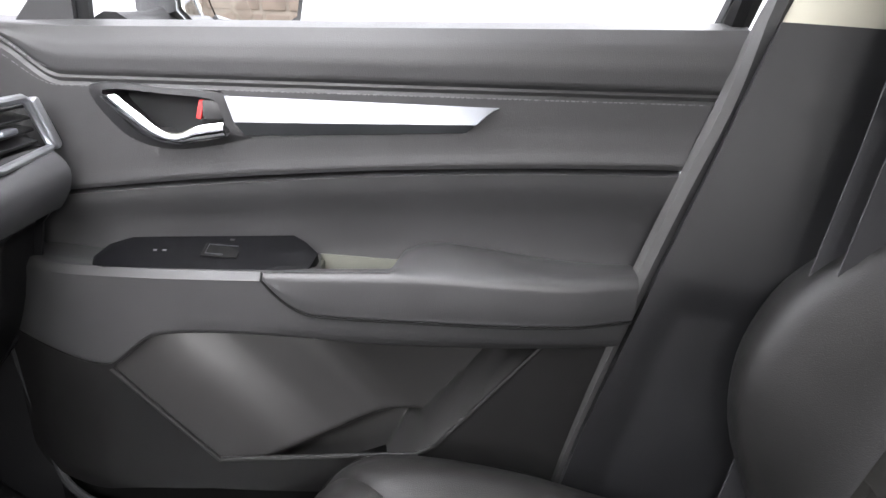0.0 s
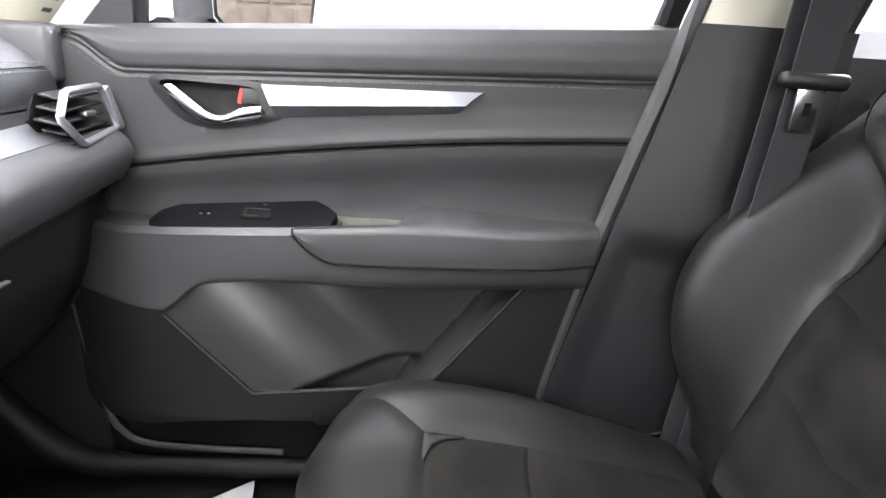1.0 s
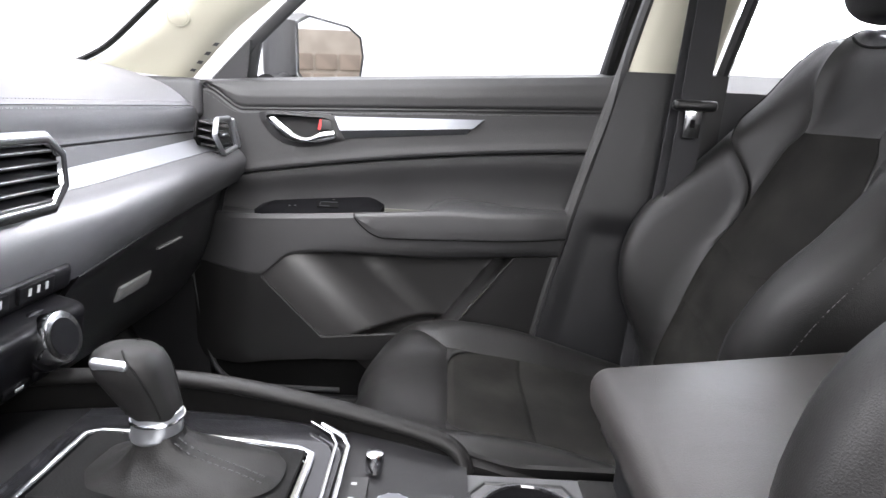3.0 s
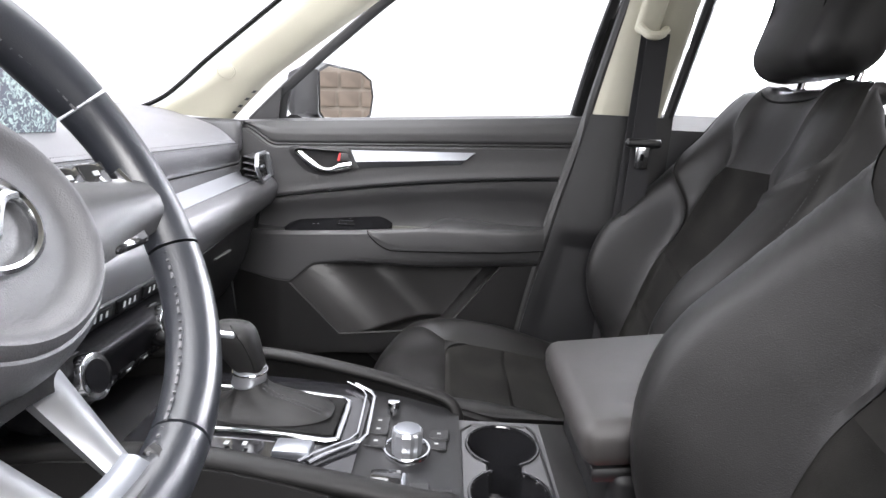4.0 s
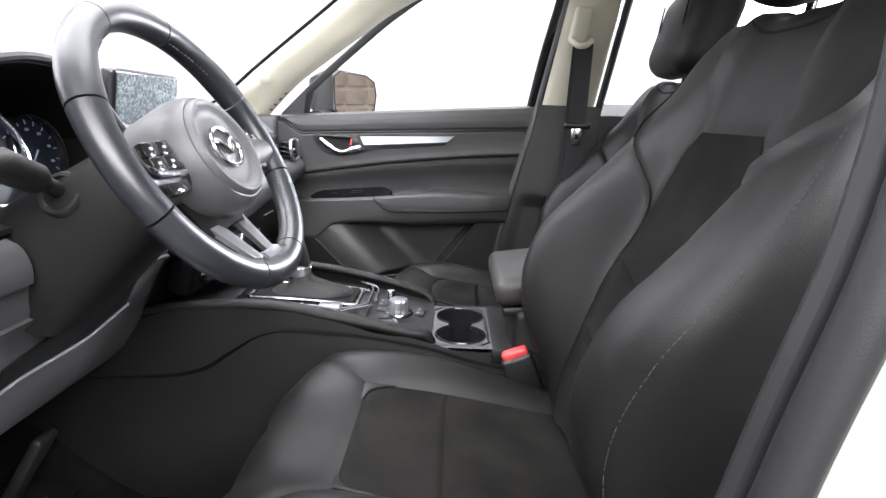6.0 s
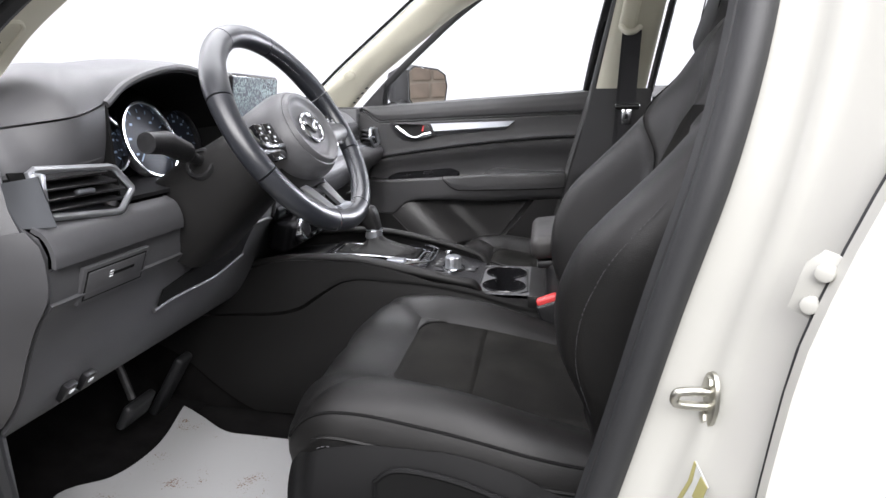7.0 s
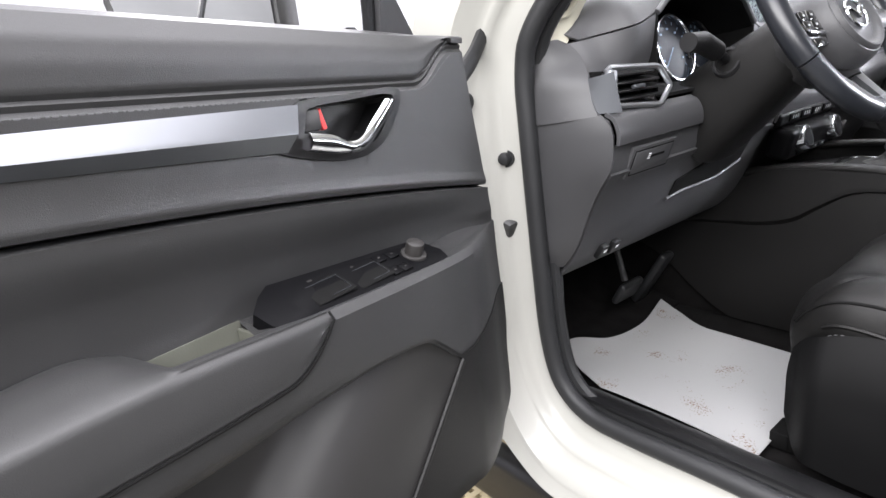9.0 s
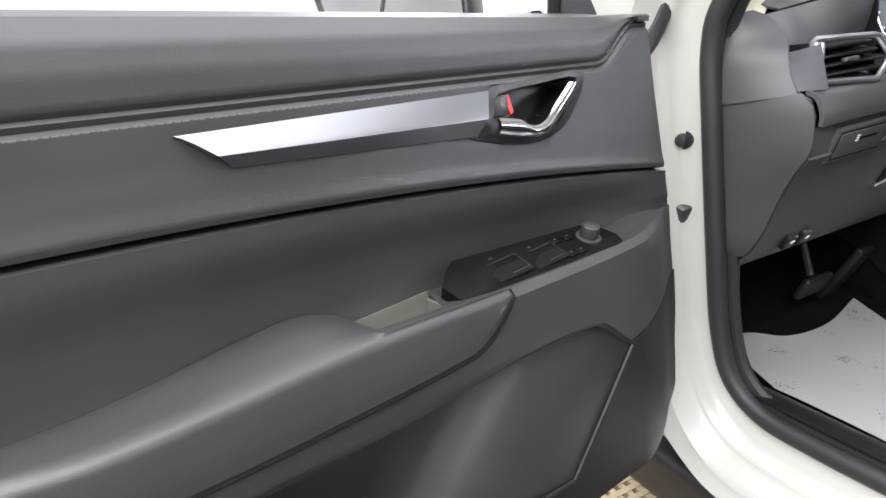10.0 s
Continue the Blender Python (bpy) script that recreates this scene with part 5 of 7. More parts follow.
        part("seat_rail", block((0.56, 0.05, 0.035), (rail_x - 0.02, cy + sg * 0.19, 0.40), 0.006, 2), DARK, root, "black steel seat rail")
        part("rail_end", block((0.03, 0.055, 0.03), (rail_x - 0.292, cy + sg * 0.19, 0.40), 0.004), DARK, root, "black rail end")
    part("seat_base", block((0.44, 0.46, 0.14), (0.0 + dx, cy, 0.50 + dz), 0.02, 2), DARK, root, "black seat pan")
    return root


seat(-1, "black leather and suede driver seat with power controls", -0.011, -0.008)
seat(1, "black leather and suede passenger seat beside the far door", 0.070, -0.048, 0.062)


def buckle(side):
    yb = -0.165 if side < 0 else 0.16
    root = thing("belt_buckle", (0.11, yb, 0.66), "black seat belt buckle with a red press button", "belt buckle", "belt buckles")
    m = Matrix.Translation((0.104, yb, 0.678)) @ pose(0, 0, 0, 0, -22, 0)
    part("case", block((0.055, 0.030, 0.075), (0, 0, -0.015), 0.007, 3), HARD, root, m=m)
    part("button", block((0.046, 0.022, 0.020), (0, 0, 0.024), 0.006, 3), RED, root, "red press button", m=m)
    part("stalk", tube([(0.11, yb, 0.65), (0.15, yb, 0.56), (0.18, yb, 0.46)], 0.014, 8), DARK, root)
    return root


buckle(-1)


# ---- dashboard ----
def dash_section(y):
    """Profile points (x, z) from the windscreen over the pad and down the face, at a place across the car."""
    end = smooth01((abs(y) - 0.60) / 0.12)
    c = -0.03 * end
    drv = smooth01((-y - 0.1) / 0.1)
    t = max(0.0, min(1.0, (y - 0.23) / 0.42))
    st, sb = lerp(lerp(0.962, 0.980, t), 0.988, drv), lerp(lerp(0.944, 0.961, t), 0.955, drv)  # silver strip
    pb = lerp(curve(y, [(0.175, 0.854), (0.335, 0.871), (0.676, 0.899)]), 0.868, drv)  # lower edge of the pad
    return [(-1.06, 1.095), (-0.90, 1.108), (-0.75, 1.102), (-0.66 + c, 1.088 - 0.012 * end), (-0.60 + c, 1.068 - 0.012 * end), (-0.565 + c, 1.038 - 0.004 * end), (-0.558 + c, 1.022), (-0.562 + c * 0.6, 0.998), (-0.554 + c * 0.4, lerp(0.984, 0.988, max(drv, t))),
            (-0.545, st), (-0.515, sb), (-0.500, sb - 0.009), (-0.492, lerp(sb, pb, 0.36)), (-0.497, lerp(sb, pb, 0.68)), (-0.510 + 0.008 * drv, pb), (-0.528 + 0.008 * drv, pb - 0.022), (-0.545, 0.80), (-0.575, 0.735), (-0.625, 0.672), (-0.72, 0.65), (-0.85, 0.66)]


def dashboard():
    root = thing("dashboard", (-0.7, 0, 0.65), "black soft-touch dashboard with stitched pad and silver strip", "dashboard")
    ya, yb = -0.748, 0.692

    def band(a, b, y0=ya, y1=yb, ny=70, off=0.0, thick=0.006, each=3):
        def at(u, v):
            y = lerp(y0, y1, u)
            pts = dash_section(y)
            k = a + v * (b - a)
            i = min(int(k), len(pts) - 2)
            t = k - i
            p0, p1, p2, p3 = [pts[max(0, min(len(pts) - 1, j))] for j in (i - 1, i, i + 1, i + 2)]
            f = lambda q: 0.5 * (2 * p1[q] + (p2[q] - p0[q]) * t + (2 * p0[q] - 5 * p1[q] + 4 * p2[q] - p3[q]) * t * t + (3 * p1[q] - p0[q] - 3 * p2[q] + p3[q]) * t**3)
            return Vector((f(0) + off, y, f(1)))
        return sheet(at, ny, max(2, int((b - a) * each)), thick)
    part("top_pad", band(0, 7.6, ya, -0.590, 14), SOFT, root, "soft black top pad beside the gauges")
    part("top_pad", band(0, 2.4, -0.588, -0.237, 14), SOFT, root, "soft black pad behind the gauges")
    part("top_pad", band(0, 5.1, -0.235, yb), SOFT, root, "soft black top pad")
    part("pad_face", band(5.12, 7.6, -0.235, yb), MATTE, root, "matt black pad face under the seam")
    part("mid_face", band(7.75, 9.0, ya, -0.590, 14, thick=0.004), SOFT, root, "soft black face")
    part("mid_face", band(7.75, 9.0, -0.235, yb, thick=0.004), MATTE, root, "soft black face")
    part("gauge_shelf", sheet(lambda u, v: Vector((lerp(-0.62, -0.505, v), lerp(-0.590, -0.235, u), lerp(0.978, 0.964, v))), 8, 4, 0.006), HARD, root, "black shelf under the gauges")
    part("silver_strip", band(9.02, 10.0, 0.13, 0.615, 30), STRIP, root, "brushed silver strip")
    part("silver_strip", band(9.02, 10.0, -0.71, -0.62, 6), SILVER, root, "brushed silver strip")
    part("strip_bed", band(9.02, 10.0, -0.62, -0.590, 6, -0.004), HARD, root)
    part("strip_bed", band(9.02, 10.0, -0.235, 0.16, 20, -0.004), HARD, root)
    part("strip_bed", band(9.02, 10.0, 0.60, yb, 8, -0.002), HARD, root)
    part("lower_pad", band(10.05, 14.0, -0.16, yb), SOFT, root, "soft black lower pad")
    part("lower_pad", band(10.05, 12.5, ya, -0.50, 24, 0.004), SOFT, root, "soft black pad under the side vent")
    part("lower_pad", band(10.05, 12.5, -0.495, -0.165, 24, -0.006), SOFT, root, "soft black pad under the gauges")
    part("knee_panel", band(12.6, 14.05, ya, -0.165, 40, -0.005), TRIM, root, "hard black knee panel")
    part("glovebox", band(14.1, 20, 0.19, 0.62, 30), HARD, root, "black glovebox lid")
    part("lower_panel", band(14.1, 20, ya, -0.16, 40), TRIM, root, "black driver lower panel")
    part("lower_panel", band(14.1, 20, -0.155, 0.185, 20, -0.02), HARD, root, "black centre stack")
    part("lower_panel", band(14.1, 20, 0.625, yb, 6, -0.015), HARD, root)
    for zo in (0.004, -0.006):
        pts = []
        for i in range(90):
            y = lerp(0.0, 0.675, i / 89)
            s = dash_section(y)
            pts.append((s[5][0] + 0.0095 - zo * 0.5, y, s[5][1] + zo + 0.004))
        part("stitching", stitches(pts, 0.0055, 0.0036, 0.0006), THREAD, root, "pale seam thread")
    part("seam", tube([(dash_section(lerp(-0.2, 0.675, i / 50))[5][0] + 0.0008, lerp(-0.2, 0.675, i / 50), dash_section(lerp(-0.2, 0.675, i / 50))[5][1] - 0.001) for i in range(51)], 0.0013, 6), DARK, root, "dark seam")
    pts = [(dash_section(y)[6][0] + 0.002, y, 1.033) for y in [lerp(-0.72, -0.60, i / 12) for i in range(13)]]
    part("stitching", stitches(pts, 0.0065, 0.0042, 0.0007), THREAD, root, "grey seam thread")
    # end caps
    def cap(y, th):
        outl = [(p[0], p[1]) for p in dash_section(y)] + [(-1.0, 0.9)]
        mm = Matrix.Translation((0, y, 0)) @ Matrix(((1, 0, 0, 0), (0, 0, 1, 0), (0, 1, 0, 0), (0, 0, 0, 1)))
        return plate(outl, th, mm)
    # near cap in the lightened copy, so the gap looks less shaded
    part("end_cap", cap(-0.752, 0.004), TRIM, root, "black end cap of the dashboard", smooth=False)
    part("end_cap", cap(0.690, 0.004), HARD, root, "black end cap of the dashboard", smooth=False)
    part("side_filler", block((0.14, 0.05, 0.075), (-0.645, 0.712, 1.052), 0.012, 3), SOFT, root, "soft black filler beside the door")
    # glovebox latch and slot
    part("glovebox_latch", block((0.012, 0.090, 0.026), (-0.549, 0.368, 0.781), 0.004, 3, (0, 22, 0)), LATCH, root, "grey glovebox latch")
    part("glovebox_slot", block((0.006, 0.080, 0.004), (-0.529, 0.452, 0.8265), 0.001, 1), LATCH, root, "thin bright edge")

    def vent(sg):
        """Side vent: chrome frame, slats and a knob."""
        cy = 0.635 if sg > 0 else -0.662
        if sg > 0:
            pts = [(-0.073, 0.004), (-0.048, 0.031), (0.040, 0.031), (0.062, -0.024), (-0.035, -0.030)]
        else:
            pts = [(-0.073, -0.004), (-0.048, 0.029), (0.070, 0.036), (0.062, -0.022), (-0.044, -0.032)]
        X, Y = Vector((-0.12, sg, 0)).normalized(), Vector((-0.12, 0, 1)).normalized()
        Z = X.cross(Y).normalized() if sg > 0 else Y.cross(X).normalized()
        Y = Z.cross(X) if sg > 0 else X.cross(Z)
        mm = Matrix((X, Y, Z)).transposed().to_4x4()
        mm.translation = Vector((-0.508, cy, 0.987))
        loop = [mm @ Vector((a, b, 0.006)) for a, b in pts]
        loop2 = []
        for i, p in enumerate(loop):
            q = loop[(i + 1) % len(loop)]
            loop2 += [p.lerp(q, 0.06), p.lerp(q, 0.35), p.lerp(q, 0.65), p.lerp(q, 0.94)]
        v = part("side_vent", tube(loop2, 0.0046, 8, 1, tuple(Z), closed=True), SPOKE, root, "chrome framed side vent")
        part("vent_bed", plate(pts, 0.003, mm @ Matrix.Translation((0, 0, -0.03))), DARK, v, smooth=False)
        for k in range(5):
            yy = -0.024 + k * 0.0125
            x0, x1 = lerp(-0.068, -0.038, abs(yy) / 0.035), 0.050
            part("slat", block((x1 - x0, 0.0035, 0.026), ((x0 + x1) / 2, yy, -0.012), 0.001, 1, (18, 0, 0)), HARD, v, m=mm, flip=sg < 0)
        part("vent_knob", block((0.026, 0.007, 0.010), (0.0, 0.002, 0.003), 0.003, 2), SILVER, v, "silver vent knob", m=mm)
        part("frame_bar", block((0.012 if sg > 0 else 0.016, 0.060, 0.012), (0.057 if sg > 0 else 0.066, 0.002, 0.008), 0.004, 2, (0, 0, 20 if sg > 0 else 8)), SPOKE, v, "bright outer bar", m=mm)
        if sg < 0:
            # end plate wrapping the corner beside the door, silver darkened for its angle
            def wrap(u, w):
                a, b = Vector((-0.499, -0.736, 1.017)).lerp(Vector((-0.489, -0.732, 0.957)), w), Vector((-0.534, -0.749, 1.010)).lerp(Vector((-0.524, -0.753, 0.957)), w)
                return a.lerp(b, u) + Vector((0.002, -0.001, 0)) * math.sin(u * math.pi) + Vector((-0.003, 0.005, 0))
            part("silver_end", sheet(wrap, 10, 8, -0.006), SHADED_SILVER, v, "satin silver end plate")
    vent(1)
    vent(-1)

    # centre vents, display and controls
    for cy in (-0.078, 0.068):
        loop = [(-0.476, cy + a * 0.066, 0.979 + b * 0.034) for a, b in ((-1, -0.8), (-1, 0.8), (-0.7, 1), (0.7, 1), (1, 0.5), (1, -0.4), (0.7, -1), (-0.7, -1))]
        v = part("centre_vent", tube(loop, 0.0065, 8, 0.7, (1, 0, 0), closed=True), CHROME, root, "chrome framed centre vent")
        part("vent_bed", block((0.02, 0.134, 0.068), (-0.515, cy, 0.979), 0.004), DARK, v)
        part("vent_wall", loft([[Vector((x, cy + (q[1] - cy) * 0.97, 0.979 + (q[2] - 0.979) * 0.97)) for q in loop] for x in (-0.474, -0.49, -0.51)], caps=False), DARK, v)
        for k in range(5):
            part("slat", block((0.024, 0.125, 0.0035), (-0.486, cy, 0.955 + k * 0.012), 0.001, 1, (0, 14, 0)), HARD, v)
    part("switch_bar", block((0.03, 0.32, 0.034), (-0.505, 0.0, 0.866), 0.012, 4, (0, 12, 0)), SWITCH, root, "black bar under the flat switches")
    for k in range(4):
        sw = part("switch", block((0.006, 0.05, 0.018), (-0.4895, -0.09 + k * 0.062, 0.866), 0.002, 2, (0, 12, 0)), SWITCH, root, "black switch")
        for q in (-0.012, 0.0, 0.012):
            part("mark", block((0.001, 0.004, 0.008), (-0.4862, -0.09 + k * 0.062 + q, 0.867), 0, turn=(0, 12, 0)), GREYLABEL, sw, smooth=False)
    clim = part("climate_panel", block((0.05, 0.29, 0.070), (-0.498, 0.0, 0.812), 0.014, 4, (0, 14, 0)), SWITCH, root, "black climate panel")
    for cy in (-0.135, 0.135):
        mm = Matrix.Translation((-0.482, cy * 0.64, 0.816)) @ pose(0, 0, 0, 0, 75, 0)
        part("dial_ring", disc(0.0265, 0.024, 40, mm, 0.003), CHROME, clim, "satin chrome dial")
        part("dial_base", disc(0.0315, 0.006, 40, mm, 0.003), SWITCH, clim, "black dial base")
        part("dial", disc(0.0188, 0.001, 28, mm @ Matrix.Translation((0, 0, 0.0237))), SWITCH, clim, "black dial face")
    for k in range(5):
        part("climate_button", block((0.006, 0.034, 0.012), (-0.478, -0.08 + k * 0.04, 0.788), 0.002, 1, (0, 20, 0)), SWITCH, clim)
        part("mark", block((0.002, 0.010, 0.003), (-0.4745, -0.08 + k * 0.04, 0.789), 0, turn=(0, 20, 0)), GREYLABEL, clim)
    return root


dashboard()


def display():
    root = thing("display_screen", (-0.62, 0, 1.09), "dusty smeared navigation display on the dashboard", "screen")
    m = Matrix.Translation((-0.594, -0.018, 1.113)) @ pose(0, 0, 0, 0, 8, 0)
    part("housing", block((0.026, 0.226, 0.104), (-0.010, 0, 0), 0.008, 3), PIANO, root, m=m)
    part("screen", block((0.004, 0.208, 0.086), (0.0038, 0, 0.003), 0.001, 1), SCREEN, root, "dusty dark glass", m=m)
    part("foot", block((0.08, 0.11, 0.05), (-0.035, 0, -0.060), 0.01, 2), HARD, root, m=m)


display()


def cluster():
    root = thing("instrument_cluster", (-0.62, -0.41, 1.0), "instrument cluster with chrome-ringed gauges under a black hood", "instrument cluster")
    cy = -0.41

    y_l, y_r = -0.588, -0.237

    def edge(y):  # front edge of the hood, an arch over the gauges
        z = curve(y, [(-0.745, 1.066), (-0.673, 1.077), (-0.587, 1.102), (-0.557, 1.123), (-0.504, 1.145), (-0.422, 1.159), (-0.351, 1.150), (-0.300, 1.125), (-0.262, 1.095), (-0.235, 1.073), (-0.16, 1.050)])
        return Vector((-0.520 + 0.012 * math.exp(-((y + 0.42) / 0.1) ** 2) - 0.055 * smooth01((-0.635 - y) / 0.075) - 0.03 * smooth01((-0.705 - y) / 0.03), y, z))

    def hood(u, v):
        y = lerp(-0.712, -0.16, u)
        e = edge(y)
        top = curve(y, [(-0.712, 1.082), (-0.70, 1.092), (-0.68, 1.112), (-0.65, 1.140), (-0.535, 1.158), (-0.42, 1.171), (-0.33, 1.157), (-0.25, 1.112), (-0.16, 1.085)])
        x = curve(v, [(0, e.x), (0.12, e.x - 0.018), (0.4, -0.62), (1, -0.95)])
        return Vector((x, y, curve(v, [(0, e.z), (0.12, lerp(e.z, top, 0.5)), (0.4, top), (1, 1.095)])))
    part("hood", sheet(hood, 80, 24, 0.004), SOFT, root, "soft black hood")
    part("hood_lip", tube([edge(lerp(y_l, y_r, i / 40)) + Vector((0.001, 0, -0.003)) for i in range(41)], 0.0055, 8), SOFT, root, "rounded lip of the hood")

    def lining(u, v):
        e = edge(lerp(y_l, y_r, u))
        return Vector((lerp(e.x - 0.002, -0.648, v), lerp(e.y, -0.412 + (e.y + 0.412) * 0.90, v), e.z - 0.007 - 0.016 * v))
    part("hood_lining", sheet(lining, 40, 6, 0.004), DARK, root, "black hood lining")
    for y0, y1 in ((-0.735, y_l), (y_r, -0.16)):
        def cheek(u, v):
            e = edge(lerp(y0, y1, u))
            return Vector((lerp(e.x, -0.548, v) + 0.006 * math.sin(v * math.pi), e.y, lerp(e.z - 0.003, 0.985, v)))
        part("hood_cheek", sheet(cheek, 14, 16, -0.004), SOFT, root, "soft black cheek beside the gauges")
        part("stitching", stitches([cheek(i / 30, 0.62) + Vector((0.002, 0, 0)) for i in range(31)], 0.0055, 0.004, 0.0006), THREAD, root, "grey seam thread")
        part("seam", tube([cheek(i / 20, 0.70) + Vector((0.0005, 0, 0)) for i in range(21)], 0.0018, 6), DARK, root, "dark seam")
    for y0 in (y_l, y_r):
        def wall(u, v):
            e = edge(y0)
            return Vector((lerp(e.x, -0.648, u), lerp(y0, -0.412 + (y0 + 0.412) * 0.90, u), lerp(e.z - 0.004, 0.970, v)))
        part("recess_wall", sheet(wall, 6, 6, 0.004), DARK, root, "black gauge recess wall")
    part("bed", sheet(lambda u, v: Vector((-0.648 + 0.045 * (1 - v), cy + lerp(-0.165, 0.165, u), lerp(0.960, 1.15, v))), 8, 6, 0.006), PIANO, root, "gloss black gauge panel")

    def end_upper(u, v):  # padded end of the dashboard beside the door seal, its free edge an arc down to the vent
        r = Vector((curve(v, [(0, -0.607), (0.14, -0.585), (0.32, -0.562), (0.5, -0.542), (0.75, -0.532), (1, -0.516)]), curve(v, [(0, -0.733), (0.14, -0.722), (0.32, -0.725), (0.5, -0.740), (0.75, -0.748), (1, -0.753)]), curve(v, [(0, 1.070), (0.14, 1.056), (0.32, 1.032), (0.5, 1.009), (0.75, 0.980), (1, 0.953)])))
        l = Vector((-0.675, -0.775, lerp(1.070, 0.941, v)))
        return r.lerp(l, u) + Vector((0.010, -0.013, 0)) * math.sin(u * math.pi)
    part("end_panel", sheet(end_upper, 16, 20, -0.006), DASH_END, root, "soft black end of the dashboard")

    def end_lower(u, v):
        z = lerp(lerp(0.954, 0.942, u), 0.698, v)
        x = curve(z, [(0.672, -0.622), (0.735, -0.571), (0.80, -0.540), (0.846, -0.515), (0.868, -0.498), (0.90, -0.490), (0.93, -0.490), (0.954, -0.509)])
        return Vector((lerp(x, min(-0.675, x - 0.10), u), lerp(-0.752, -0.775, u), z)) + Vector((0.006, -0.010, 0)) * math.sin(u * math.pi)
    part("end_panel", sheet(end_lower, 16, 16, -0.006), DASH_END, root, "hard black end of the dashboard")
    tilt = pose(0, 0, 0, 0, 76, 0)
    for dy, r in ((-0.100, 0.046), (0.0, 0.063), (0.100, 0.050)):
        mm = Matrix.Translation((-0.600 - 0.06 * abs(dy), cy + dy, 1.037)) @ tilt @ pose(0, 0, 0, 0, 0, 90)
        g = part("gauge", disc(r, 0.004, 36, mm), BLUEGREY, root, "dark gauge face")
        part("gauge_ring", ring(r, 0.004, 0.016, 44, mm), CHROME if dy == 0 else PIANO, g, "chrome gauge ring" if dy == 0 else "black gauge ring")
        for k in range(13):
            aa = math.radians(220 - k * 21.6)
            part("tick", block((0.006, 0.0011, 0.001), (0, 0, 0), 0), BLUEPRINT, g, m=mm @ pose(0.82 * r * math.cos(aa), 0.82 * r * math.sin(aa), 0.005) @ pose(0, 0, 0, 0, 0, math.degrees(aa)), smooth=False)
        for k in range(7):
            aa = math.radians(212 - k * 40)
            part("numeral_bar", block((0.006, 0.0035, 0.001), (0, 0, 0), 0), BLUEPRINT, g, m=mm @ pose(0.62 * r * math.cos(aa), 0.62 * r * math.sin(aa), 0.005), smooth=False)
        part("needle", block((r * 0.8, 0.002, 0.002), (r * 0.35, 0, 0), 0.0005, 1), BLUEPRINT, g, m=mm @ pose(0, 0, 0.008, 0, 0, 225))
    return root


cluster()


# ---- steering wheel and column ----
WHEEL_AT = (-0.317, -0.422, 1.058)
_n = Vector((0.862, -0.06, 0.503)).normalized()
_u = Vector((-0.503, 0, 0.864)).normalized()
_s = _u.cross(_n).normalized()
WHEEL = Matrix((_s, _n.cross(_s), _n)).transposed().to_4x4()
WHEEL.translation = WHEEL_AT


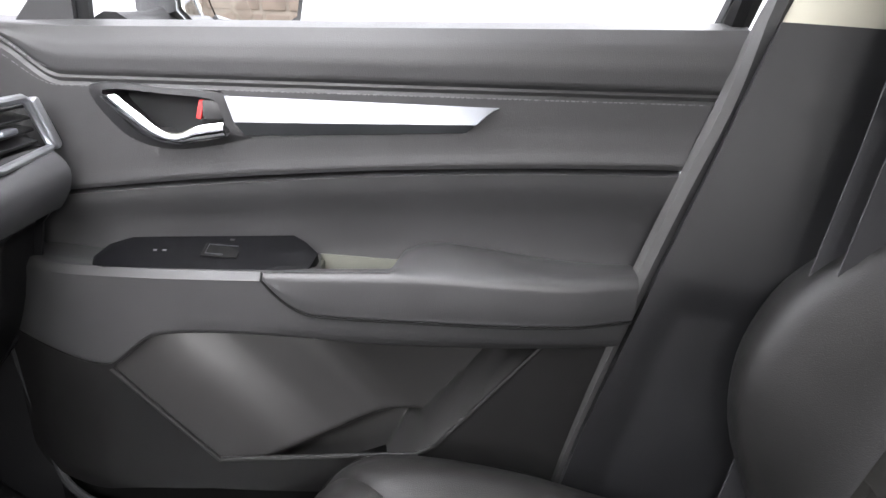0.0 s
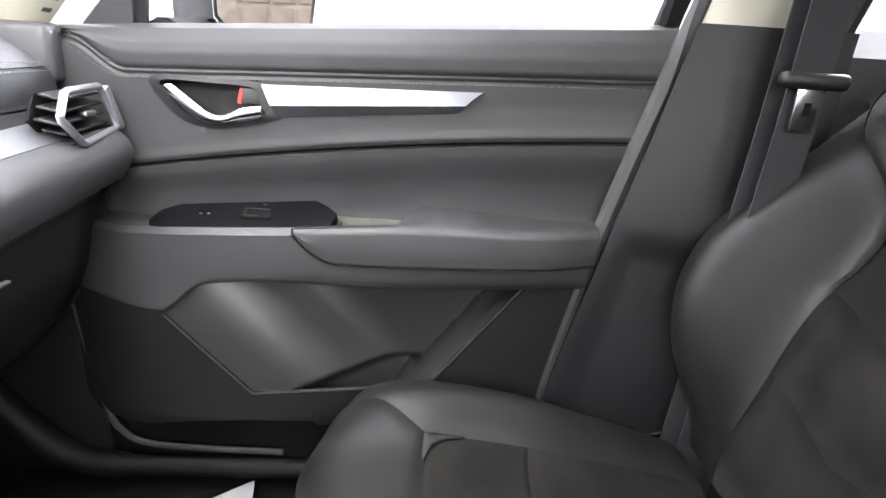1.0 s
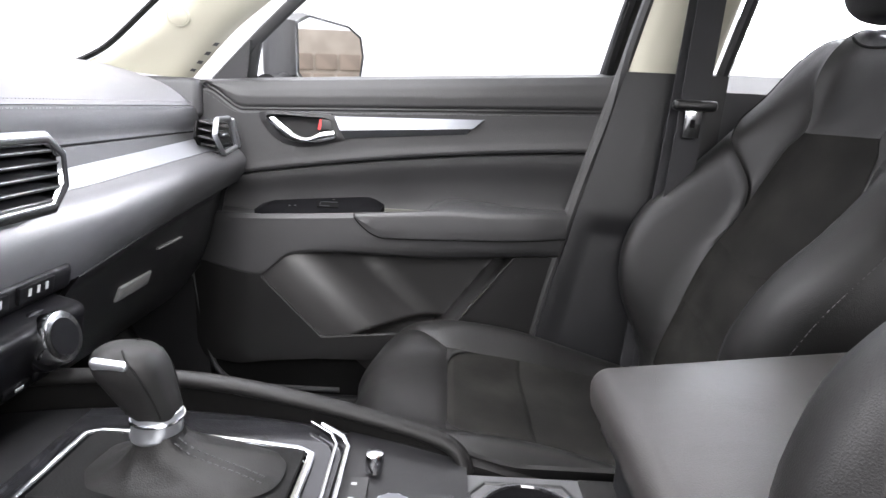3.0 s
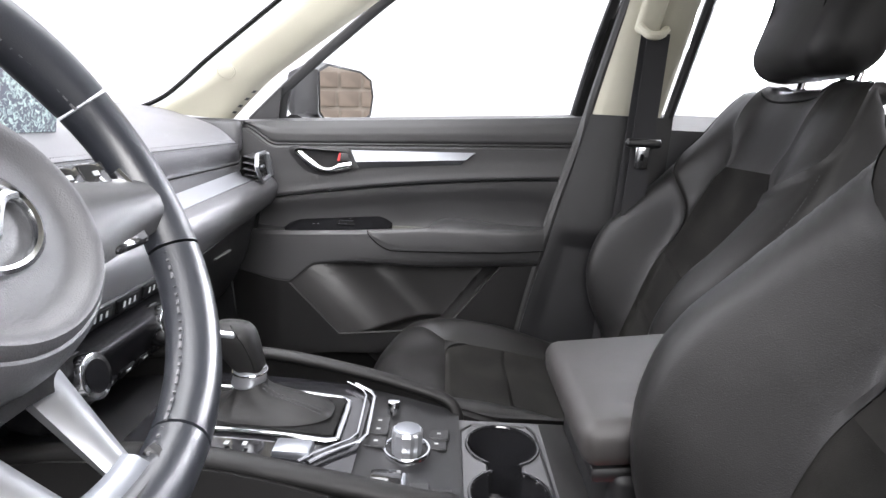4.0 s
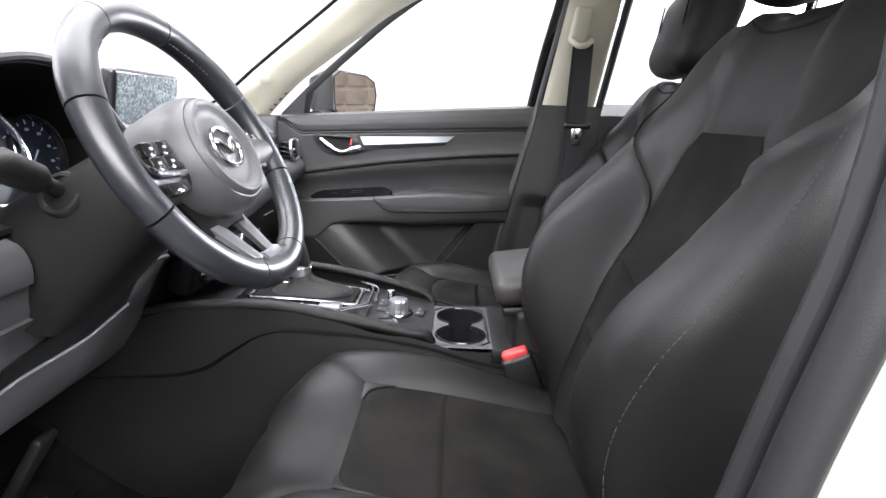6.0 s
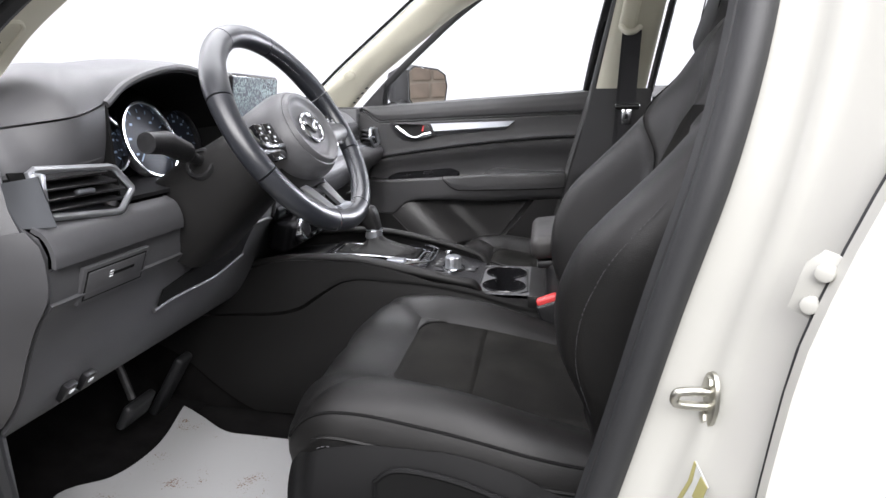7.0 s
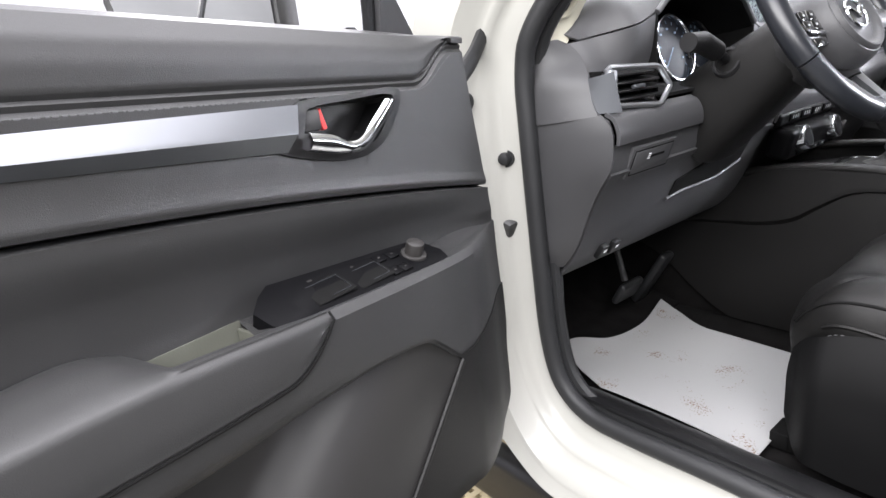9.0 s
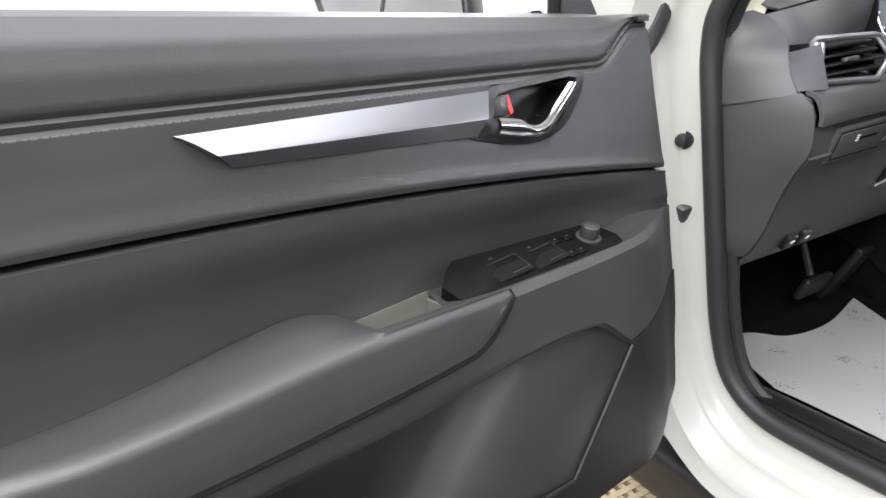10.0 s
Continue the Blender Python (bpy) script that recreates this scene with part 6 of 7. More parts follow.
def steering_wheel():
    """Local x to the car's right, y up the rim, z towards the driver."""
    root = thing("steering_wheel", WHEEL_AT, "black leather steering wheel with silver lower spokes", "steering wheel")
    R = 0.165

    def rim(a0, a1, k, r, squash=1.0):
        rows = []
        for i in range(k + 1):
            a = lerp(a0, a1, i / k)
            rr = r * (1 + 0.10 * math.exp(-((math.degrees(a) % 360 - 150) / 14) ** 2) + 0.10 * math.exp(-((math.degrees(a) % 360 - 30) / 14) ** 2))
            c = Vector((R * math.cos(a), R * math.sin(a), 0))
            rad = Vector((math.cos(a), math.sin(a), 0))
            rows.append([c + rad * (rr * 1.08 * math.cos(t)) + Vector((0, 0, rr * math.sin(t))) for t in [j * math.tau / 16 for j in range(16)]])
        return loft(rows)
    cuts = [20, 68, 112, 160, 200, 250, 290, 340, 380]
    for a, b in zip(cuts, cuts[1:]):
        part("rim_section", rim(radians(a + 0.4), radians(b - 0.4), max(6, int((b - a) / 4)), 0.0165), RIM_LEATHER, root, "black leather rim section", m=WHEEL)
    for a0, a1 in ((20, 68), (112, 160), (250, 290), (290, 340), (200, 250)):
        pts = [Vector(((R - 0.0175) * math.cos(radians(a)), (R - 0.0175) * math.sin(radians(a)), 0.005)) for a in range(a0, a1, 2)]
        part("stitching", stitches([WHEEL @ p for p in pts], 0.0065, 0.0045, 0.0011), THREAD, root, "grey cross stitch")
    # airbag hub: dome with an outer shoulder
    def hub(u, v):
        a = u * math.tau
        r = curve(v, [(0, 0.002), (0.3, 0.034), (0.5, 0.056), (0.56, 0.0605), (0.59, 0.0625), (0.62, 0.0635), (0.72, 0.070), (0.85, 0.075), (1.0, 0.074)])
        z = curve(v, [(0, 0.023), (0.3, 0.0195), (0.42, 0.021), (0.5, 0.0275), (0.56, 0.0275), (0.59, 0.020), (0.62, 0.021), (0.72, 0.012), (0.85, -0.012), (1, -0.055)])
        return Vector((r * 1.03 * math.cos(a) + 0.004, r * math.sin(a) - 0.011, z))
    part("airbag_cover", sheet(hub, 56, 28, 0, True), SOFT, root, "black airbag cover", m=WHEEL)
    # plain oval emblem with wing-like bars
    em = part("emblem", tube([(0.004 + 0.029 * math.cos(a), 0.024 * math.sin(a) - 0.011, 0.0235) for a in [i * math.tau / 36 for i in range(36)]], 0.0028, 8, 1, (0, 0, 1), True), CHROME, root, "plain chrome oval emblem", m=WHEEL)
    for sg in (-1, 1):
        part("emblem_bar", tube(smooth_path([(0.004 + sg * 0.026, -0.002, 0.023), (0.004 + sg * 0.014, -0.004, 0.0245), (0.004, -0.019, 0.025)], 4), 0.0032, 8), CHROME, em, m=WHEEL)
    # side spokes with switch pods
    for sg in (-1, 1):
        def spoke(u, v):
            x = lerp(0.070, 0.155 if sg < 0 else 0.150, u) * sg
            h = lerp(0.022, 0.020 if sg < 0 else 0.010, u)
            return Vector((x, -0.020 + h * (1 - 2 * v), lerp(-0.004, -0.004, u) + 0.008 * math.sin(v * math.pi)))
        sp = part("side_spoke", sheet(spoke, 10, 8, 0.018 if sg < 0 else 0.012), HARD, root, "black side spoke", m=WHEEL)
        part("spoke_trim", tube(smooth_path([(sg * 0.140, 0.006, 0.004), (sg * 0.142, -0.008, 0.006), (sg * 0.132, -0.019, 0.008), (sg * 0.105, -0.024, 0.008), (sg * 0.080, -0.024, 0.006)], 5), 0.0035, 8), CHROME, sp, "bright trim round the switches", m=WHEEL)
        for r_ in range(2):
            for c_ in range(2):
                part("spoke_button", block((0.0232, 0.0154, 0.008), (sg * (0.092 + c_ * 0.024), 0.006 - r_ * 0.016, 0.0035), 0.0014, 2), PIANO, sp, "black button", m=WHEEL)
                part("mark", block((0.005, 0.003, 0.001), (sg * (0.092 + c_ * 0.024), 0.006 - r_ * 0.016, 0.0077), 0), GREYLABEL, sp, m=WHEEL, smooth=False)
        part("spoke_button", block((0.038, 0.014, 0.010), (sg * 0.108, -0.038, 0.004), 0.003, 2), PIANO, sp, "black rocker button", m=WHEEL)
        # lower spokes in silver
        def low(u, v):
            p = Vector((sg * 0.0310 - 0.002, -0.086, -0.024)).lerp(Vector((sg * 0.0175 - 0.002, -0.153, 0.000)), u)
            wdt = lerp(0.027, 0.015, u)
            return p + Vector((wdt * (v - 0.5), 0, 0.004 * math.sin(v * math.pi)))
        part("lower_spoke", sheet(low, 10, 8, 0.010), SPOKE, root, "satin silver lower spoke", m=WHEEL)

    def foot(u, v):
        x = lerp(-0.022, 0.022, u)
        return Vector((x, lerp(-0.145 - 0.003 * math.cos(x * 60), -0.153 + x * x * 3, v), -0.006 + 0.004 * math.sin(v * math.pi)))
    part("spoke_foot", sheet(foot, 16, 6, 0.010), SILVER, root, "silver bridge of the lower spokes", m=WHEEL)
    part("rim_boss", tube(smooth_path([(-0.032, -0.144, 0.003), (-0.027, -0.152, 0.007), (0, -0.156, 0.009), (0.027, -0.152, 0.007), (0.032, -0.144, 0.003)], 5), 0.0045, 8), HARD, root, "black boss round the lower spokes", m=WHEEL)
    part("lower_web", sheet(lambda u, v: Vector((lerp(-0.062, 0.062, u) * lerp(1, 0.6, v), lerp(-0.045, -0.092, v), -0.046 + 0.014 * math.sin(u * math.pi))), 12, 6, 0.02), DARK, root, "black lower hub cover", m=WHEEL)
    part("hub_back", disc(0.070, 0.04, 32, WHEEL @ Matrix.Translation((0.004, -0.011, -0.075)), 0.01), HARD, root)
    return root


steering_wheel()


def column():
    root = thing("steering_column", (-0.47, -0.408, 0.99), "black steering column shroud with stalks", "steering column")
    secs = []
    for d, w, h, zo in ((-0.055, 0.060, 0.050, -0.004), (-0.07, 0.066, 0.056, -0.006), (-0.12, 0.075, 0.064, -0.012), (-0.20, 0.085, 0.075, -0.02), (-0.27, 0.09, 0.08, -0.03)):
        secs.append([WHEEL @ Vector((w * math.copysign(abs(math.cos(a)) ** 0.6, math.cos(a)), h * math.copysign(abs(math.sin(a)) ** 0.6, math.sin(a)) + zo, d)) for a in [i * math.tau / 24 for i in range(24)]])
    part("shroud", loft(secs), CONSOLE, root, "black plastic shroud")
    for sg in (-1, 1):
        mir = lambda x, y, z: Vector((x, -0.418 + (y + 0.418) * -sg, z))
        st = part("stalk", tube([mir(-0.452, -0.46, 1.0), mir(-0.456, -0.50, 1.02), mir(-0.460, -0.53, 1.036)], 0.009, 12), HARD, root, "black control stalk")
        part("stalk_knob", tube([mir(-0.456, -0.505, 1.023), mir(-0.457, -0.512, 1.027), mir(-0.463, -0.548, 1.044), mir(-0.464, -0.588, 1.046)], [0.012, 0.0165, 0.0175, 0.015], 18), HARD, st, "ribbed black knob")
        d = (mir(-0.456, -0.50, 1.02) - mir(-0.452, -0.46, 1.0)).normalized().to_track_quat("Z", "Y").to_matrix().to_4x4()
        d.translation = mir(-0.452, -0.475, 1.004)
        part("stalk_boot", ring(0.022, 0.005, 0.012, 28, d), HARD, st)


column()


def driver_lower():
    """Switch blank, hood release and card slot in the driver's lower panel."""
    m = Matrix.Translation((-0.502, -0.642, 0.874)) @ pose(0, 0, 0, 0, 112, 0) @ pose(0, 0, 0, 0, 0, 90)
    root = thing("switch_blank", (-0.508, -0.625, 0.858), "black switch blank with one lit mark in the lower panel", "switch panel")
    part("cover", plate([(-0.062, -0.027), (0.062, -0.027), (0.062, 0.027), (-0.062, 0.027)], 0.006, m, 0.002), TRIM, root)
    part("bed", plate([(-0.056, -0.022), (0.056, -0.022), (0.056, 0.022), (-0.056, 0.022)], 0.0008, m @ Matrix.Translation((0, 0, 0.0058))), DARK, root)
    part("recess", plate([(-0.0535, -0.0197), (0.0535, -0.0197), (0.0535, 0.0197), (-0.0535, 0.0197)], 0.003, m @ Matrix.Translation((0, 0, 0.0045)), 0.0008), TRIM, root)
    part("slot", block((0.040, 0.004, 0.001), (0.012, 0.006, 0.0078), 0), DARK, root, m=m, smooth=False)
    for q in (0.003, 0.007, 0.011):
        part("mark", block((0.006, 0.0016, 0.001), (-0.012, q, 0.0079), 0), WHITEPRINT, root, m=m, smooth=False)
    gap = thing("column_gap", (-0.54, -0.38, 0.79), "dark gap under the steering column with a raised lip", "panel gap")

    def knee(y, z, out):
        return Vector((curve(z, [(0.735, -0.575), (0.80, -0.545), (0.846, -0.520), (0.868, -0.504)]) + out, y, z))

    def low_z(y):
        return curve(y, [(-0.505, 0.770), (-0.46, 0.776), (-0.35, 0.775), (-0.245, 0.797)])
    part("slot", sheet(lambda u, v: knee(lerp(-0.50, -0.245, u), lerp(lerp(0.803, 0.856, u), low_z(lerp(-0.50, -0.245, u)), v), 0.008), 20, 6, 0.003), DARK, gap)
    part("lip", tube([knee(lerp(-0.51, -0.24, i / 20), low_z(lerp(-0.51, -0.24, i / 20)) - 0.002, 0.011) for i in range(21)], 0.004, 8), SOFT, gap, "raised lip")
    rel = thing("release_levers", (-0.625, -0.655, 0.68), "bonnet and fuel release levers under the dashboard", "lever")
    m2 = Matrix.Translation((-0.594, -0.645, 0.710)) @ pose(0, 0, 0, 0, 125, 0) @ pose(0, 0, 0, 0, 0, 90) @ Matrix.Scale(1.2, 4)
    part("housing", plate([(-0.04, -0.02), (0.04, -0.02), (0.03, 0.025), (-0.03, 0.025)], 0.006, m2, 0.002), DARK, rel)
    for dx in (-0.018, 0.012):
        part("lever", block((0.018, 0.026, 0.012), (dx, 0, 0.010), 0.003, 2), HARD, rel, m=m2)
        part("mark", block((0.006, 0.005, 0.001), (dx, 0.004, 0.0165), 0), WHITEPRINT, rel, m=m2, smooth=False)


driver_lower()


def pedals():
    root = thing("brake_pedal", (-0.74, -0.36, 0.49), "black rubber brake pedal on a steel arm", "pedal")
    part("pad", block((0.018, 0.085, 0.06), (-0.735, -0.365, 0.49), 0.008, 3, (0, 30, 0)), RUBBER, root)
    part("arm", tube([(-0.745, -0.36, 0.51), (-0.78, -0.355, 0.62), (-0.80, -0.35, 0.72)], 0.008, 8), GUNMETAL, root)
    ob = part("accelerator_pedal", block((0.02, 0.05, 0.17), (-0.755, -0.225, 0.475), 0.008, 3, (0, 32, 0)), RUBBER)
    tagged(ob, "long black accelerator pedal beside the tunnel", "pedal")


pedals()


# ---- centre console ----
def console():
    root = thing("centre_console", (-0.15, -0.02, 0.39), "black centre console with shifter surround and cup holders", "centre console")
    yl, yr = -0.140, 0.112

    def side(sg):
        def at(u, v):
            x = lerp(-1.0, 0.42, u)
            zt = curve(x, [(-1.0, 0.69), (-0.70, 0.70), (-0.5, 0.775), (-0.33, 0.782), (-0.2, 0.762), (-0.05, 0.715), (0.02, 0.70), (0.42, 0.70)])
            y0 = yl if sg < 0 else yr
            zb = curve(x, [(-1.0, 0.60), (-0.754, 0.516), (-0.67, 0.45), (-0.60, 0.404), (-0.56, 0.39), (0.42, 0.39)])
            zt -= 0.017 * smooth01((-0.06 - x) / 0.10) * smooth01((x + 0.66) / 0.1) if sg < 0 else 0
            zs = curve(x, [(-1.0, 0.62), (-0.70, 0.625), (-0.612, 0.630), (-0.445, 0.653), (-0.40, 0.685), (-0.34, 0.722), (-0.215, 0.727), (-0.046, 0.706), (0.05, 0.68), (0.42, 0.66)])
            zs = max(zs, zb + 0.01)
            k = 0.4
            z = lerp(zt, zs, v / k) if v < k else lerp(zs - 0.002, zb, (v - k) / (1 - k))
            step = 1.0 if v >= k else 0.0
            w = (zt - z) / (zt - 0.39)
            y = y0 + sg * (0.008 * math.sin(min(1, w * 3) * math.pi / 2) + 0.012 * w - 0.012 * step)
            return Vector((x, y, z))
        return sheet(at, 110, 30, 0.006)
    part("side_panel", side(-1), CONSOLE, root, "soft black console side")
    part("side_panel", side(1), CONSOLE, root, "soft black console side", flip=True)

    for y0 in (-0.128, 0.10):
        part("tunnel_carpet", block((0.62, 0.02, 0.30), (-0.80, y0, 0.50), 0.004), CARPET, root, "black carpet along the tunnel")

    def rail(sg):
        y0 = yl + 0.012 if sg < 0 else yr - 0.012
        d = 0.017 if sg < 0 else 0.0
        pts = [(-0.62, y0, 0.755 - d), (-0.48, y0, 0.778 - d), (-0.33, y0, 0.785 - d), (-0.2, y0, 0.766 - d), (-0.09, y0, 0.738 - d * 0.5), (-0.055, y0 - sg * 0.004, 0.722), (-0.045, y0 - sg * 0.010, 0.700)]
        return tube(smooth_path(pts, 6), 0.014 if sg < 0 else 0.010, 12, 0.8)
    for sg in (-1, 1):
        part("side_rail", rail(sg), CONSOLE, root, "padded black console rail")

    def top_z(x):
        return curve(x, [(-0.6, 0.725), (-0.37, 0.752), (-0.19, 0.742), (-0.05, 0.712)])
    part("top_plate", sheet(lambda u, v: Vector((lerp(-0.62, -0.045, u), lerp(yl + 0.015, yr - 0.015, v), top_z(lerp(-0.62, -0.045, u)))), 24, 6, 0.008), HARD, root, "black console top")
    # gloss surround with chrome frame
    def quad_loop(x0, x1, y0, y1, dz, n=5):
        c = [(x0, y0), (x1, y0), (x1, y1), (x0, y1)]
        out = []
        for i in range(4):
            a, b = c[i], c[(i + 1) % 4]
            for k in range(n):
                t = 0.06 + 0.88 * k / (n - 1)
                x, y = lerp(a[0], b[0], t), lerp(a[1], b[1], t)
                out.append((x, y, top_z(x) + dz))
        return out
    part("gloss_plate", sheet(lambda u, v: Vector((lerp(-0.42, -0.165, u), lerp(-0.112, 0.085, v), top_z(lerp(-0.42, -0.165, u)) + 0.006)), 12, 6, 0.004), PIANO, root, "gloss black shifter plate")
    part("chrome_frame", tube(quad_loop(-0.395, -0.190, -0.062, 0.040, 0.010), 0.0038, 8, 0.6, (0, 0, 1), True), CHROME, root, "chrome shifter frame")
    part("boot_well", block((0.19, 0.09, 0.004), (-0.29, -0.011, top_z(-0.29) + 0.0085), 0.001, 1, (0, 2.5, 0)), DARK, root)
    for o, r in ((0.0, 0.0027), (0.011, 0.0018)):
        rear = [(-0.190 - o, 0.082), (-0.167 - o, 0.067), (-0.160 - o, 0.052), (-0.158 - o, -0.040), (-0.165 - o, -0.057), (-0.198 - o, -0.094), (-0.210 - o, -0.112)]
        part("chrome_edge", tube([(x, y, top_z(x) + 0.0125) for x, y in rear], r, 8, 0.7), CHROME, root, "chrome edge behind the shifter")
    for k in range(5):
        part("gear_mark", block((0.005, 0.007, 0.001), (-0.365 + 0.020 * k, -0.088, top_z(-0.33) + 0.0090), 0, turn=(0, 2, 0)), GREYLABEL, root, "pale gear mark", smooth=False)
    part("mode_switch", block((0.042, 0.028, 0.012), (-0.232, -0.088, top_z(-0.232) + 0.010), 0.004, 2), SILVER, root, "silver mode switch")
    # knobs behind the shifter
    m = Matrix.Translation((-0.110, -0.040, top_z(-0.11) + 0.004))
    part("knob_ring", ring(0.0265, 0.0025, 0.006, 40, m), CHROME, root, "chrome knob ring")
    fluted = loft([[m @ Vector((r * (1 + (0.045 if k % 2 else -0.02)) * math.cos(k * math.tau / 24), r * (1 + (0.045 if k % 2 else -0.02)) * math.sin(k * math.tau / 24), z_)) for k in range(24)] for z_, r in ((0.0, 0.0170), (0.008, 0.0178), (0.027, 0.0178), (0.030, 0.0160))])
    part("command_knob", fluted, SPOKE, root, "knurled chrome command knob", smooth=False)
    part("knob_cap", disc(0.0150, 0.0015, 28, m @ Matrix.Translation((0, 0, 0.0296)), 0.0005), SILVER, root, "silver knob cap")
    m = Matrix.Translation((-0.133, 0.040, top_z(-0.133) + 0.004))
    part("volume_knob", disc(0.0085, 0.018, 20, m, 0.002), CHROME, root, "small chrome volume knob")
    for x, y in ((-0.148, -0.005), (-0.148, -0.032), (-0.148, 0.015), (-0.075, -0.005), (-0.072, 0.02)):
        part("command_button", block((0.026, 0.022, 0.004), (x, y, top_z(x) + 0.001), 0.001, 1), HARD, root, "black command button")
        part("mark", block((0.005, 0.003, 0.001), (x, y, top_z(x) + 0.0033), 0), GREYLABEL, root, smooth=False)
    part("brake_switch", block((0.036, 0.026, 0.010), (-0.128, -0.104, top_z(-0.128) + 0.006), 0.004, 2), PIANO, root, "parking brake switch")
    part("switch_tip", block((0.008, 0.022, 0.008), (-0.110, -0.104, top_z(-0.11) + 0.009), 0.003, 2), SILVER, root, "silver switch tip")
    for x in (-0.092, -0.066):
        part("command_button", block((0.022, 0.026, 0.004), (x, -0.104, top_z(x) + 0.001), 0.001, 1), HARD, root, "black button")
    # cup holder tray
    z = 0.708
    bm = bmesh.new()
    bmesh.ops.create_grid(bm, x_segments=44, y_segments=80, size=1)
    x0, x1, y0, y1 = -0.048, 0.068, -0.146, 0.078
    cups = ((0.010, 0.018), (0.010, -0.082))
    for v in bm.verts:
        x, y = lerp(x0, x1, (v.co.x + 1) / 2), lerp(y0, y1, (v.co.y + 1) / 2)
        d = min(math.hypot(x - cx, y - cy) for cx, cy in cups)
        neck = abs(x - 0.010) < 0.022 and -0.082 < y < 0.018
        depth = 0.10 * smooth01((0.0450 - d) / 0.004)
        if neck:
            depth = max(depth, 0.045 * smooth01((0.022 - abs(x - 0.010)) / 0.005))
        v.co = (x, y, z - depth)
    wells = bm.copy()
    bmesh.ops.delete(wells, geom=[f for f in wells.faces if max(q.co.z for q in f.verts) > z - 0.002 and min(q.co.z for q in f.verts) > z - 0.004], context="FACES")
    bmesh.ops.delete(bm, geom=[f for f in bm.faces if min(q.co.z for q in f.verts) <= z - 0.004], context="FACES")
    part("cup_tray", bm, TRIM, root, "black tray round the cup holders")
    part("cup_well", wells, PIANO, root, "black double cup well")
    part("tray_rim", tube([(x0 + 0.004, y0 + 0.02, z), (x0 + 0.004, y1 - 0.03, z), (x0 + 0.02, y1 - 0.012, z), (x1 - 0.02, y1 - 0.012, z), (x1 - 0.01, y1 - 0.03, z), (x1 - 0.006, y0 + 0.03, z), (x1 - 0.02, y0 + 0.014, z), (x0 + 0.016, y0 + 0.012, z)], 0.0022, 6, 1, (0, 0, 1), True), HARD, root, "raised tray rim")
    for cx, cy in cups:
        arc = [(cx + 0.046 * math.cos(a), cy + 0.046 * math.sin(a), z + 0.0008) for a in [math.radians(d) for d in (range(-68, 249, 8) if cy > -0.03 else range(112, 429, 8))]]
        part("cup_rim", tube(arc, 0.0022, 6), PIANO, root, "glossy cup rim")
    part("tray_side", block((0.075, 0.232, 0.03), (0.100, -0.034, 0.694), 0.006, 2), CONSOLE, root, "black tray edge before the bin")
    # bin and its lid
    part("storage_bin", block((0.38, 0.225, 0.36), (0.29, -0.028, 0.60), 0.015, 3), HARD, root, "black storage bin")
    lid = block((0.36, 0.235, 0.058), (0, 0, 0), 0.018, 6)
    for v in lid.verts:
        f = (0.18 - v.co.x) / 0.36
        v.co.z += 0.006 * math.cos(v.co.y / 0.1175 * 1.4) - (0.010 * f ** 3 if v.co.z > 0 else 0)
    part("armrest_lid", lid, LID, root, "padded black armrest lid", m=Matrix.Translation((0.245, -0.030, 0.829)) @ pose(0, 0, 0, 0, -6, 0))
    part("lid_lip", block((0.34, 0.215, 0.018), (0.25, -0.028, 0.790), 0.006, 2, (0, -6, 0)), HARD, root, "black lower lid")
    return root


console().location += Vector((-0.010, -0.012, -0.003))


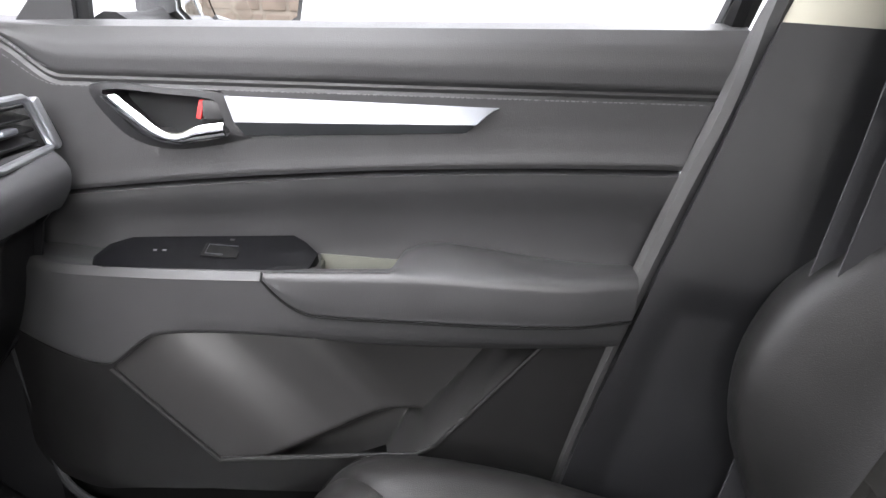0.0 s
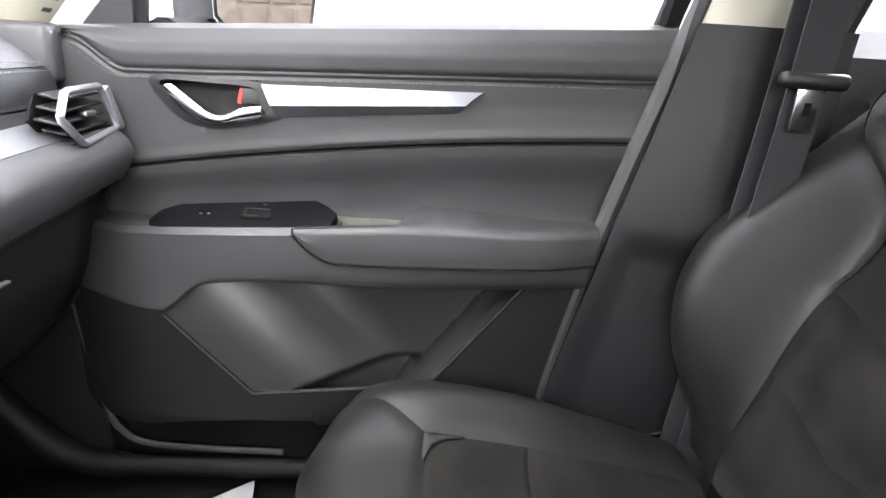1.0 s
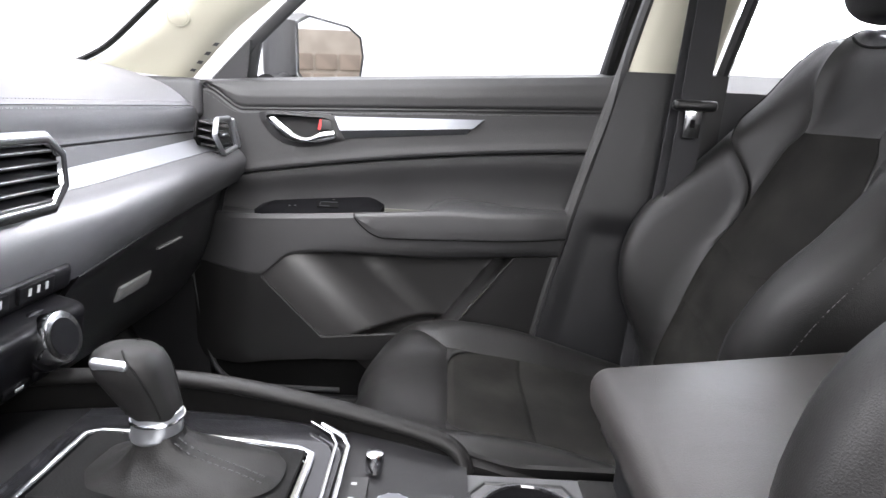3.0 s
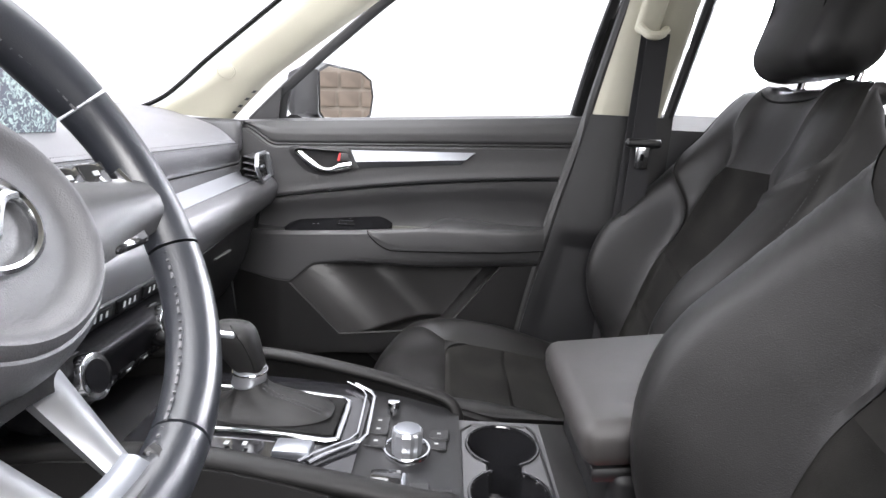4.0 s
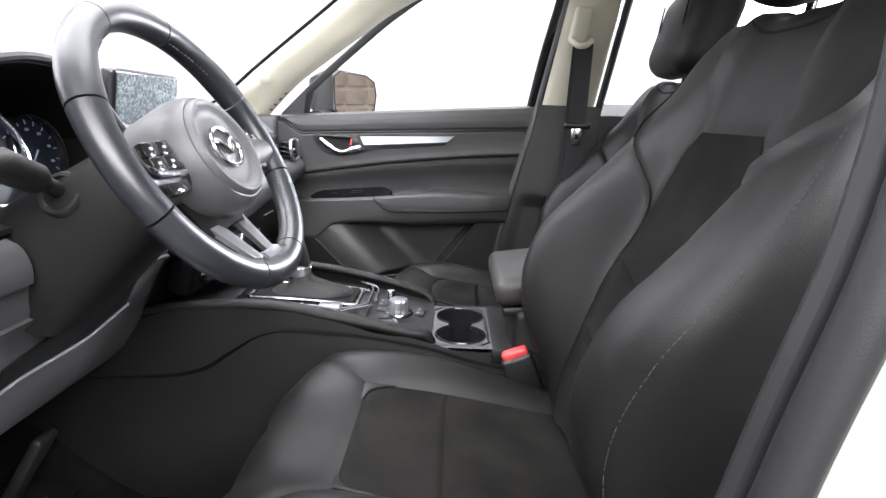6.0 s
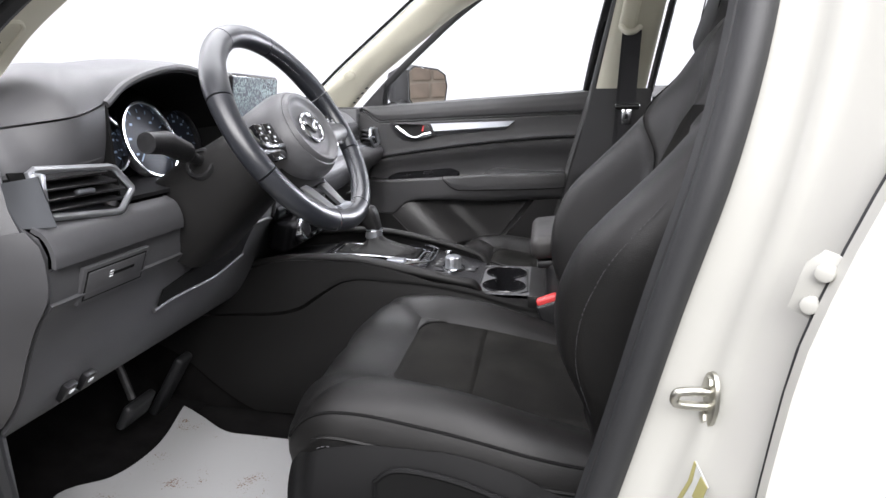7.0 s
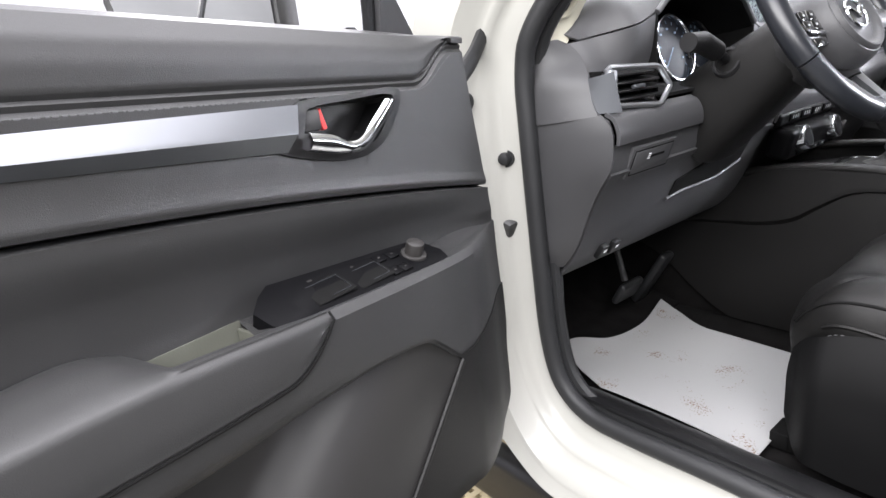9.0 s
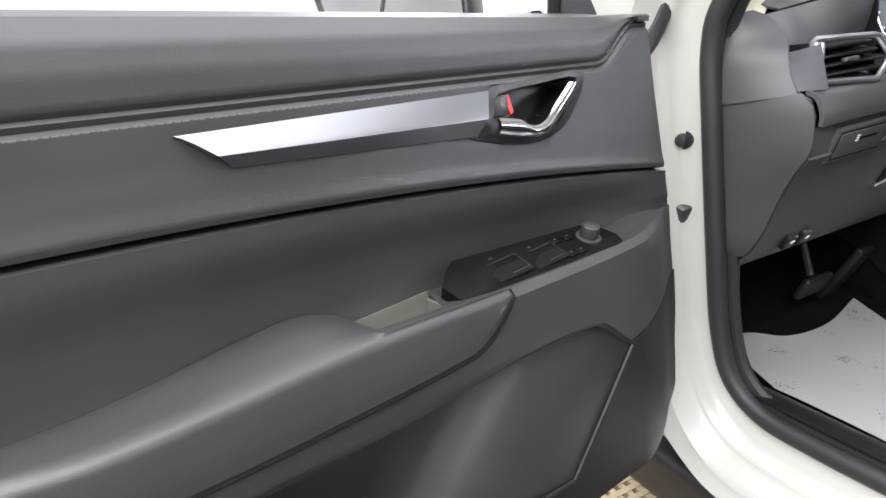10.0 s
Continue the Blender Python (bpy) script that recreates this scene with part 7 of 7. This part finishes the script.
def shifter():
    root = thing("gear_selector", (-0.30, -0.01, 0.755), "black leather gear selector with chrome collar and stitched boot", "gear selector")
    cx, cy = -0.313, -0.020
    # boot: a narrow neck under the collar that runs out to the rear in soft pleats
    secs = []
    for z, x0, x1, wy, pl in ((0.757, -0.072, 0.100, 0.043, 0.0), (0.760, -0.062, 0.096, 0.041, 0.02), (0.764, -0.046, 0.088, 0.037, 0.03), (0.769, -0.034, 0.072, 0.031, 0.05), (0.775, -0.026, 0.050, 0.026, 0.06), (0.781, -0.021, 0.030, 0.0215, 0.05), (0.788, -0.018, 0.019, 0.0185, 0.03), (0.794, -0.0165, 0.0165, 0.0165, 0.0)):
        ring_ = []
        for a in [i * math.tau / 56 for i in range(56)]:
            k = 1 + pl * math.sin(9 * a + z * 260)
            c, q = math.copysign(abs(math.cos(a)) ** 0.75, math.cos(a)), math.copysign(abs(math.sin(a)) ** 0.75, math.sin(a))
            ring_.append(Vector((cx + k * (x1 * c if c > 0 else -x0 * c), cy + k * wy * q, z)))
        secs.append(ring_)
    b = part("boot", loft(secs), LEATHER, root, "black pleated leather boot")
    for dy in (-0.004, 0.004):
        part("boot_seam", stitches([(cx + t, cy - 0.010 + dy - 0.010 * (t / 0.09), curve(t, [(0.016, 0.793), (0.03, 0.784), (0.05, 0.7775), (0.072, 0.7715), (0.092, 0.7645)])) for t in [0.018 + 0.006 * i for i in range(13)]], 0.006, 0.004, 0.0006), SEAT_THREAD, b)
    collar = [[Vector((cx - 0.004 + 0.004 * (z - 0.79) / 0.03 + r * math.cos(a), cy + r * 0.95 * math.sin(a), z)) for a in [i * math.tau / 32 for i in range(32)]] for z, r in ((0.786, 0.0165), (0.789, 0.0195), (0.792, 0.0205), (0.806, 0.0190), (0.812, 0.0180), (0.8125, 0.0165))]
    part("collar", loft(collar), SPOKE, root, "satin chrome collar")
    part("collar_ring", tube([(cx - 0.002 + 0.0205 * math.cos(a), cy + 0.0195 * math.sin(a), 0.806) for a in [i * math.tau / 32 for i in range(32)]], 0.0012, 6, 1, (0, 0, 1), True), CHROME, root)
    secs = []
    for z, wx, wy, ox, e in ((0.808, 0.0165, 0.0160, -0.001, 0.8), (0.812, 0.0188, 0.0178, -0.003, 0.72), (0.820, 0.0205, 0.0190, -0.007, 0.66), (0.831, 0.0228, 0.0205, -0.012, 0.62), (0.842, 0.0252, 0.0220, -0.017, 0.62), (0.851, 0.0262, 0.0224, -0.0205, 0.64), (0.858, 0.0252, 0.0212, -0.0225, 0.68), (0.863, 0.0222, 0.0180, -0.0235, 0.74), (0.866, 0.0160, 0.0125, -0.0235, 0.8), (0.8672, 0.0075, 0.0055, -0.0235, 0.9), (0.8674, 0.0010, 0.0010, -0.0235, 1.0)):
        secs.append([Vector((cx + ox + wx * math.copysign(abs(math.cos(a)) ** e, math.cos(a)), cy + wy * math.copysign(abs(math.sin(a)) ** e, math.sin(a)), z)) for a in [i * math.tau / 36 for i in range(36)]])
    knob = part("knob", loft(secs), CONSOLE, root, "black leather knob")
    for sg in (-1, 1):
        part("knob_seam", tube(smooth_path([(cx + 0.009, cy + sg * 0.0172, 0.813), (cx + 0.005, cy + sg * 0.0202, 0.831), (cx - 0.001, cy + sg * 0.0220, 0.846), (cx - 0.012, cy + sg * 0.0195, 0.8605), (cx - 0.020, cy + sg * 0.0110, 0.8668)], 5), 0.0009, 6), DARK, knob, "dark seam of the knob")
    part("button_plate", block((0.030, 0.008, 0.011), (cx - 0.026, cy - 0.0180, 0.8570), 0.0034, 4, (34, 4, 0)), SPOKE, root, "satin silver plate on the knob")


shifter()


# ---- paper floor mats ----
def paper_mat_passenger():
    """Paper mat whose door-side edge curves in and runs out to a free corner."""
    def at(u, v):
        x = lerp(-0.90, lerp(-0.250, -0.345, v), u)
        y = lerp(0.23, curve(x, [(-0.90, 0.660), (-0.76, 0.614), (-0.655, 0.588), (-0.56, 0.577), (-0.485, 0.580), (-0.42, 0.624), (-0.345, 0.685)]), v)
        return Vector((x, y, 0.398 + 0.005 * math.sin(u * 5) * math.sin(v * 4) + 0.06 * smooth01((-0.72 - x) / 0.2)))
    return tagged(part("paper_floor_mat", sheet(at, 40, 24, 0.0015), PAPER), "white paper floor mat with a curved edge", "floor mat", "paper mats")


def paper_mat_driver():
    """Paper mat with a waved front edge, tucked under the seat."""
    def at(u, v):
        y0 = lerp(-0.648, -0.212, u)
        x = lerp(curve(y0, [(-0.648, -0.61), (-0.60, -0.72), (-0.551, -0.768), (-0.472, -0.722), (-0.371, -0.707), (-0.212, -0.738)]), -0.302, v)
        y = lerp(y0, lerp(-0.654, -0.289, u), smooth01(v * 2.5))
        return Vector((x, y, 0.398 + 0.006 * math.sin(u * 5 + 2) * math.sin(v * 4) + 0.02 * smooth01((-0.69 - x) / 0.08)))
    return tagged(part("paper_floor_mat", sheet(at, 30, 24, 0.0015), PAPER), "white paper floor mat with specks of dirt", "floor mat", "paper mats")


paper_mat_driver()
paper_mat_passenger()
